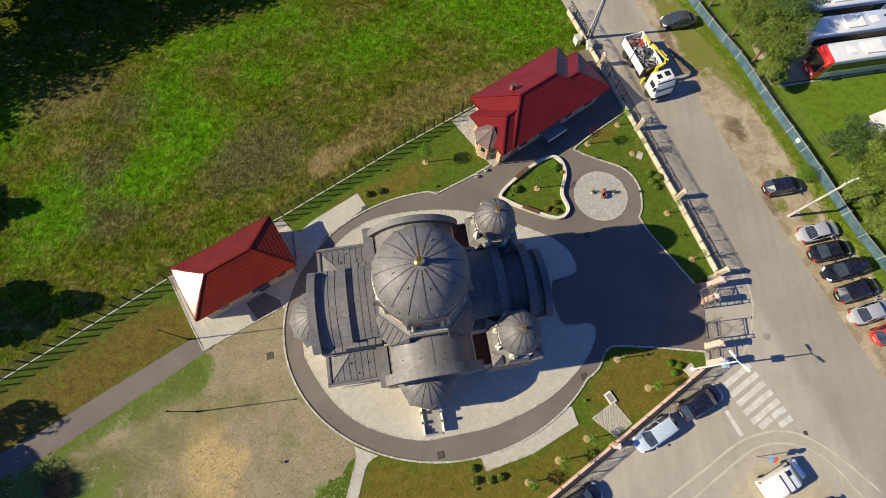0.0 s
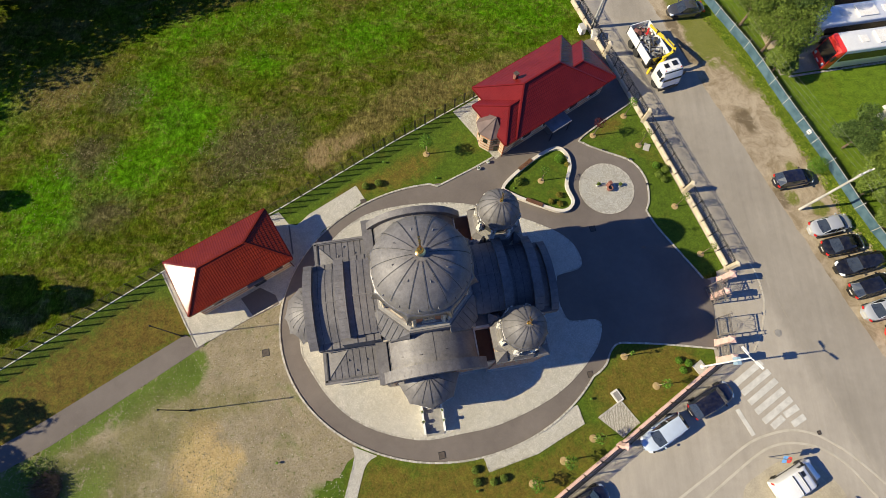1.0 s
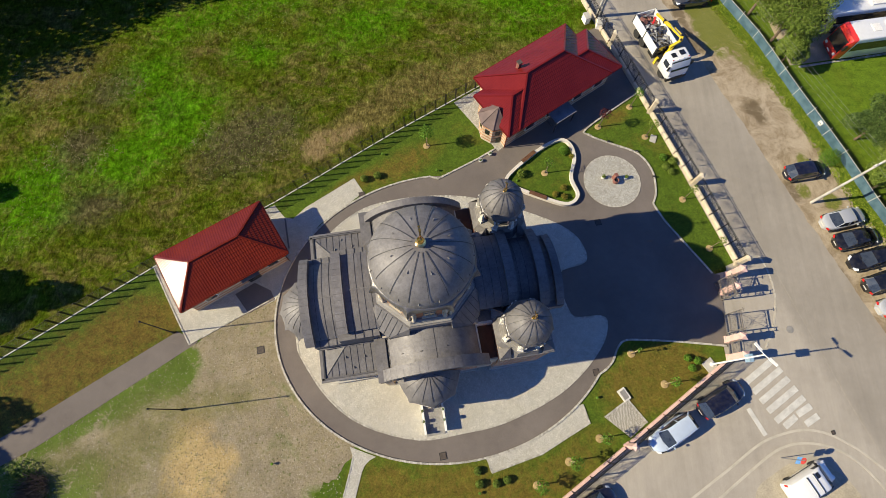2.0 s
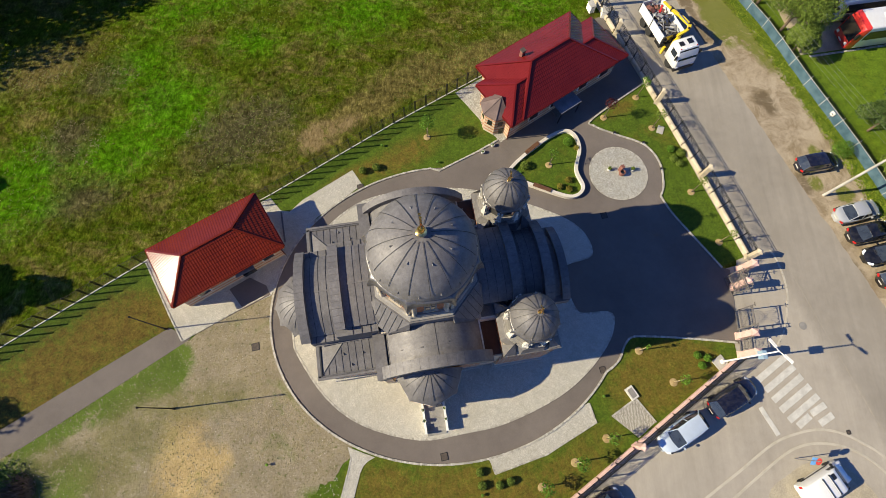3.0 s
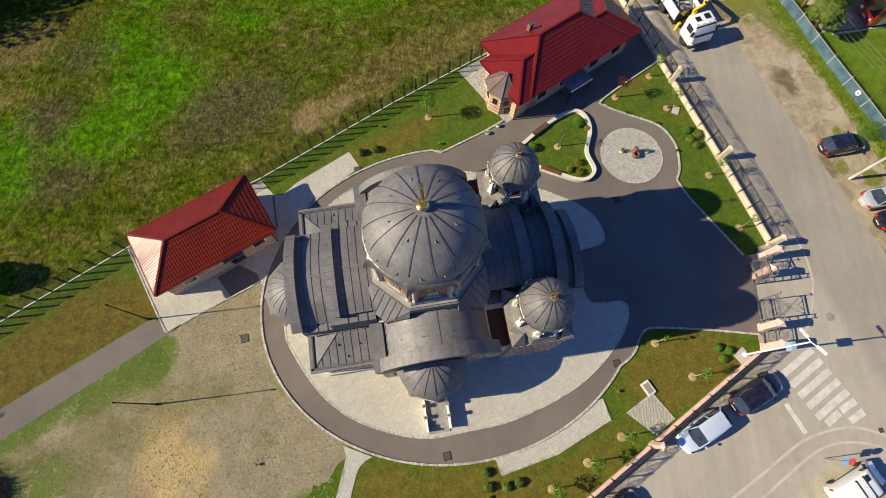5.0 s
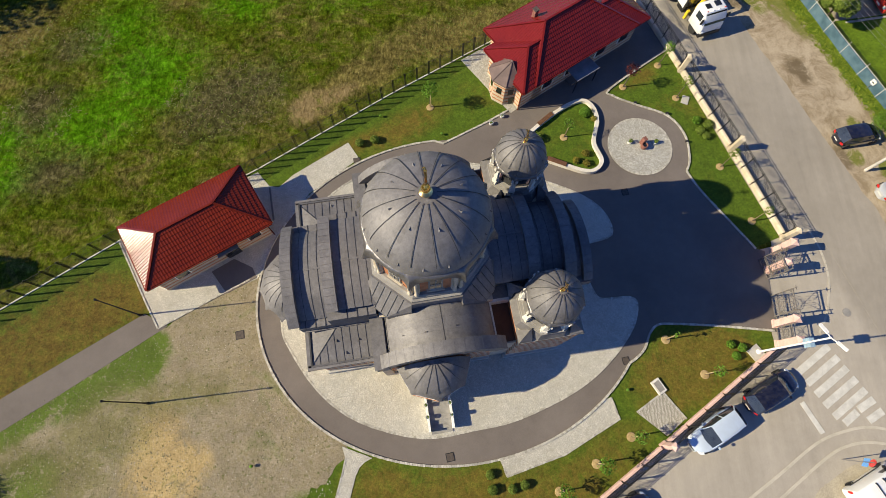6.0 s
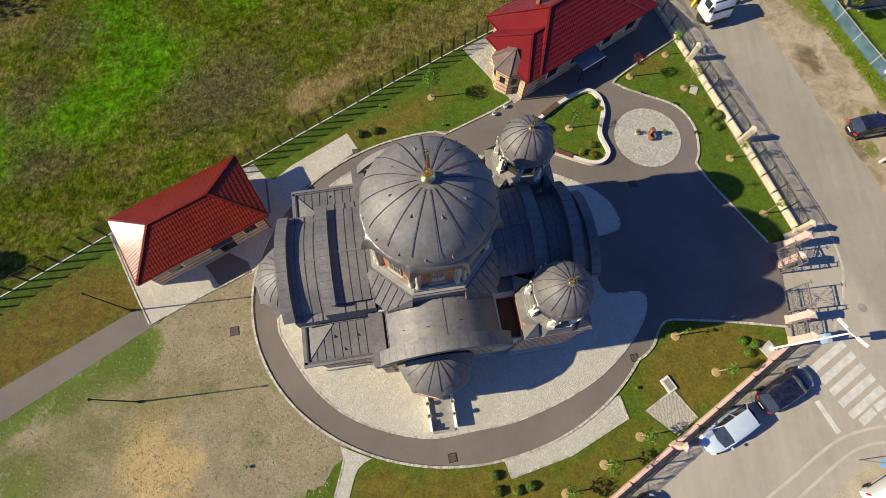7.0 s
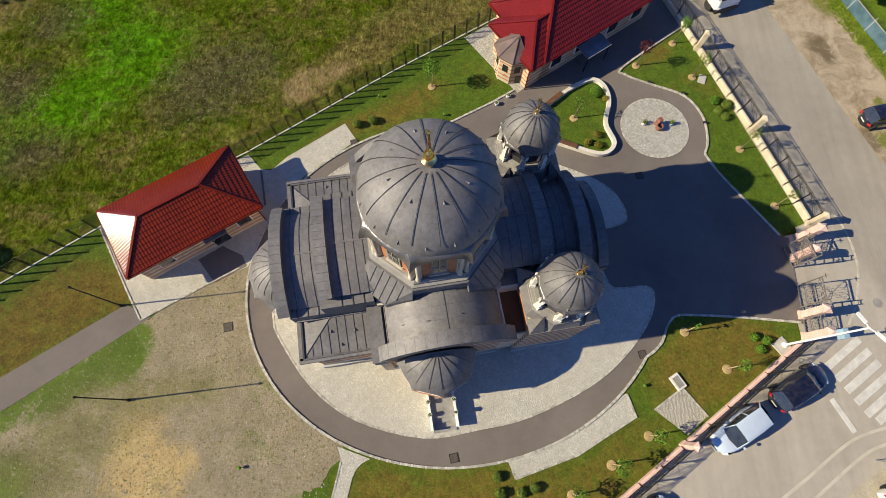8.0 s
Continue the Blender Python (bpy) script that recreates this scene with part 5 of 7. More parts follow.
# ---- fences ----
def mesh_fence():
    fence = thing("mesh_fence", "black mesh fence on a low concrete wall", "fence")
    pts = FENCE_NW
    part("base_wall", sweep(B(), pts, 0.09, -0.1, 0.10), "kerb", fence, "low pale concrete base wall")
    stops = walk_along(pts, 1.22)
    for (x, y, a), (x2, y2, _) in zip(stops, stops[1:]):
        part("post", box(B(), -0.03, 0.03, -0.03, 0.03, 0.05, 1.75), "iron", fence, at=pose(x, y, 0, 0, 0, math.degrees(a)))
        part("brace_post", box(B(), 0.085, 0.125, -0.02, 0.02, 0.05, 1.68), "iron", fence, at=pose(x, y, 0, 0, 0, math.degrees(a)))
        bm = B()
        p, q = Vector((x, y, 0)), Vector((x2, y2, 0))
        for z in (0.30, 1.62):
            beam(bm, p + Vector((0, 0, z)), q + Vector((0, 0, z)), 0.016, 0.02)
        for i in range(1, 7):
            z = 0.30 + 1.32 * i / 7
            beam(bm, p + Vector((0, 0, z)), q + Vector((0, 0, z)), 0.008, 0.008)
        n = 13
        for i in range(1, n):
            c = p.lerp(q, i / n)
            beam(bm, c + Vector((0, 0, 0.30)), c + Vector((0, 0, 1.62)), 0.009, 0.009)
        part("mesh_panel", bm, "iron_lit", fence)


mesh_fence()


def arch_line(bm, c, d, z, r, w=0.016):
    q = [c + d * (r * math.cos(t * math.pi / 7)) + Vector((0, 0, z + r * math.sin(t * math.pi / 7))) for t in range(8)]
    for a, b in zip(q, q[1:]):
        beam(bm, a, b, w, w)


def ornate_panel(p, q, z0, z1):
    """Iron railing with rails, crossed bars and nested arches."""
    bm = B()
    p, q = Vector((*p, 0)), Vector((*q, 0))
    d = (q - p).normalized()
    L = (q - p).length
    for z in (z0, z0 + 0.13, z1 - 0.13, z1):
        beam(bm, p + Vector((0, 0, z)), q + Vector((0, 0, z)), 0.028, 0.03)
    for a, b, c, e in ((p, q, z0 + 0.13, z1 - 0.13), (q, p, z0 + 0.13, z1 - 0.13)):
        beam(bm, a + Vector((0, 0, c)), b + Vector((0, 0, e)), 0.018, 0.018)
    m = (p + q) / 2
    for r in (0.22, 0.42, 0.62, 0.82):
        r = min(r, L / 2 - 0.05)
        arch_line(bm, m, d, z0 + 0.13, min(r, z1 - z0 - 0.3))
    if L > 1.3:
        for k in (-0.3, 0.3):
            for r in (0.14, 0.26, 0.38):
                arch_line(bm, m + d * (L * k), d, z1 - 0.13 - r, r)
    n = max(3, int(L / 0.17))
    for i in range(1, n):
        c = p.lerp(q, i / n)
        f = abs(i / n - 0.5) * 2
        top = z0 + 0.13 + (z1 - z0 - 0.26) * f
        beam(bm, c + Vector((0, 0, top)), c + Vector((0, 0, z1)), 0.014, 0.014)
        beam(bm, c + Vector((0, 0, z0)), c + Vector((0, 0, z0 + 0.13)), 0.014, 0.014)
    return bm


def stone_pillar(x, y, turn, h, w=0.36, material="stone"):
    ob = thing("fence_pillar", "square pale stone pillar with a stepped cap", "pillar", pose(x, y, 0, 0, 0, turn), "fence pillars")
    part("shaft", box(B(), -w / 2, w / 2, -w / 2, w / 2, -0.05, h), material, ob)
    part("base", box(B(), -w / 2 - 0.06, w / 2 + 0.06, -w / 2 - 0.06, w / 2 + 0.06, -0.05, 0.3), material, ob)
    bm = B()
    a, b = w / 2 + 0.05, w / 2 - 0.02
    loft(bm, [[(-a, -a, h), (a, -a, h), (a, a, h), (-a, a, h)], [(-a, -a, h + 0.09), (a, -a, h + 0.09), (a, a, h + 0.09), (-a, a, h + 0.09)], [(-0.03, -0.03, h + 0.3), (0.03, -0.03, h + 0.3), (0.03, 0.03, h + 0.3), (-0.03, 0.03, h + 0.3)]])
    part("cap", bm, material, ob)
    return ob


def railing_run(name, p, q, n, z_wall=0.5, z_top=1.88, wall_mat="stone"):
    """One bay between pillars: plinth wall in sections, posts and ornate panels."""
    ob = thing(name, "black ornamental iron railing on a pale stone plinth", "railing", group="ornamental railings")
    P, Q = Vector(p), Vector(q)
    d = (Q - P).normalized()
    for i in range(n):
        a, b = P.lerp(Q, i / n), P.lerp(Q, (i + 1) / n)
        bm = B()
        sweep(bm, [a + d * 0.05, b - d * 0.05], 0.28, -0.05, z_wall - 0.12)
        s = Vector((-d.y, d.x))
        ring = [(-0.19, z_wall - 0.12), (0.19, z_wall - 0.12), (0.175, z_wall - 0.03), (0.08, z_wall + 0.04), (-0.08, z_wall + 0.04), (-0.175, z_wall - 0.03)]
        loft(bm, [[(*(c + s * y), z) for y, z in ring] for c in (a + d * 0.06, b - d * 0.06)])
        part("plinth_stone", bm, wall_mat, ob)
        part("panel", ornate_panel(a, b, z_wall + 0.16, z_top), "iron", ob)
        part("post", box(B(), -0.035, 0.035, -0.035, 0.035, 0.2, z_top + 0.08), "iron", ob, at=pose(b.x, b.y, 0, 0, 0, math.degrees(math.atan2(d.y, d.x))))
    return ob


EAST = [(15.6, 45.6), (18.75, 37.7), (21.95, 29.35), (25.05, 21.2), (27.85, 13.1)]
for p, q in zip(EAST, EAST[1:]):
    d = (Vector(q) - Vector(p)).normalized() * 0.3
    railing_run("street_railing", Vector(p) + d, Vector(q) - d, 5)
for x, y in EAST[1:]:
    stone_pillar(x, y, -20, 1.85)
SOUTH = [(25.3, 4.35), (15.8, -2.5), (6.2, -9.3)]
for p, q in zip(SOUTH, SOUTH[1:]):
    d = (Vector(q) - Vector(p)).normalized() * 0.3
    railing_run("side_railing", Vector(p) + d, Vector(q) - d, 6, wall_mat="pink")
for x, y in SOUTH[1:]:
    stone_pillar(x, y, 34, 1.85, 0.36, "pink")


# ---- gate ----
GATE = [(26.85, 11.95), (26.05, 10.35), (25.7, 6.1), (25.6, 4.55)]
for x, y in GATE:
    ob = stone_pillar(x, y, -5, 2.4, 0.5, "pink")
    ob["label"] = "tall pink stone gate pillar with pale cap"


def gate_leaf(p, q, h, label):
    ob = thing("gate_leaf", label, "gate", group="gate leaves")
    P, Q = Vector((*p, 0)), Vector((*q, 0))
    bm = B()
    for c in (P, Q):
        beam(bm, c + Vector((0, 0, 0.12)), c + Vector((0, 0, h)), 0.07, 0.07)
    for z in (0.15, 0.75, h - 0.05):
        beam(bm, P + Vector((0, 0, z)), Q + Vector((0, 0, z)), 0.05, 0.06)
    part("gate_frame", bm, "gate_iron", ob)
    part("lattice", ornate_panel(p, q, 0.78, h - 0.1), "gate_iron", ob)
    bm = B()
    n = max(3, int((Q - P).length / 0.16))
    for i in range(1, n):
        c = P.lerp(Q, i / n)
        beam(bm, c + Vector((0, 0, 0.15)), c + Vector((0, 0, 0.76)), 0.018, 0.018)
    part("lower_bars", bm, "gate_iron", ob)
    part("finial_cross", beam(beam(B(), Q + Vector((0, 0, h)), Q + Vector((0, 0, h + 0.45)), 0.04, 0.04), Q + Vector((0, -0.15, h + 0.28)), Q + Vector((0, 0.15, h + 0.28)), 0.04, 0.04), "gate_iron", ob)
    return ob


def lattice_post(p, q, h):
    """Two slim uprights braced into a narrow gate post."""
    ob = thing("lattice_post", "narrow braced iron gate post beside the pillar", "post", group="lattice gate posts")
    P, Q = Vector((*p, 0)), Vector((*q, 0))
    for c in (P, Q):
        part("upright", beam(B(), c, c + Vector((0, 0, h)), 0.06, 0.06), "gate_iron", ob)
    for k in range(7):
        z = 0.2 + (h - 0.3) * k / 6
        part("rung", beam(B(), P + Vector((0, 0, z)), Q + Vector((0, 0, z)), 0.04, 0.05), "gate_iron", ob)
    return ob


gate_leaf((25.80, 9.66), (25.42, 11.25), 2.6, "ornate iron gate leaf folded fully open")
gate_leaf((25.74, 6.72), (25.8, 8.28), 2.6, "ornate iron gate leaf standing closed")
lattice_post((25.72, 6.38), (25.73, 6.68), 2.95)
lattice_post((25.98, 10.06), (25.90, 9.72), 2.95)
gate_leaf((26.72, 11.65), (26.2, 10.65), 1.8, "narrow black iron wicket gate")
gate_leaf((25.62, 4.85), (25.68, 5.8), 1.8, "narrow black iron wicket gate")
kerb_line("kerb_gate", smooth([(30.1, 13.9), (30.5, 13.0), (30.8, 11.5), (30.8, 9.9), (30.45, 8.4), (29.9, 6.9), (29.05, 5.55)]), 0.17, 0.03, material="strip", step=0.6)


# ---- road markings ----
def stripe(name, p0, p1, w, z=0.030):
    a, b = Vector(p0), Vector(p1)
    d = (b - a).normalized()
    s = Vector((-d.y, d.x)) * w / 2
    return prism(B(), [a - s, b - s, b + s, a + s], 0.0, z)


crossing = thing("zebra_crossing", "worn white zebra crossing stripes on asphalt", "crossing", kind="structure")
for p, q in (((26.62, 2.50), (29.42, 4.45)), ((27.12, 1.70), (29.95, 3.65)), ((27.60, 0.92), (30.42, 2.87)), ((28.05, 0.15), (30.92, 2.08)), ((28.55, -0.62), (31.40, 1.30)), ((29.20, -1.05), (30.35, -0.25)), ((30.50, -0.10), (31.82, 0.62)), ((31.02, -0.86), (32.25, -0.18))):
    part("stripe", stripe("stripe", p, q, 0.52), "paint", crossing)
structure("stop_line", stripe("stop", (26.42, 0.40), (27.45, -1.72), 0.38), "paint", "worn white stop line", "road marking")
for i, (r0, c) in enumerate(((0.0, 0), (1.15, 0))):
    line = smooth([(17.6, -8.3), (20.8, -6.25), (23.8, -4.35), (26.9, -2.35), (29.1, -1.57), (30.9, -1.3), (32.6, -1.57), (34.1, -2.3), (35.7, -3.4), (38.6, -6.2)] if not r0 else [(20.4, -8.0), (23.0, -6.25), (25.0, -4.87), (27.4, -3.28), (28.9, -2.59), (30.5, -2.33), (32.3, -2.52), (33.8, -3.14), (35.4, -4.5), (37.6, -7.6)])
    structure("channel_line", sweep(B(), line, 0.19, 0.0, 0.028), "strip", "pale concrete strip edging the junction bend", "road marking")
structure("sand_island", prism(B(), smooth([(25.6, -6.5), (27.6, -4.6), (30.0, -3.6), (32.4, -4.2), (34.4, -6.8), (34.0, -12), (26, -12)], True), 0.0, 0.024), "sandy", "sandy worn ground inside the junction bend", "ground")


# ---- covers and small ground things ----
def manhole(x, y, r, square=False, label="rusty iron manhole cover set in asphalt", z=0.06):
    ob = thing("manhole_cover", label, "manhole", pose(x, y, z, 0, 0, 12), "manhole covers")
    if square:
        part("frame", box(B(), -r - 0.05, r + 0.05, -r - 0.05, r + 0.05, -0.06, 0.012), "iron", ob)
        part("lid", box(B(), -r, r, -r, r, 0.0, 0.024), "oxide", ob)
    else:
        part("frame", spin(B(), [(r + 0.08, -0.06), (r + 0.08, 0.010), (r, 0.010)], 20), "drum_stone", ob)
        part("lid", spin(B(), [(r, 0), (r, 0.014), (r - 0.04, 0.018)], 20), "worn_step", ob)
    return ob


manhole(15.4, 17.1, 0.24, True)
manhole(-14.8, 5.15, 0.27, True, "square iron cover in the gravel", 0.035)
manhole(0.78, -3.25, 0.24, True, "square iron drain grate by the kerb")
manhole(-6.95, 19.75, 0.24, True, "square iron drain grate by the kerb")
manhole(13.85, 3.35, 0.22, True, "square iron drain grate by the kerb")
manhole(33.2, -1.5, 0.12, True, "small dark drain grate in the road", 0.02)
manhole(31.5, 7.05, 0.26, False, "round iron cover in the road", 0.025)
lid = thing("well_lid", "pale square concrete well lid on grass", "lid", pose(21.9, 26.2, 0, 0, 0, -22))
part("slab", box(B(), -0.3, 0.3, -0.42, 0.42, 0.0, 0.1), "concrete", lid)
slab = thing("memorial_slab", "white stone slab with a grey inset panel", "slab", pose(16.0, 1.5, 0, 0, 0, -58))
part("base", box(B(), -0.52, 0.52, -0.34, 0.34, 0.0, 0.2), "pale_stone", slab)
part("inset", box(B(), -0.38, 0.38, -0.22, 0.22, 0.19, 0.225), "drum_stone", slab)
base = thing("lamp_base_slab", "square concrete footing slab on the lawn", "slab", pose(23.75, 3.92, 0, 0, 0, 35))
part("slab", box(B(), -0.5, 0.5, -0.5, 0.5, -0.05, 0.12), "concrete", base)


def planter(x, y, k=0):
    ob = thing("planter", "round white planter with small flowers", "planter", pose(x, y, 0.05), "planters")
    part("pot", spin(B(), [(0.2, 0.0), (0.28, 0.2), (0.3, 0.42), (0.27, 0.42), (0.24, 0.36)], 16), "pot", ob, flat=False)
    part("flowers", leaf_cloud(B(), (0, 0, 0.45), (0.2, 0.2, 0.12), 60, 0.08, 5 + k), "leaf", ob)
    return ob


def leaf_cloud(bm, c, r, n, size, seed, hollow=0.55):
    """Loose leaves scattered through a lumpy blob."""
    rnd = random.Random(seed)
    for _ in range(n):
        while True:
            p = Vector((rnd.uniform(-1, 1), rnd.uniform(-1, 1), rnd.uniform(-1, 1)))
            if 0.01 < p.length < 1:
                break
        q = p.normalized()
        f = p.length ** (1 - hollow)
        lump = 1 + 0.28 * noise.noise(q * 2.3 + Vector((seed, 0, 0)))
        p = Vector((c[0] + q.x * f * r[0] * lump, c[1] + q.y * f * r[1] * lump, c[2] + q.z * f * r[2] * lump))
        n1 = (q + Vector((rnd.uniform(-1, 1), rnd.uniform(-1, 1), rnd.uniform(-0.3, 1.2)))).normalized()
        a = n1.orthogonal().normalized()
        b = n1.cross(a)
        t = rnd.uniform(0, 6.3)
        a, b = a * math.cos(t) + b * math.sin(t), b * math.cos(t) - a * math.sin(t)
        s = size * rnd.uniform(0.6, 1.3)
        bm.faces.new([bm.verts.new(v) for v in (p - a * s, p + b * s * 0.45, p + a * s, p - b * s * 0.45)])
    return bm


for i, (x, y) in enumerate(((4.43, 23.45), (5.40, 24.2))):
    planter(x, y, i).scale = (0.62, 0.62, 0.7)
for i, (u, v) in enumerate(((-1.54, -8.8), (-1.54, -9.6), (0.13, -8.9), (0.13, -9.7))):
    ob = planter(*church_plan(u, v), 7 + i)
    ob.location.z = 0.85
    ob.scale = (0.5, 0.5, 0.6)


# ---- shrubs and saplings ----
def bush(x, y, r, material="leaf_bright", k=0, label="small round green shrub on the lawn", z=0.02):
    r *= 0.88
    ob = thing("shrub", label, "shrub", pose(x, y, z), "shrubs")
    part("stem", tube(B(), (0, 0, -0.05), (0, 0, r * 0.8), 0.03, 0.015, 6), "bark", ob)
    part("foliage", leaf_cloud(B(), (0, 0, r * 0.75), (r, r, r * 0.8), int(800 * min(2.2, r / 0.4)), 0.06, 40 + k), material, ob)
    return ob


for i, (x, y, r, m) in enumerate((
        (12.6, 24.55, 0.55, "leaf_bright"), (8.35, 21.95, 0.5, "leaf"), (11.5, 19.85, 0.36, "leaf_yellow"), (12.35, 20.55, 0.36, "leaf_yellow"), (12.35, 19.6, 0.36, "leaf_yellow"),
        (-6.8, 21.35, 0.42, "leaf"), (-5.55, 21.7, 0.42, "leaf"), (22.5, 24.0, 0.42, "leaf_bright"), (22.6, 22.95, 0.42, "leaf"), (23.1, 22.45, 0.4, "leaf"), (23.4, 23.55, 0.5, "leaf"),
        (21.85, 4.55, 0.36, "leaf_bright"), (22.65, 4.3, 0.38, "leaf_bright"), (22.1, 3.7, 0.36, "leaf_bright"),
        (3.5, -4.35, 0.36, "leaf"), (3.65, -5.3, 0.38, "leaf"), (5.0, -5.25, 0.36, "leaf"), (5.85, -5.0, 0.36, "leaf"), (13.4, 23.95, 0.3, "leaf_yellow"))):
    bush(x, y, r, m, i, "small round golden shrub in the bed" if m == "leaf_yellow" else "small round green shrub on the lawn", 0.16 if 6.8 < x < 13.7 and 18.8 < y < 26 else 0.02)


def sapling(x, y, h, lean, material="leaf_bright", k=0, spread=0.45, n=130, z=0.02):
    ob = thing("sapling", "thin staked sapling in a straw mulch ring", "tree", pose(x, y, z), "saplings")
    part("mulch", spin(B(), [(0.34, -0.02), (0.32, 0.05), (0.18, 0.08), (0.05, 0.07)], 14), "mulch", ob, flat=False)
    tip = Vector((lean[0], lean[1], h))
    part("trunk", tube(B(), (0, 0, 0), tip, 0.035, 0.015, 6), "bark", ob)
    part("stake", tube(B(), (0.07, 0.05, 0), (tip.x * 0.7 + 0.07, tip.y * 0.7 + 0.05, h * 0.7), 0.032, 0.032, 6), "stake", ob)
    bm = B()
    rnd = random.Random(k)
    for i in range(5):
        a = rnd.uniform(0, 6.28)
        tube(bm, tip * 0.75, tip + Vector((math.cos(a) * spread * 0.7, math.sin(a) * spread * 0.7, rnd.uniform(0, 0.4))), 0.012, 0.005, 4)
    part("branches", bm, "bark", ob)
    part("leaves", leaf_cloud(B(), tip + Vector((0, 0, 0.05)), (spread, spread, 0.5), n, 0.10, 90 + k, 0.35), material, ob)
    return ob


for i, (x, y, h, m, s, n) in enumerate((
        (-0.87, 25.1, 2.4, "leaf_bright", 0.75, 420), (16.45, 27.5, 2.3, "leaf_red", 0.6, 220), (19.95, 29.9, 2.3, "leaf_bright", 0.5, 160), (21.1, 26.4, 2.2, "leaf", 0.5, 150),
        (23.85, 19.55, 2.1, "leaf", 0.4, 110), (25.6, 14.6, 2.0, "leaf", 0.4, 90), (10.65, 22.15, 2.0, "leaf_bright", 0.5, 90), (17.05, 4.9, 1.8, "leaf_bright", 0.18, 25), (19.6, 2.35, 1.9, "leaf_bright", 0.42, 120),
        (13.6, -1.95, 1.9, "leaf_bright", 0.5, 150), (10.95, -3.7, 2.0, "leaf_bright", 0.6, 180), (8.25, -5.45, 1.5, "leaf_bright", 0.6, 200))):
    sapling(x, y, h, (0.05 * (i % 3), 0.08), m, i, s, n, 0.16 if i == 6 else 0.02)


# ---- trees ----
def tree(x, y, h, r, material, seed, n=2600, leaf=0.26, label="broad leafy green tree"):
    ob = thing("tree", label, "tree", pose(x, y, 0), "trees")
    rnd = random.Random(seed)
    bm = B()
    top = Vector((rnd.uniform(-0.4, 0.4), rnd.uniform(-0.4, 0.4), h * 0.72))
    mid = Vector((0, 0, h * 0.3))
    tube(bm, (0, 0, -0.1), mid, 0.03 * h, 0.022 * h, 9)
    tube(bm, mid, top, 0.022 * h, 0.006 * h, 8)
    tips = []
    for i in range(9):
        a = i * 2.4 + rnd.uniform(-0.4, 0.4)
        s = mid.lerp(top, i / 9)
        e = s + Vector((math.cos(a) * r * 0.72, math.sin(a) * r * 0.72, h * rnd.uniform(0.1, 0.28)))
        tube(bm, s, e, 0.009 * h, 0.003 * h, 6)
        tips.append(e)
    part("trunk", bm, "bark", ob)
    crown = B()
    leaf_cloud(crown, (0, 0, h * 0.68), (r * 0.72, r * 0.72, h * 0.30), n // 3, leaf, seed + 1)
    for e in tips:
        leaf_cloud(crown, e, (r * rnd.uniform(0.34, 0.5), r * rnd.uniform(0.34, 0.5), h * 0.15), n * 2 // 27, leaf, seed + 2 + int(e.x * 7))
    part("crown", crown, material, ob)
    return ob


for i, (x, y, h, r, m) in enumerate((
        (36.6, 38.6, 6.0, 3.0, "leaf"), (34.8, 42.2, 6.0, 2.8, "leaf"), (38.6, 41.6, 7.0, 2.7, "leaf_dark"), (38.0, 45.6, 7.0, 3.2, "leaf"), (33.0, 46.6, 6.0, 2.8, "leaf"),
        (42.6, 26.4, 4.4, 2.5, "leaf_dark"), (44.6, 21.8, 5.0, 2.6, "leaf"), (47.8, 23.0, 5.5, 2.6, "leaf"), (45.2, 17.8, 4.6, 2.4, "leaf"), (48.8, 18.6, 5.5, 2.8, "leaf"), (47.6, 13.8, 5.0, 2.5, "leaf"), (51.2, 14.4, 5.5, 2.8, "leaf"), (42.6, 20.8, 4.4, 2.0, "leaf"), (43.8, 17.2, 4.4, 2.0, "leaf"), (44.4, 24.0, 5.0, 2.2, "leaf"), (36.9, 35.6, 3.6, 1.5, "leaf"))):
    tree(x, y, h, r, m, 300 + i * 17, 13000, 0.105, "dense leafy tree behind the blue fence")
# edge trees, mostly out of view; their crowns' shade is in the leaf colour
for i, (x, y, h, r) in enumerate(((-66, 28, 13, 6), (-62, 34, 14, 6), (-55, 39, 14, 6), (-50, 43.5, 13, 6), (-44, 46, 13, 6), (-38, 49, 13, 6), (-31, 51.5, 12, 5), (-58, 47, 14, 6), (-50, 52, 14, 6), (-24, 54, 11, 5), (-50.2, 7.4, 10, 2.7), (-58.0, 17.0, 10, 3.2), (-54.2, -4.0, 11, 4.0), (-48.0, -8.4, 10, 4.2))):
    tree(x, y, h, r, "leaf_shaded", 700 + i * 13, 4200 if r > 4.5 else 8000, 0.32, "tall tree at the meadow edge, shade put into its leaves")
bush(38.9, 23.9, 1.1, "leaf_bright", 77, "rounded bright green shrub at the verge")
thicket = thing("thicket", "tangled brown thicket of bare twigs", "shrub", pose(-31.0, -5.6, 0))
bm = B()
rnd = random.Random(8)
for i in range(700):
    a, q = rnd.uniform(0, 6.28), 1.9 * rnd.uniform(0, 1) ** 0.5
    s = Vector((math.cos(a) * q * 0.6, math.sin(a) * q * 0.6, 0))
    tube(bm, s, s * 1.1 + Vector((rnd.uniform(-0.35, 0.35), rnd.uniform(-0.35, 0.35), rnd.uniform(0.3, 0.9))), 0.022, 0.012, 3)
part("brushwood", bm, "twig", thicket)
part("foliage", leaf_cloud(B(), (-1.3, 1.1, 0.5), (1.2, 1.2, 0.5), 380, 0.10, 61), "leaf_dark", thicket)


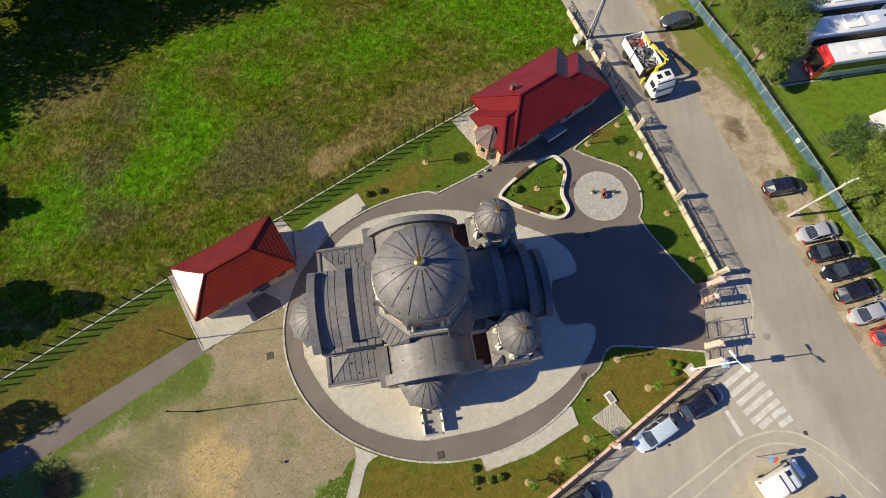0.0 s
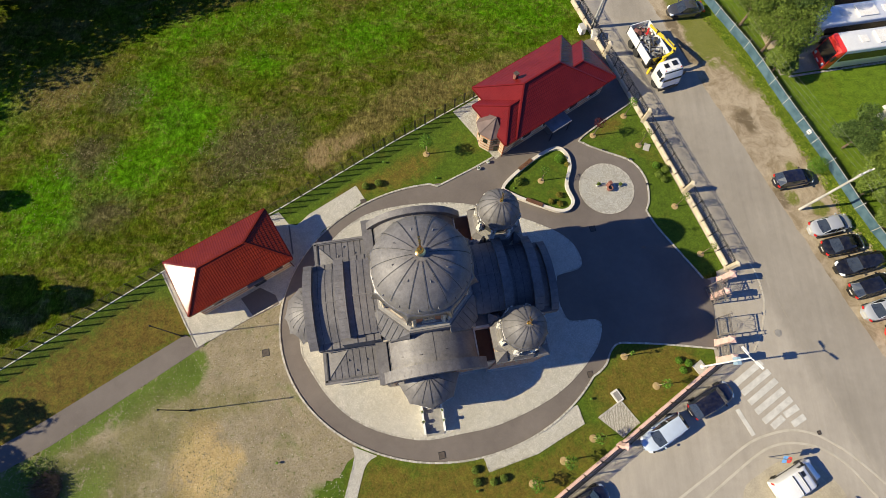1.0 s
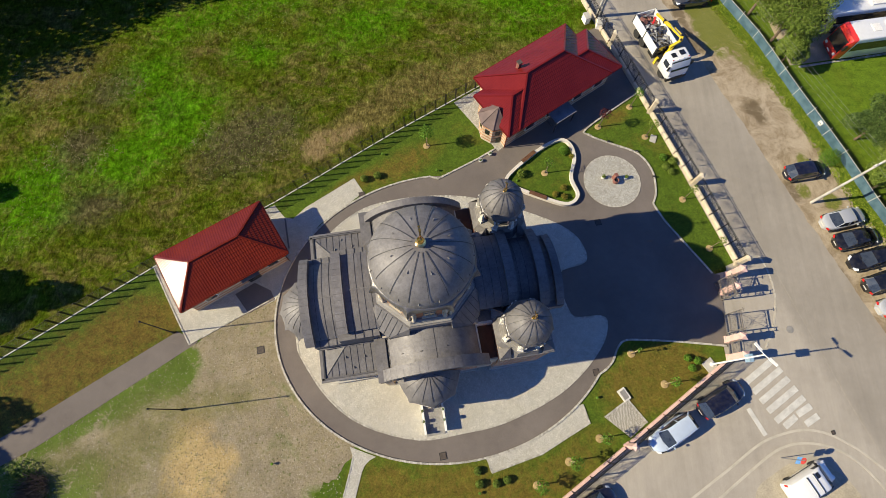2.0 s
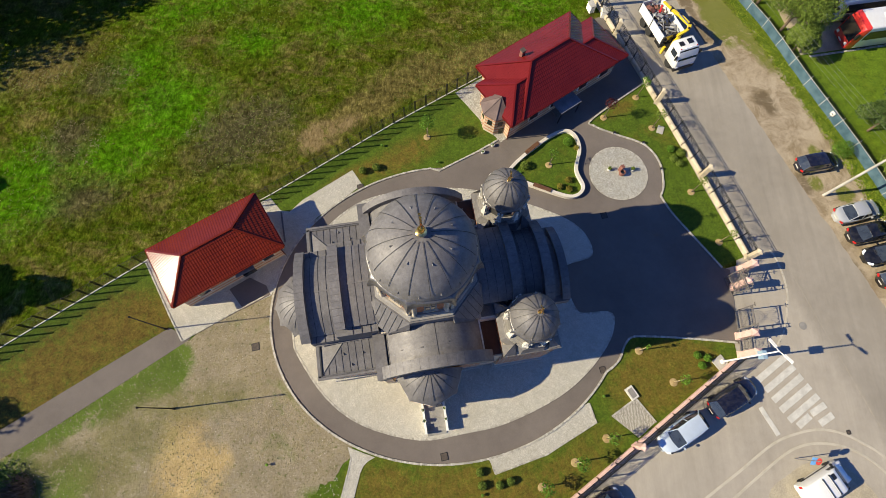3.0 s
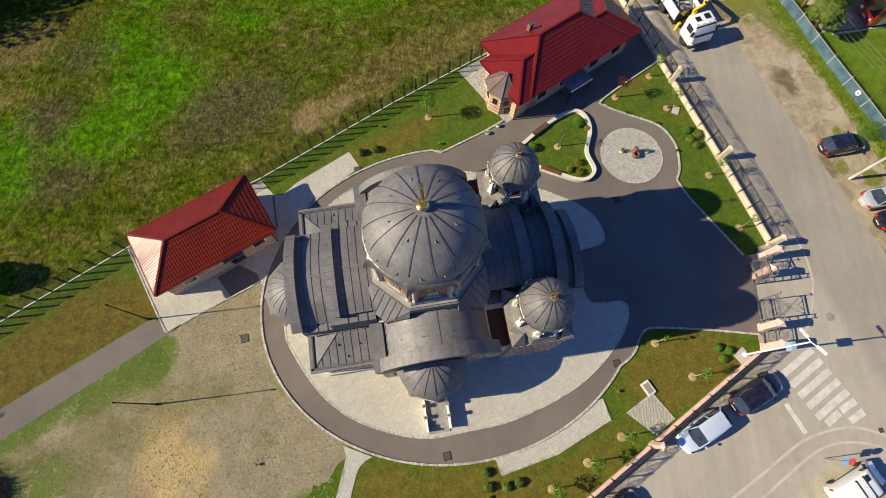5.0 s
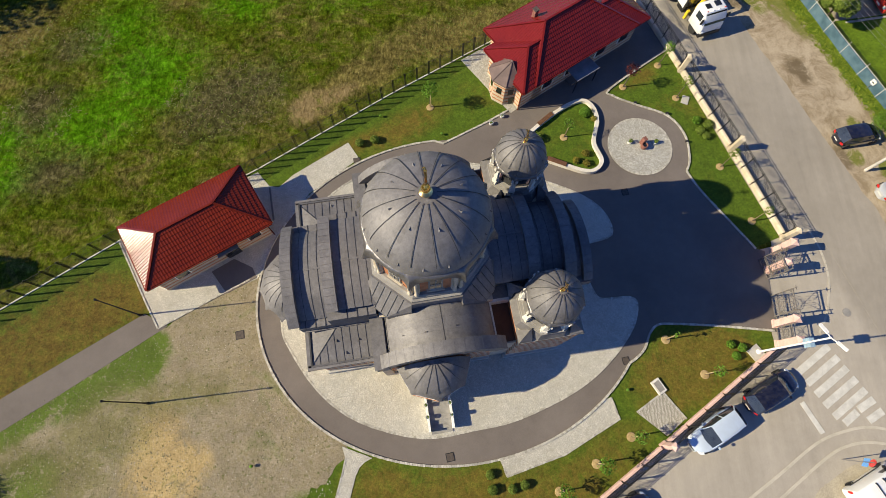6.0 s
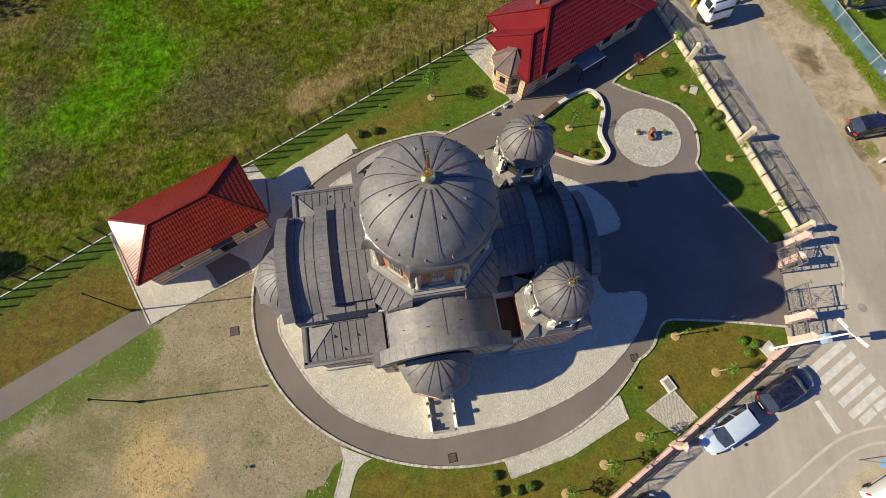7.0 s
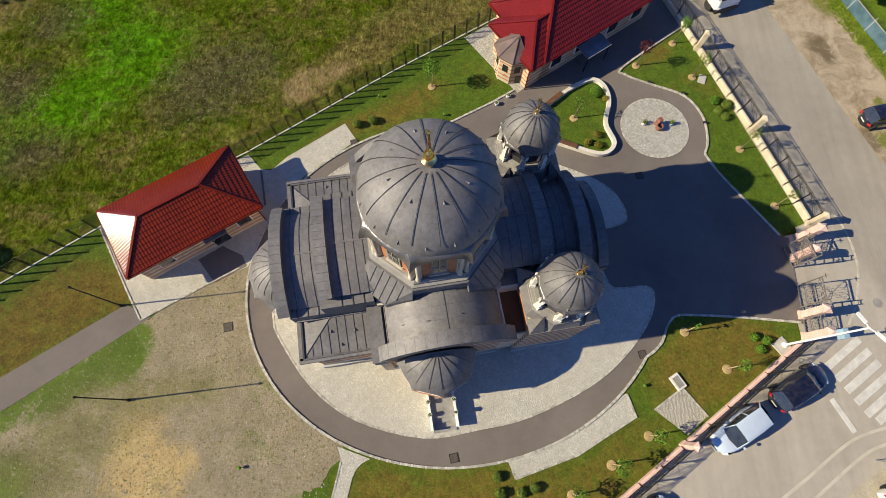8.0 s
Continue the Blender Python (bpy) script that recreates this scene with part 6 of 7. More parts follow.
# ---- lamps and poles ----
lamp = thing("street_lamp", "tall white street lamp with two heads", "street lamp", pose(23.92, 4.01, 0))
part("pole", tube(B(), (0, 0, 0.0), (0, 0, 7.2), 0.085, 0.055, 12), "white", lamp)
part("base_flange", spin(B(), [(0.2, 0.1), (0.2, 0.2), (0.12, 0.24)], 12), "white", lamp)
part("panel_bracket", box(B(), -0.06, 0.45, -0.05, 0.05, 4.9, 5.0), "white", lamp)
part("signal_panel", box(B(), 0.1, 0.42, -0.3, 0.3, 4.65, 5.25), "dark_panel", lamp, "pale blue panel on the pole")
for s in (1, -1):
    d = Vector((0.62, -0.78, 0)) * s
    arm = part("arm", tube(B(), (0, 0, 7.15), d * 0.45 + Vector((0, 0, 7.3)), 0.04, 0.035), "white", lamp)
    bm = B()
    c, e = d * 0.35 + Vector((0, 0, 7.3)), d * 1.05 + Vector((0, 0, 7.38))
    beam(bm, c, e, 0.19, 0.09)
    part("lamp_head", bm, "white", lamp, "flat white lamp head")


def post_lamp(x, y, h):
    ob = thing("path_lamp", "slim black lamp post beside the path", "street lamp", pose(x, y, 0), "path lamps")
    part("post", tube(B(), (0, 0, -0.05), (0, 0, h), 0.055, 0.035, 10), "iron", ob)
    part("foot", spin(B(), [(0.10, 0.0), (0.10, 0.2), (0.06, 0.3)], 12), "iron", ob)
    part("lantern", spin(B(), [(0.04, h), (0.07, h + 0.05), (0.08, h + 0.2), (0.04, h + 0.26), (0.01, h + 0.3)], 10), "iron", ob)
    return ob


post_lamp(-22.4, 6.6, 5.1)
post_lamp(-20.6, 0.3, 5.1)


def utility_pole(x, y, h, turn, label="pale concrete utility pole with a crossarm"):
    ob = thing("utility_pole", label, "pole", pose(x, y, 0, 0, 0, turn), "utility poles")
    part("shaft", tube(B(), (0, 0, -0.1), (0, 0, h), 0.14, 0.085, 12), "concrete", ob)
    part("crossarm", box(B(), -0.06, 0.06, -0.8, 0.8, h - 0.5, h - 0.38), "concrete", ob)
    for y0 in (-0.7, -0.25, 0.25, 0.7):
        part("insulator", spin(B(), [(0.04, h - 0.38), (0.06, h - 0.3), (0.05, h - 0.2), (0.02, h - 0.16)], 8, (0, y0)), "white", ob)
    return ob


POLES = [(36.4, 19.35, 8.3), (22.2, 54.0, 8.3), (50.5, -15.5, 8.3)]
for x, y, h in POLES:
    utility_pole(x, y, h, 112)
for i, k in enumerate((-0.7, -0.25, 0.25, 0.7)):
    wire = thing("overhead_wire", "thin dark overhead wire between poles", "wire", group="overhead wires")
    t = Vector((math.cos(radians(202)), math.sin(radians(202)))) * k
    bm = B()
    for a, b in ((POLES[1], POLES[0]), (POLES[0], POLES[2])):
        q = []
        for s in range(13):
            f = s / 12
            q.append(Vector((a[0] + (b[0] - a[0]) * f + t.x, a[1] + (b[1] - a[1]) * f + t.y, 8.15 - 4 * 0.7 * f * (1 - f))))
        for p0, p1 in zip(q, q[1:]):
            tube(bm, p0, p1, 0.006, 0.006, 4)
    part("strand", bm, "wire", wire)
mast = thing("signal_mast", "grey twin-leg pole beside the road", "pole", pose(17.9, 41.6, 0))
for d in (-0.28, 0.28):
    part("leg", tube(B(), (d, d * 0.4, 0), (d * 0.25, d * 0.1, 8.0), 0.12, 0.09, 10), "concrete", mast)
for z in (1.5, 3.5, 5.5, 7.2):
    part("brace", box(B(), -0.22, 0.22, -0.05, 0.05, z, z + 0.12), "concrete", mast)
for i, (x, y, t) in enumerate(((16.4, 40.9, 20), (17.75, 40.2, -10))):
    blk = thing("concrete_block", "weathered white concrete block by the fence", "block", pose(x, y, 0, 0, 0, t), "concrete blocks")
    part("body", box(B(), -0.27, 0.27, -0.42, 0.42, 0, 0.8), "white", blk)
    part("cap", box(B(), -0.3, 0.3, -0.46, 0.46, 0.8, 0.88), "concrete", blk)


def spot(x, y, k):
    ob = thing("garden_spot", "small green garden spotlight in the lawn", "lamp", pose(x, y, 0.02), "garden spots")
    part("stake", tube(B(), (0, 0, 0), (0, 0, 0.18), 0.02), "iron", ob)
    part("head", spin(B(), [(0.05, 0.14), (0.11, 0.2), (0.11, 0.3), (0.04, 0.33)], 10), M["leaf_bright"], ob)


for i, p in enumerate(((-5.15, 24.05), (0.15, 22.35), (13.65, 1.25), (3.65, -5.95), (-12.8, -3.8), (7.9, 21.3))):
    spot(*p, i)
for x, y in ((17.3, 25.75), (20.0, 24.7), (21.35, 21.9)):
    ob = thing("kerb_light", "small dark bollard light on the kerb", "lamp", pose(x, y, 0.1), "kerb lights")
    part("body", box(B(), -0.12, 0.12, -0.09, 0.09, 0, 0.18), "iron", ob)
    part("lens", box(B(), -0.08, 0.08, -0.1, -0.08, 0.05, 0.13), "lamp_clear", ob)

# plaza fountain
well = thing("fountain", "small red stone fountain on the round plaza", "fountain", pose(17.45, 21.6, 0.07, 0, 0, 25))
well.scale = (0.72, 0.72, 0.72)
part("basin", spin(B(), [(0.34, 0), (0.40, 0.25), (0.40, 0.6), (0.30, 0.62), (0.27, 0.4)], 18, (-0.1, -0.35)), "rock", well, flat=False)
part("water", spin(B(), [(0.27, 0.4), (0.27, 0.46), (0.02, 0.47)], 18, (-0.1, -0.35)), "glass", well)
part("column", box(B(), -0.22, 0.22, -0.08, 0.42, 0, 1.15), "rock", well)
part("tap", tube(B(), (0, -0.08, 0.9), (0, -0.3, 0.85), 0.03), "rim", well)
for x, y, k in ((16.3, 21.75, 1), (18.5, 21.75, 2)):
    ob = planter(x, y, 30 + k)
    ob.scale = (0.6, 0.6, 0.6)
    part("foliage", leaf_cloud(B(), (0.1, 0.05, 0.6), (0.32, 0.28, 0.25), 160, 0.09, 70 + k), "leaf", ob)

# things beside the lodge bay
def ring_tube(bm, c, ax, r, w):
    """A thin upright ring, its plane along ax."""
    q = [c + ax * (r * math.cos(i * math.pi / 10)) + Vector((0, 0, r * math.sin(i * math.pi / 10))) for i in range(20)]
    for a, b in zip(q, [*q[1:], q[0]]):
        tube(bm, a, b, w, w, 5)
    return bm


bike = thing("bicycle", "dark bicycle leaning beside the bay wall", "bicycle", pose(5.0, 26.1, 0.06, 14, 0, -39))
ax = Vector((1, 0, 0))
for x in (-0.5, 0.5):
    tyre = part("wheel", ring_tube(B(), Vector((x, 0, 0.33)), ax, 0.31, 0.022), "tyre", bike)
    bm = B()
    for i in range(6):
        a = i * math.pi / 6
        d = Vector((math.cos(a), 0, math.sin(a))) * 0.3
        tube(bm, Vector((x, 0, 0.33)) - d, Vector((x, 0, 0.33)) + d, 0.004, 0.004, 4)
    part("spokes", bm, "rim", tyre)
bm = B()
for p, q in (((-0.5, 0, 0.33), (-0.08, 0, 0.3)), ((-0.5, 0, 0.33), (-0.2, 0, 0.75)), ((-0.08, 0, 0.3), (-0.22, 0, 0.85)), ((-0.08, 0, 0.3), (0.33, 0, 0.72)), ((-0.19, 0, 0.74), (0.3, 0, 0.82)), ((0.5, 0, 0.33), (0.3, 0, 0.95))):
    tube(bm, p, q, 0.018, 0.018, 6)
part("bike_frame", bm, "iron", bike)
part("handlebar", tube(tube(B(), (0.3, -0.28, 0.98), (0.3, 0.28, 0.98), 0.014), (0.3, 0, 0.93), (0.3, 0, 0.99), 0.016), "iron", bike)
part("saddle", loft(B(), [[(-0.36, -0.07, 0.86), (-0.36, 0.07, 0.86), (-0.36, 0.06, 0.92), (-0.36, -0.06, 0.92)], [(-0.08, -0.02, 0.87), (-0.08, 0.02, 0.87), (-0.08, 0.02, 0.91), (-0.08, -0.02, 0.91)]]), "tyre", bike)
part("pedal_crank", tube(B(), (-0.14, 0.08, 0.16), (-0.02, -0.08, 0.44), 0.012), "rim", bike)
tub = thing("waste_bin", "dark olive plastic bin by the house corner", "bin", pose(6.15, 25.75, 0.06))
part("body", loft(B(), [[(sx * (0.17 + 0.05 * k), sy * (0.17 + 0.05 * k), 0.75 * k) for sx, sy in ((-1, -1), (1, -1), (1, 1), (-1, 1))] for k in (0, 1)]), "bin_green", tub)
part("lid", loft(B(), [[(sx * a, sy * a, z) for sx, sy in ((-1, -1), (1, -1), (1, 1), (-1, 1))] for a, z in ((0.24, 0.75), (0.24, 0.80), (0.15, 0.86))]), "bin_green", tub)

# blue-sided fence along the depot
blue = thing("depot_fence", "blue shade mesh stretched on a wire fence", "fence")
BF = [(22, 66), (31.9, 44.1), (34.9, 38.3), (37.0, 32.4), (39.0, 27.5), (40.6, 23.4), (42.3, 18.3), (45.2, 12.4), (52, -2), (62, -22)]
stops = walk_along(BF, 2.6)
for (x, y, a), (x2, y2, _) in zip(stops, stops[1:]):
    p, q = Vector((x, y, 0)), Vector((x2, y2, 0))
    d = (q - p).normalized()
    part("post", tube(B(), p, p + Vector((0, 0, 1.5)), 0.035, 0.035, 8), "concrete", blue)
    bm = B()
    s = Vector((-d.y, d.x, 0)) * 0.012
    m = (p + q) / 2 + s * 3
    loft(bm, [[c + s + Vector((0, 0, 0.1)), c - s + Vector((0, 0, 0.1)), c - s + Vector((0, 0, 1.15 - g)), c + s + Vector((0, 0, 1.15 - g))] for c, g in ((p, 0), (m, 0.04), (q, 0))])
    part("mesh_sheet", bm, "blue_mesh", blue)
    part("top_rail", beam(B(), p + Vector((0, 0, 1.2)), q + Vector((0, 0, 1.2)), 0.035, 0.035), "concrete", blue)
    bm = B()
    for z in (1.34, 1.48):
        beam(bm, p + Vector((0, 0, z)), q + Vector((0, 0, z)), 0.015, 0.015)
    part("fence_wire", bm, "iron", blue)
plate = thing("fence_sign", "small white notice plate on the blue fence", "sign", pose(38.75, 27.7, 0, 0, 0, 22))
part("plate", box(B(), -0.06, -0.03, -0.22, 0.22, 0.7, 1.15), "white", plate)
part("print_bar", box(B(), -0.065, -0.058, -0.14, 0.12, 0.85, 0.95), "iron", plate)
part("post", box(B(), -0.03, 0.02, -0.03, 0.03, 0.0, 1.2), "rim", plate)
structure("verge_grass", prism(B(), ragged([(9.8, 90), (30.6, 44.5), (33.8, 37.9), (35.95, 32.05), (37.95, 27.1), (39.55, 23.05), (41.25, 18.05), (44.15, 12.0), (50.9, -2.4), (62, -23), (64, -22), (52.6, -1), (46, 13), (43.2, 18.6), (41.6, 23.6), (39.8, 27.9), (37.8, 32.9), (35.6, 38.8), (32.6, 44.8), (12, 92)], 0.34, 0.18, 3), -0.05, 0.034), "bank", "overgrown bright green verge below the blue fence", "grass")
structure("depot_lawn", prism(B(), [(12, 92), (32.6, 44.8), (37.8, 32.9), (41.6, 23.6), (46, 13), (60, -15), (110, 20), (90, 90)], -0.05, 0.016), "depot_lawn", "mown green depot lawn", "lawn")
structure("depot_yard", prism(B(), [(38.0, 35.4), (52.0, 37.9), (80, 42), (78, 70), (30, 62), (36, 46)], -0.05, 0.03), "dirt", "bare dirt yard under the buses", "yard")
kerb_line("kerb_depot", [(38.9, 35.2), (52.2, 37.7), (66, 40)], 0.2, 0.1)
shed = thing("shed_roof", "low shed with a flat white roof", "shed", pose(48.6, 29.6, 0, 0, 0, 22))
part("wall", box(B(), -2.2, 4.0, -2.6, 1.0, 0, 2.3), "concrete", shed)
part("roof", box(B(), -2.5, 4.3, -2.9, 1.3, 2.3, 2.5), "white", shed)


# ---- vehicles ----
def ring_section(x, w, z0, z1, rd):
    """A rounded upright section across a vehicle."""
    pts = []
    for cy, cz, a0 in ((w - rd, z1 - rd, 0), (-w + rd, z1 - rd, 90), (-w + rd, z0 + rd * 0.5, 180), (w - rd, z0 + rd * 0.5, 270)):
        for k in range(4):
            a = radians(a0 + 30 * k)
            pts.append((x, cy + rd * math.cos(a), cz + (rd if a0 < 180 else rd * 0.5) * math.sin(a)))
    return pts


def wheel(parent, x, y, r, w=0.2):
    bm = B()
    prof = [(r * 0.62, -w / 2), (r * 0.95, -w / 2), (r, -w * 0.3), (r, w * 0.3), (r * 0.95, w / 2), (r * 0.62, w / 2)]
    loft(bm, [[(x + a * math.cos(2 * math.pi * i / 16), y + b, r + a * math.sin(2 * math.pi * i / 16)) for i in range(16)] for a, b in prof])
    ob = part("wheel", bm, "tyre", parent)
    part("rim", loft(B(), [[(x + a * math.cos(2 * math.pi * i / 12), y + b, r + a * math.sin(2 * math.pi * i / 12)) for i in range(12)] for a, b in ((r * 0.64, -w * 0.42), (r * 0.64, w * 0.42))]), "rim", ob)
    return ob


def car(x, y, turn, paint, length=4.3, width=1.74, height=1.45, estate=False, label="parked car", boot=0.75):
    ob = thing("car", label, "car", pose(x, y, 0.028, 0, 0, turn), "parked cars")
    L, W, H = length / 2, width / 2, height
    belt = H * 0.60
    hood = L - length * 0.245                      # foot of the windscreen
    top_f = hood - length * 0.155
    tail_b = -L + (0.10 if estate else boot)       # foot of the rear window
    top_r = -L + (0.55 if estate else boot + 0.62)

    def plan(f):
        k = 3.4 if f > 0 else 4.6
        return max((1 - abs(f) ** k) ** 0.42, 0.42)

    def crown(px):
        if px > hood:
            q = (px - hood) / (L - hood)
            return belt * (1.0 - 0.11 * q - 0.20 * q ** 4)
        if px < tail_b:
            q = (tail_b - px) / max(tail_b + L, 0.05)
            return belt * (1.05 - 0.02 * q - 0.16 * q ** 4)
        return belt * (1.0 + 0.05 * (hood - px) / (hood - tail_b))

    secs = []
    for i in range(25):
        f = math.sin((i / 24 - 0.5) * math.pi) * 0.992
        secs.append(ring_section(f * L, W * plan(f), 0.2, crown(f * L), 0.13))
    body = part("body", loft(B(), secs), paint, ob, flat=False)
    wb, wt = W * 0.95, W * 0.70
    zf, zr, zt = crown(hood) - 0.02, crown(tail_b) - 0.02, H
    # (along, half width at the foot, foot height, half width at the roof line, roof height)
    ribs = [(hood, wb * 0.86, zf, wb * 0.86, zf), (top_f, wb, belt, wt, zt - 0.05)]
    mid = (top_f * 0.42 + top_r * 0.58)
    ribs += [(mid, wb, belt, wt * 1.03, zt), (top_r, wb * 0.97, belt, wt * 0.98, zt - 0.05), (tail_b, wb * 0.86, zr, wb * 0.86, zr)]

    def pane(name, q, label="dark tinted glass"):
        """A pane of glass with a little thickness."""
        inner = [(p[0] * 0.985, p[1] * 0.96, p[2] - 0.03) for p in q]
        part(name, loft(B(), [inner, q]), "car_glass", ob, label)

    (x0, b0, z0, _, _), (x1, b1, _, t1, h1), (x2, b2, _, t2, h2), (x3, b3, _, t3, h3), (x4, b4, z4, _, _) = ribs
    pane("windscreen", [(x0, b0, z0), (x0 + 0.10, 0, z0 + 0.01), (x0, -b0, z0), (x1, -t1 * 0.97, h1), (x1 + 0.07, 0, h1 + 0.02), (x1, t1 * 0.97, h1)])
    pane("rear_window", [(x4, -b4, z4), (x4 - 0.06, 0, z4 + 0.01), (x4, b4, z4), (x3, t3 * 0.97, h3), (x3 - 0.05, 0, h3 + 0.02), (x3, -t3 * 0.97, h3)])
    for k in (1, -1):
        xm = (x1 + x3) / 2
        pane("side_window", [(x0 - 0.12, k * b0 * 1.04, z0), (x1, k * t1, h1 - 0.02), (xm + 0.03, k * t2, h2 - 0.04), (xm + 0.03, k * b2, belt)][::k])
        pane("side_window", [(xm - 0.04, k * b2, belt), (xm - 0.04, k * t2, h2 - 0.04), (x3, k * t3, h3 - 0.02), (x4 + 0.12, k * b4 * 1.04, z4)][::k])
        part("pillar", loft(B(), [[(px + dx, k * (w + dy), z) for dx, dy in ((-0.03, -0.03), (0.03, -0.03), (0.03, 0.015), (-0.03, 0.015))] for px, w, z in ((x0, b0, z0), (x1, t1, h1))]), paint, ob)
        part("pillar", loft(B(), [[(px + dx, k * (w + dy), z) for dx, dy in ((-0.05, -0.03), (0.05, -0.03), (0.05, 0.015), (-0.05, 0.015))] for px, w, z in ((x4, b4, z4), (x3, t3, h3))]), paint, ob)
        part("pillar", loft(B(), [[(xm + dx, k * (w + dy), z) for dx, dy in ((-0.04, -0.03), (0.04, -0.03), (0.04, 0.012), (-0.04, 0.012))] for w, z in ((b2, belt), (t2, h2 - 0.03))]), paint, ob)
        part("headlight", loft(B(), [[(L - 0.42, k * W * 0.62, belt * 0.74), (L - 0.38, k * W * 0.90, belt * 0.72), (L - 0.38, k * W * 0.90, belt * 0.80), (L - 0.42, k * W * 0.62, belt * 0.87)], [(L - 0.10, k * W * 0.42, belt * 0.60), (L - 0.17, k * W * 0.74, belt * 0.58), (L - 0.17, k * W * 0.74, belt * 0.70), (L - 0.10, k * W * 0.42, belt * 0.72)]]), "lamp_clear", ob, "clear headlight")
        part("tail_light", loft(B(), [[(-L + 0.06, k * W * 0.56, belt * 0.72), (-L + 0.06, k * W * 0.70, belt * 0.72), (-L + 0.06, k * W * 0.70, belt * 0.88), (-L + 0.06, k * W * 0.56, belt * 0.88)], [(-L + 0.17, k * W * 0.76, belt * 0.72), (-L + 0.17, k * W * 0.90, belt * 0.72), (-L + 0.17, k * W * 0.88, belt * 0.90), (-L + 0.17, k * W * 0.76, belt * 0.92)]]), "lamp_red", ob, "red tail light")
        part("mirror", loft(B(), [ring_section(px, 0.09, -0.06, 0.06, 0.04) for px in (-0.05, 0.05)]), paint, ob, at=pose(hood - 0.38, k * W * 1.06, belt + 0.08))
        for wx in (L - length * 0.19, -L + length * 0.19):
            wheel(ob, wx, k * (W - 0.1), 0.31)
    grid = []
    for px, w, h in ((x1 + 0.05, t1, h1), ((x1 * 2 + x2) / 3, (t1 + t2) / 2, h1 + (h2 - h1) * 0.75), (x2, t2, h2), ((x2 + x3) / 2, (t2 + t3) / 2, h2 - (h2 - h3) * 0.3), (x3 - 0.04, t3, h3)):
        up = [(px, w * a * 1.02, h + 0.045 * (1 - a * a) - (0.03 if abs(a) == 1 else 0)) for a in (-1, -0.9, -0.6, 0, 0.6, 0.9, 1)]
        grid.append([*up, *[(p[0], p[1] * 0.98, p[2] - 0.03) for p in up[::-1]]])
    part("roof", loft(B(), grid), paint, ob, flat=False)
    part("bonnet_seam", loft(B(), [[(hood + 0.13, a * W * 0.86 - 0.006, crown(hood + 0.13) + 0.002), (hood + 0.13, a * W * 0.86 + 0.006, crown(hood + 0.13) + 0.002), (hood + 0.15, a * W * 0.86, crown(hood + 0.13) - 0.02)] for a in (-1, 1)]), "iron", ob)
    part("number_plate", box(B(), -L - 0.005, -L + 0.03, -0.24, 0.24, 0.50, 0.60), "concrete", ob)
    part("grille", box(B(), L - 0.07, L - 0.005, -W * 0.34, W * 0.34, 0.36, 0.48), "iron", ob)
    part("wipers", beam(B(), (hood + 0.07, -0.45, zf + 0.03), (hood - 0.03, 0.25, zf + 0.07), 0.02, 0.015), "iron", ob)
    return ob


def at_line(p, q, **kw):
    """A car between two plan points, q its front."""
    d = Vector(q) - Vector(p)
    return car((p[0] + q[0]) / 2, (p[1] + q[1]) / 2, math.degrees(math.atan2(d.y, d.x)), length=kw.pop("length", d.length), **kw)


at_line((34.1, 22.1), (38.1, 22.85), paint="navy_paint", label="dark navy hatchback parked on the dirt verge", estate=True, length=4.1)
at_line((36.4, 16.9), (40.7, 18.0), paint="silver_paint", label="silver saloon parked on the dirt verge", length=4.35)
at_line((37.2, 15.0), (41.3, 15.9), paint="black_paint", label="black saloon parked on the dirt verge", length=4.3)
at_line((42.65, 14.2), (37.9, 12.9), paint="black_paint", label="black estate car parked nose to the road", estate=True, length=4.7)
at_line((38.75, 10.75), (43.05, 12.1), paint="black_paint", label="black hatchback parked on the dirt verge", estate=True, length=4.4)
at_line((39.5, 8.65), (43.8, 10.0), paint="silver_paint", label="silver liftback parked on the dirt verge", length=4.5)
at_line((41.2, 6.7), (45.2, 8.2), paint="red_paint", label="bright red car parked on the dirt verge", estate=True, length=4.1)
at_line((30.4, 44.1), (26.6, 43.5), paint="grey_paint", label="dark grey saloon parked on the dirt verge", length=4.2)
at_line((21.2, -0.45), (17.65, -2.55), paint="blue_silver", label="ice blue hatchback parked beside the railing", estate=True, length=4.3)
at_line((21.85, 0.0), (26.0, 2.3), paint="navy_paint", label="black hatchback parked beside the railing", estate=True, length=4.4)
at_line((10.6, -7.85), (14.1, -5.9), paint="navy_paint", label="dark car parked beside the railing", length=4.2)
at_line((34.3, -7.3), (30.9, -8.9), paint="blue_paint", label="dark blue car at the junction bend", length=4.2)

van = thing("van", "small white delivery van parked on sandy ground", "van", pose(29.75, -5.1, 0.028, 0, 0, 27.5))
VAN = ((-2.02, 0.70, 1.40), (-1.98, 0.80, 1.70), (-1.7, 0.84, 1.78), (0.45, 0.84, 1.79), (0.72, 0.83, 1.70), (1.28, 0.83, 1.12), (1.35, 0.83, 1.04), (1.85, 0.80, 0.92), (2.0, 0.70, 0.72), (2.04, 0.55, 0.6))
part("body", loft(B(), [ring_section(x, w, 0.24, z, 0.14) for x, w, z in VAN]), "white_paint", van, flat=False)
part("windscreen", loft(B(), [[(0.76, -0.68, 1.69), (0.76, 0.68, 1.69), (0.70, 0.68, 1.6), (0.70, -0.68, 1.6)], [(1.30, -0.76, 1.13), (1.30, 0.76, 1.13), (1.24, 0.76, 1.05), (1.24, -0.76, 1.05)]]), "car_glass", van, "dark windscreen")
part("roof_vent", box(B(), 0.12, 0.42, 0.28, 0.68, 1.78, 1.82), "glass", van)
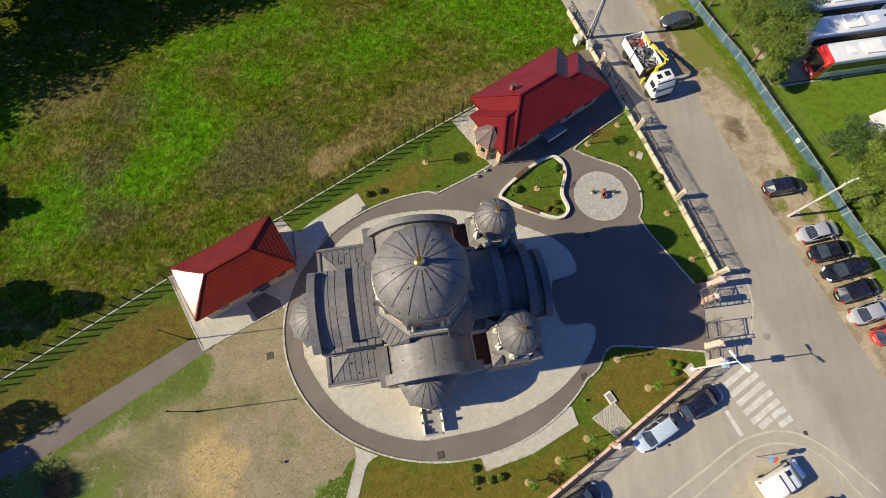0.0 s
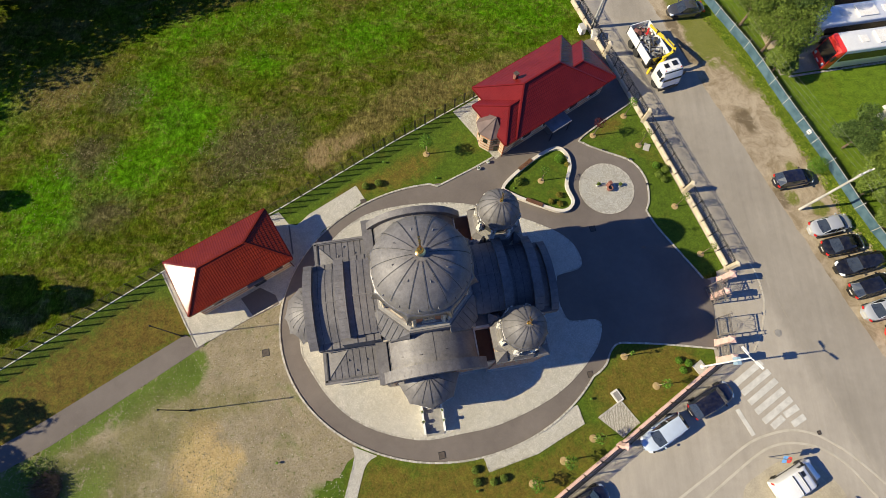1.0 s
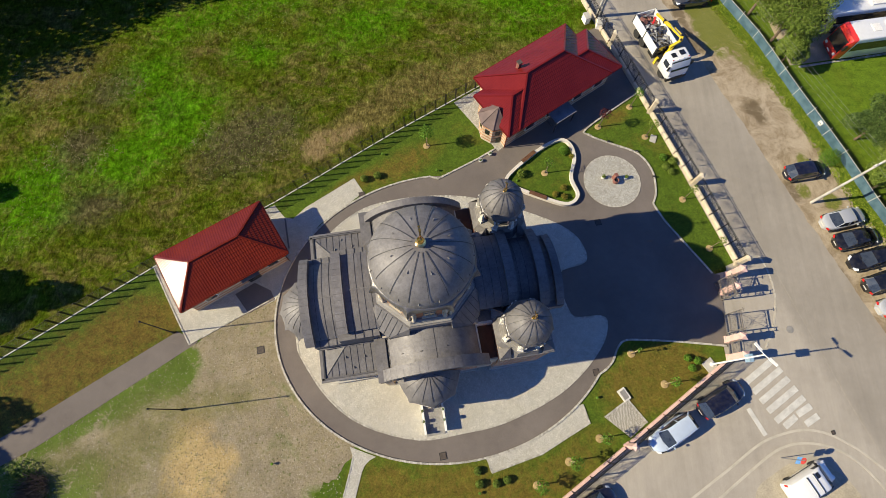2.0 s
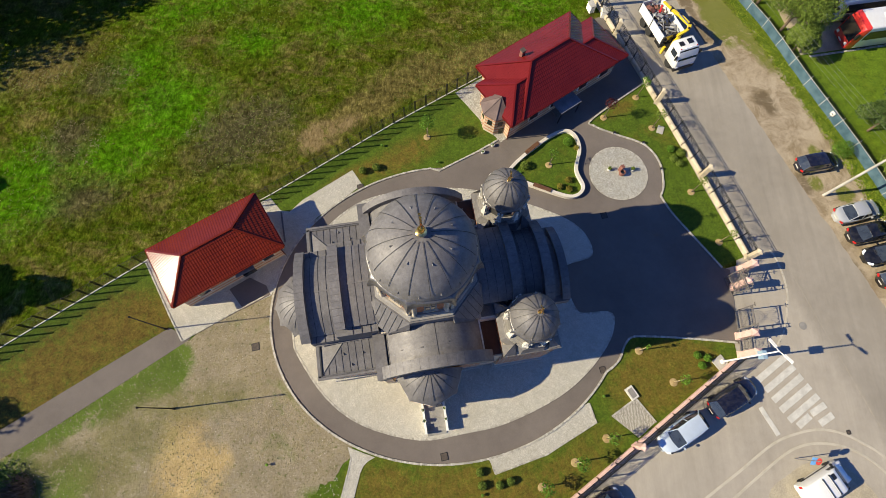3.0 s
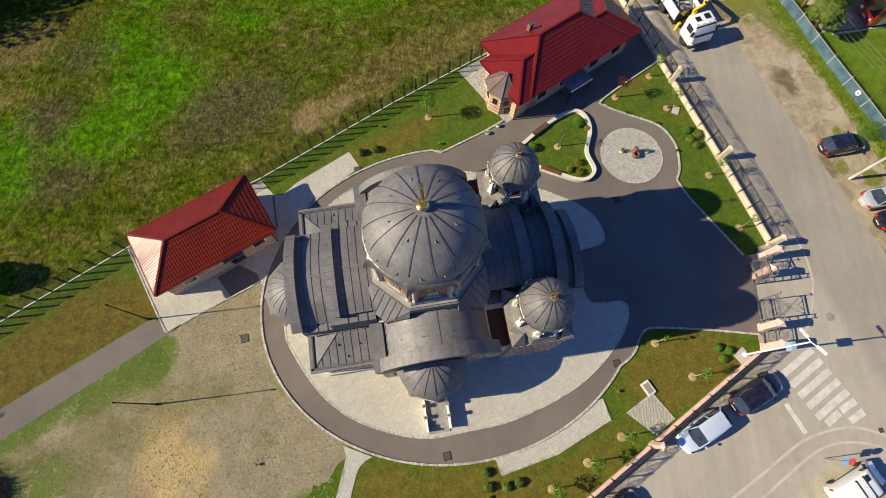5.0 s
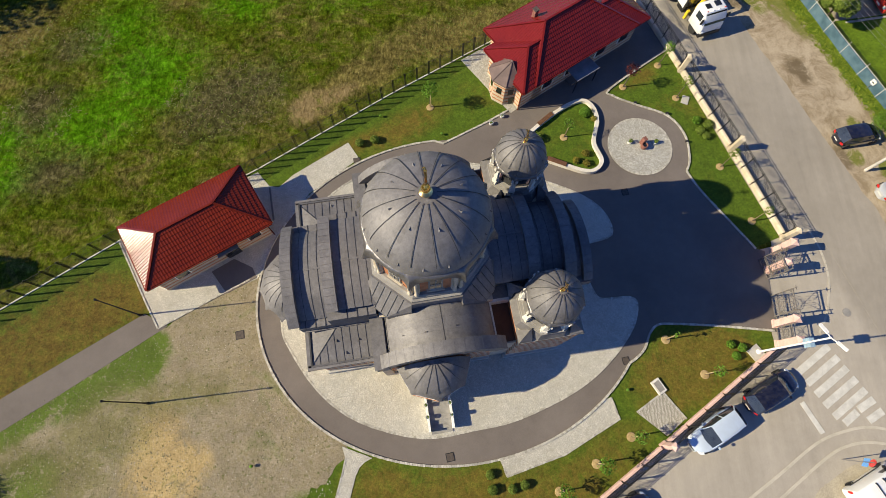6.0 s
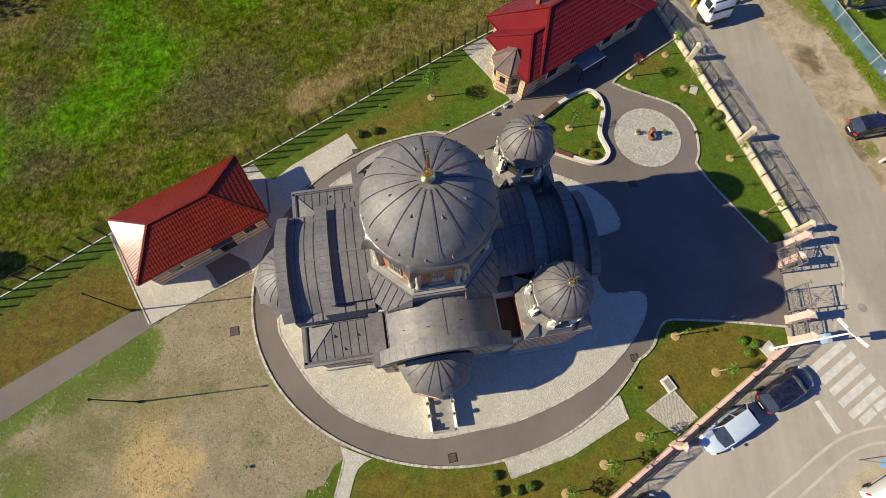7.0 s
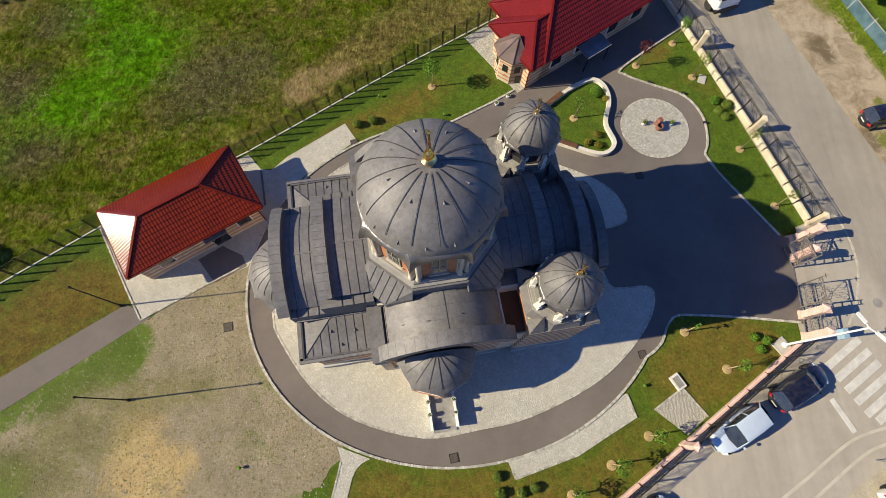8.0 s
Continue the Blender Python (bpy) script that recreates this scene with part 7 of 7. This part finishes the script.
for x in (-0.62, 0.0):
    bar = part("roof_bar", beam(B(), (x, -0.72, 1.84), (x, 0.72, 1.84), 0.05, 0.04), "iron", van)
    for k in (-0.7, 0.7):
        part("bar_foot", box(B(), x - 0.05, x + 0.05, k - 0.04, k + 0.04, 1.72, 1.83), "iron", bar)
part("door_gap", box(B(), -1.995, -1.97, -0.01, 0.01, 0.4, 1.66), "iron", van)
for k in (1, -1):
    part("side_window", box(B(), 0.42, 1.05, *sorted((k * 0.80, k * 0.845)), 1.12, 1.5), "car_glass", van)
    part("headlight", box(B(), 1.82, 1.98, *sorted((k * 0.48, k * 0.74)), 0.66, 0.84), "lamp_clear", van)
    part("tail_light", box(B(), -2.03, -1.97, *sorted((k * 0.62, k * 0.78)), 0.8, 1.2), "lamp_red", van)
    part("mirror", box(B(), 0.95, 1.08, *sorted((k * 0.86, k * 1.02)), 1.08, 1.26), "iron", van)
    part("side_moulding", box(B(), -1.5, 1.1, *sorted((k * 0.835, k * 0.86)), 0.55, 0.63), "iron", van)
    for wx in (1.25, -1.28):
        wheel(van, wx, k * 0.74, 0.3)

# truck with crane and a load of scrap
truck = thing("crane_truck", "white tipper truck with yellow crane and scrap load", "truck", pose(23.76, 36.34, 0.028, 0, 0, -69.8))
for k in (0.36, -0.36):
    part("chassis_rail", box(B(), -4.1, 3.1, k - 0.06, k + 0.06, 0.62, 0.92), "iron", truck)
for x in (-3.6, -2.4, -1.2, 0.3, 1.0, 2.0):
    part("cross_member", box(B(), x - 0.06, x + 0.06, -0.36, 0.36, 0.66, 0.84), "iron", truck)
cab = part("cab", loft(B(), [ring_section(x, w, 0.6, z, 0.2) for x, w, z in ((1.42, 1.08, 2.62), (1.55, 1.18, 2.72), (2.75, 1.18, 2.68), (3.12, 1.16, 2.15), (3.34, 1.12, 1.4), (3.38, 1.08, 0.9))]), "white_paint", truck, flat=False)
part("windscreen", loft(B(), [[(2.83, -1.02, 2.60), (2.83, 1.02, 2.60), (2.76, 1.02, 2.52), (2.76, -1.02, 2.52)], [(3.30, -1.06, 1.68), (3.30, 1.06, 1.68), (3.22, 1.06, 1.62), (3.22, -1.06, 1.62)]]), "car_glass", cab)
part("roof_hatch", box(B(), 1.75, 2.3, 0.18, 0.72, 2.69, 2.76), "glass", cab, "dark roof hatch")
part("roof_vent", box(B(), 1.85, 2.35, -0.78, -0.28, 2.69, 2.74), "iron", cab)
for y in (-0.9, -0.3, 0.3, 0.9):
    part("marker_lamp", box(B(), 2.62, 2.70, y - 0.05, y + 0.05, 2.68, 2.75), "lamp_red" if abs(y) > 0.5 else "lamp_clear", cab)
part("bumper", box(B(), 3.22, 3.46, -1.15, 1.15, 0.45, 0.82), "iron", truck)
tray = part("tipper_bed", box(B(), -4.3, 0.38, -1.2, 1.2, 1.0, 1.14), "oxide", truck)
for a in ((-4.3, -1.98, 1.12, 1.22), (-1.94, 0.38, 1.12, 1.22), (-4.3, -1.98, -1.22, -1.12), (-1.94, 0.38, -1.22, -1.12)):
    part("bed_side", box(B(), *a, 1.0, 2.0), "white_paint", tray, "white drop side")
part("headboard", box(B(), 0.38, 0.46, -1.2, 1.2, 1.0, 2.15), "grey_paint", tray)
part("tailboard", box(B(), -4.38, -4.3, -1.2, 1.2, 1.0, 2.0), "white_paint", tray)
for x in (-4.28, -1.96, 0.36):
    for k in (1, -1):
        part("stanchion", box(B(), x - 0.05, x + 0.05, *sorted((k * 1.20, k * 1.26)), 0.95, 2.06), "grey_paint", tray)
rnd = random.Random(21)
for i in range(46):
    # bent offcuts of sheet, beams and bars
    w, l = rnd.uniform(0.12, 0.5), rnd.uniform(0.35, 1.0)
    bm = B()
    if i % 3:
        h = rnd.uniform(0.02, 0.22)
        loft(bm, [[(-l / 2, -w / 2, 0), (-l / 2, w / 2, 0), (-l / 2, w / 2, 0.03), (-l / 2, -w / 2, 0.03)], [(0, -w / 2, h), (0, w / 2, h * 0.6), (0, w / 2, h * 0.6 + 0.03), (0, -w / 2, h + 0.03)], [(l / 2, -w / 2, 0.05), (l / 2, w / 2, 0), (l / 2, w / 2, 0.03), (l / 2, -w / 2, 0.08)]])
    else:
        tube(bm, (-l * 0.7, 0, 0), (l * 0.7, 0, 0), 0.05, 0.05, 6)
    rear = rnd.random() < 0.3
    part("scrap", bm, ("red_paint" if i % 2 else "rock") if rear and i % 3 else ("scrap", "scrap", "white", "grey_paint", "scrap")[i % 5], tray, at=pose(rnd.uniform(-4.0, -2.9) if rear else rnd.uniform(-3.0, -0.1), rnd.uniform(-0.85, 0.6), rnd.uniform(1.3, 1.95), rnd.uniform(-25, 25), rnd.uniform(-25, 25), rnd.uniform(0, 180)))
crane = part("crane_post", loft(B(), [[(0.92 + x * r, y * r, z) for x, y in OCT] for r, z in ((0.34, 0.9), (0.3, 1.5), (0.22, 1.7), (0.2, 2.5))]), "yellow_paint", truck, "yellow crane column")
part("slew_base", box(B(), 0.62, 1.25, -1.0, 1.0, 0.85, 1.15), "iron", crane)
BOOM = ((0.92, -0.25, 2.45), (0.75, 0.95, 2.75), (0.35, 1.22, 2.85), (-1.0, 1.02, 2.72), (-2.1, 0.72, 2.6), (-3.4, 0.62, 2.4))
for p, q, w in zip(BOOM, BOOM[1:], (0.24, 0.30, 0.26, 0.22, 0.17)):
    part("boom_section", beam(B(), p, q, w, w * 1.15), "yellow_paint", crane)
for x, y, z in BOOM[1:-1]:
    part("boom_joint", tube(B(), (x, y, z - 0.2), (x, y, z + 0.2), 0.13, 0.13, 10), "iron", crane)
part("crane_ram", tube(B(), (0.3, 1.0, 3.02), (-1.2, 0.86, 2.9), 0.05), "rim", crane)
part("hydraulic_hose", tube(B(), (-0.9, 1.12, 2.85), (-2.6, 0.8, 2.65), 0.03), "iron", crane)
for k in (1, -1):
    part("outrigger", box(B(), 0.8, 1.05, *sorted((k * 0.95, k * 1.2)), 0.35, 1.25), "yellow_paint", truck)
    part("headlight", box(B(), 3.34, 3.44, *sorted((k * 0.7, k * 1.02)), 0.85, 1.02), "lamp_clear", truck)
    arm = part("mirror", box(B(), 3.0, 3.12, *sorted((k * 1.28, k * 1.46)), 1.8, 2.3), "iron", truck)
    part("mirror_arm", tube(B(), (2.95, k * 1.15, 2.2), (3.05, k * 1.36, 2.25), 0.02), "iron", arm)
    part("side_window", box(B(), 1.95, 2.75, *sorted((k * 1.165, k * 1.19)), 1.7, 2.35), "car_glass", cab)
    for wx in (2.35, -1.9, -3.1):
        wheel(truck, wx, k * 1.02, 0.5, 0.3)
    part("fuel_tank" if k > 0 else "tool_box", box(B(), -0.6, 0.35, *sorted((k * 0.65, k * 1.1)), 0.45, 0.92), "rim" if k > 0 else "iron", truck)


def bus(x, y, turn, front, label):
    ob = thing("bus", label, "bus", pose(x, y, 0.03, 0, 0, turn), "parked buses")
    secs = [ring_section(px, w, 0.35, z, 0.18) for px, w, z in ((-12, 1.2, 3.1), (-11.8, 1.26, 3.2), (-0.7, 1.26, 3.2))]
    part("body", loft(B(), secs), "white_paint", ob, flat=False)
    part("front", loft(B(), [ring_section(px, w, 0.35, z, 0.18) for px, w, z in ((-0.72, 1.265, 3.205), (-0.25, 1.24, 3.05), (0.05, 1.12, 2.6))]), front, ob, flat=False)
    part("windscreen", box(B(), -0.05, 0.1, -1.02, 1.02, 1.2, 2.7), "glass", ob)
    for k in (1, -1):
        part("window_band", box(B(), -11.4, -0.9, *sorted((k * 1.22, k * 1.275)), 1.5, 2.65), "glass", ob)
        part("headlight", box(B(), 0.0, 0.12, *sorted((k * 0.7, k * 1.0)), 0.7, 0.95), "lamp_clear", ob)
        part("mirror", box(B(), 0.05, 0.3, *sorted((k * 1.2, k * 1.42)), 1.9, 2.5), "iron", ob)
        for wx in (-2.4, -8.6):
            wheel(ob, wx, k * 1.08, 0.48, 0.28)
    for px in (-3.2, -8.2):
        part("roof_hatch", box(B(), px - 0.45, px + 0.45, -0.45, 0.45, 3.18, 3.26), "white", ob)
    part("roof_unit", box(B(), -6.8, -4.6, -0.8, 0.8, 3.17, 3.36), "white", ob, "white roof cooling unit")
    for i in range(5):
        part("roof_vent", spin(B(), [(0.13, 3.19), (0.13, 3.25), (0.05, 3.27)], 10, (-9.6 - 0.32 * i, -0.3)), "iron", ob)
    part("number_plate", box(B(), 0.03, 0.1, -0.26, 0.26, 0.5, 0.62), "white", ob)
    return ob


bus(42.2, 37.1, 190, "red_paint", "white coach with a red front")
bus(41.0, 40.5, 190, "white_paint", "white coach with dark side windows")
bus(40.4, 44.1, 190, "white_paint", "white coach with dark side windows")

sign = thing("road_sign", "blue and red road sign on a thin post", "sign", pose(28.35, -3.44, 0.03, 0, 0, 55))
part("post", tube(B(), (0, 0, 0), (0, 0, 2.75), 0.03, 0.03, 8), "rim", sign)
part("blue_plate", box(B(), -0.3, 0.3, -0.05, -0.03, 1.75, 2.25), "blue_sign", sign, "square blue sign plate")
part("round_plate", loft(B(), [[(0.28 * math.cos(i * math.pi / 10), yy, 2.52 + 0.28 * math.sin(i * math.pi / 10)) for i in range(20)] for yy in (-0.05, -0.03)]), "red_paint", sign, "round red-rimmed sign plate")
part("plate_face", loft(B(), [[(0.19 * math.cos(i * math.pi / 10), yy, 2.52 + 0.19 * math.sin(i * math.pi / 10)) for i in range(20)] for yy in (-0.056, -0.048)]), "white", sign)
part("plate_symbol", prism(B(), [(-0.1, -0.058), (0.1, -0.058), (0.1, -0.05), (-0.1, -0.05)], 1.85, 2.1), "white", sign)


# ---- loose meadow grass ----
def meadow(name, label, count, seed, spread, inside, size, material, rise=0.22, thick=1.0):
    """Blades in tufts, as one sheet of stuff."""
    rs = np.random.RandomState(seed)
    x0, x1, y0, y1 = spread
    p = np.stack([rs.uniform(x0, x1, count), rs.uniform(y0, y1, count)], 1)
    p = p[inside(p[:, 0], p[:, 1])]
    n = len(p)
    k = 3
    c = np.repeat(p, k, 0) + rs.normal(0, size * 0.3, (n * k, 2))
    a = rs.uniform(0, 2 * np.pi, n * k)
    w = size * rs.uniform(0.12, 0.3, n * k) * thick
    h = size * rs.uniform(0.45, 1.55, n * k) * rise
    lean = rs.normal(0, 0.6, (n * k, 2)) * size + np.array([0.15, 0.05]) * h[:, None]
    d = np.stack([np.cos(a), np.sin(a)], 1) * w[:, None]
    v = np.zeros((n * k, 4, 3))
    v[:, 0, :2], v[:, 1, :2] = c - d, c + d
    v[:, 2, :2], v[:, 2, 2] = c + d * 0.7 + lean * 0.8, h * 0.75
    v[:, 3, :2], v[:, 3, 2] = c - d * 0.4 + lean, h
    me = bpy.data.meshes.new(name)
    me.from_pydata(v.reshape(-1, 3).tolist(), [], np.arange(n * k * 4).reshape(-1, 4).tolist())
    me.materials.append(M[material])
    return tagged(new(name, me), label, "grass", kind="stuff")


def beyond_fence(x, y):
    return y > np.interp(x, [q[0] for q in FENCE_NW] + [14.5], [q[1] for q in FENCE_NW] + [38.5]) + 0.35


meadow("meadow_grass", "rough meadow grass in green and straw tufts", 26000, 3, (-56, 14, 2, 52), beyond_fence, 0.28, "tuft", 0.09, 0.6)
BROWN = ((-18.5, 25.5, 6.0, 4.0), (-34.5, 24, 4.0, 2.8), (-32.4, 31.5, 3.5, 1.9), (-39.5, 32.2, 5, 3.0))


def in_brown(x, y):
    """Worn hollows of the meadow, with broken edges."""
    hit = np.zeros(len(x), bool)
    for cx, cy, rx, ry in BROWN:
        hit |= ((x - cx) / rx) ** 2 + ((y - cy) / ry) ** 2 + 0.35 * np.sin(x * 2.1 + y) * np.sin(y * 1.7 - x * 0.8) < 0.85
    return hit & beyond_fence(x, y)


def in_clover(x, y):
    """Drifts of paler broad-leaved tufts."""
    return beyond_fence(x, y) & (np.sin(x * 0.31 + 1.0) + np.sin(y * 0.43 - x * 0.17) + 0.6 * np.sin(x * 1.1 - y * 0.9) > 0.75)


meadow("dry_stems", "pale dead stems lying in the worn meadow", 9000, 13, (-48, -10, 12, 40), in_brown, 0.24, "stem", 0.06, 0.3)
meadow("clover_tufts", "paler clover tufts scattered through the meadow", 15000, 17, (-56, 12, 2, 50), in_clover, 0.14, "clover", 0.16)
YARD_WEEDS = ((-21, 4.5, 3, 3), (-14.5, 5, 5, 4), (-12, -1, 6, 4), (-21, -2, 6, 4), (-26, -5, 5, 4))


def on_gravel(x, y):
    hit = np.zeros(len(x), bool)
    for cx, cy, rx, ry in YARD_WEEDS:
        hit |= ((x - cx) / rx) ** 2 + ((y - cy) / ry) ** 2 < 1
    u, v = (x + 0.85) * math.cos(CT) + (y - 9.1) * math.sin(CT), (y - 9.1) * math.cos(CT) - (x + 0.85) * math.sin(CT)
    return hit & (((u - 1.95) / 15.3) ** 2 + ((v + 0.4) / 13.05) ** 2 > 1) & (y < 6.4 + 0.66 * (x + 20.5)) & (np.sin(x * 1.7 + y * 0.6) + np.sin(y * 1.3 - x * 0.5) > -0.3)


meadow("yard_weeds", "small green weed tufts in the gravel", 9000, 9, (-31, -6, -9, 9), on_gravel, 0.085, "blade")


def bare_gravel(x, y):
    u, v = (x + 0.85) * math.cos(CT) + (y - 9.1) * math.sin(CT), (y - 9.1) * math.cos(CT) - (x + 0.85) * math.sin(CT)
    return (((u - 1.95) / 15.4) ** 2 + ((v + 0.4) / 13.15) ** 2 > 1) & (y < 5.4 + 0.66 * (x + 20.5)) & (y > -12.5) & (x < -7.2)


def in_clods(x, y):
    return bare_gravel(x, y) & (np.sin(x * 0.8 + 0.5 * y) + np.sin(y * 0.9 - x * 0.35) + 0.02 * (-x - 12) ** 2 > 0.9)


def scatter(name, label, count, seed, spread, inside, size, material):
    """Small faceted lumps strewn on the ground, as one sheet of stuff."""
    rs = np.random.RandomState(seed)
    p = np.stack([rs.uniform(spread[0], spread[1], count), rs.uniform(spread[2], spread[3], count)], 1)
    p = p[inside(p[:, 0], p[:, 1])]
    n = len(p)
    r = size * rs.uniform(0.45, 1.5, n)
    turn = rs.uniform(0, 6.28, n)
    v = np.zeros((n, 5, 3))
    for i in range(4):
        a = turn + i * np.pi / 2 + rs.uniform(-0.3, 0.3, n)
        v[:, i, 0], v[:, i, 1], v[:, i, 2] = p[:, 0] + r * np.cos(a), p[:, 1] + r * np.sin(a), 0.02
    v[:, 4, 0], v[:, 4, 1], v[:, 4, 2] = p[:, 0], p[:, 1], 0.03 + r * rs.uniform(0.25, 0.55, n)
    f = (np.arange(n)[:, None, None] * 5 + np.array([[0, 1, 4], [1, 2, 4], [2, 3, 4], [3, 0, 4]])[None]).reshape(-1, 3)
    me = bpy.data.meshes.new(name)
    me.from_pydata(v.reshape(-1, 3).tolist(), [], f.tolist())
    me.materials.append(M[material])
    return tagged(new(name, me), label, "gravel", kind="stuff")


scatter("loose_stones", "loose pale stones strewn over the gravel", 9000, 23, (-36, -7, -12.5, 9.5), bare_gravel, 0.04, "pebble")
scatter("earth_clods", "dark earth clods and dead tufts in the gravel", 9000, 29, (-36, -7, -12.5, 9.5), in_clods, 0.055, "clod")
meadow("verge_weeds", "rank green weeds along the blue fence", 60000, 4, (26, 50, 2, 48), lambda x, y: np.abs(x + 0.8 - np.interp(-y, [-44.1, -38.3, -32.4, -27.5, -23.4, -18.3, -12.4, 2], [31.9, 34.9, 37.0, 39.0, 40.6, 42.3, 45.2, 52.0])) < 0.95, 0.21, "blade", 0.45)
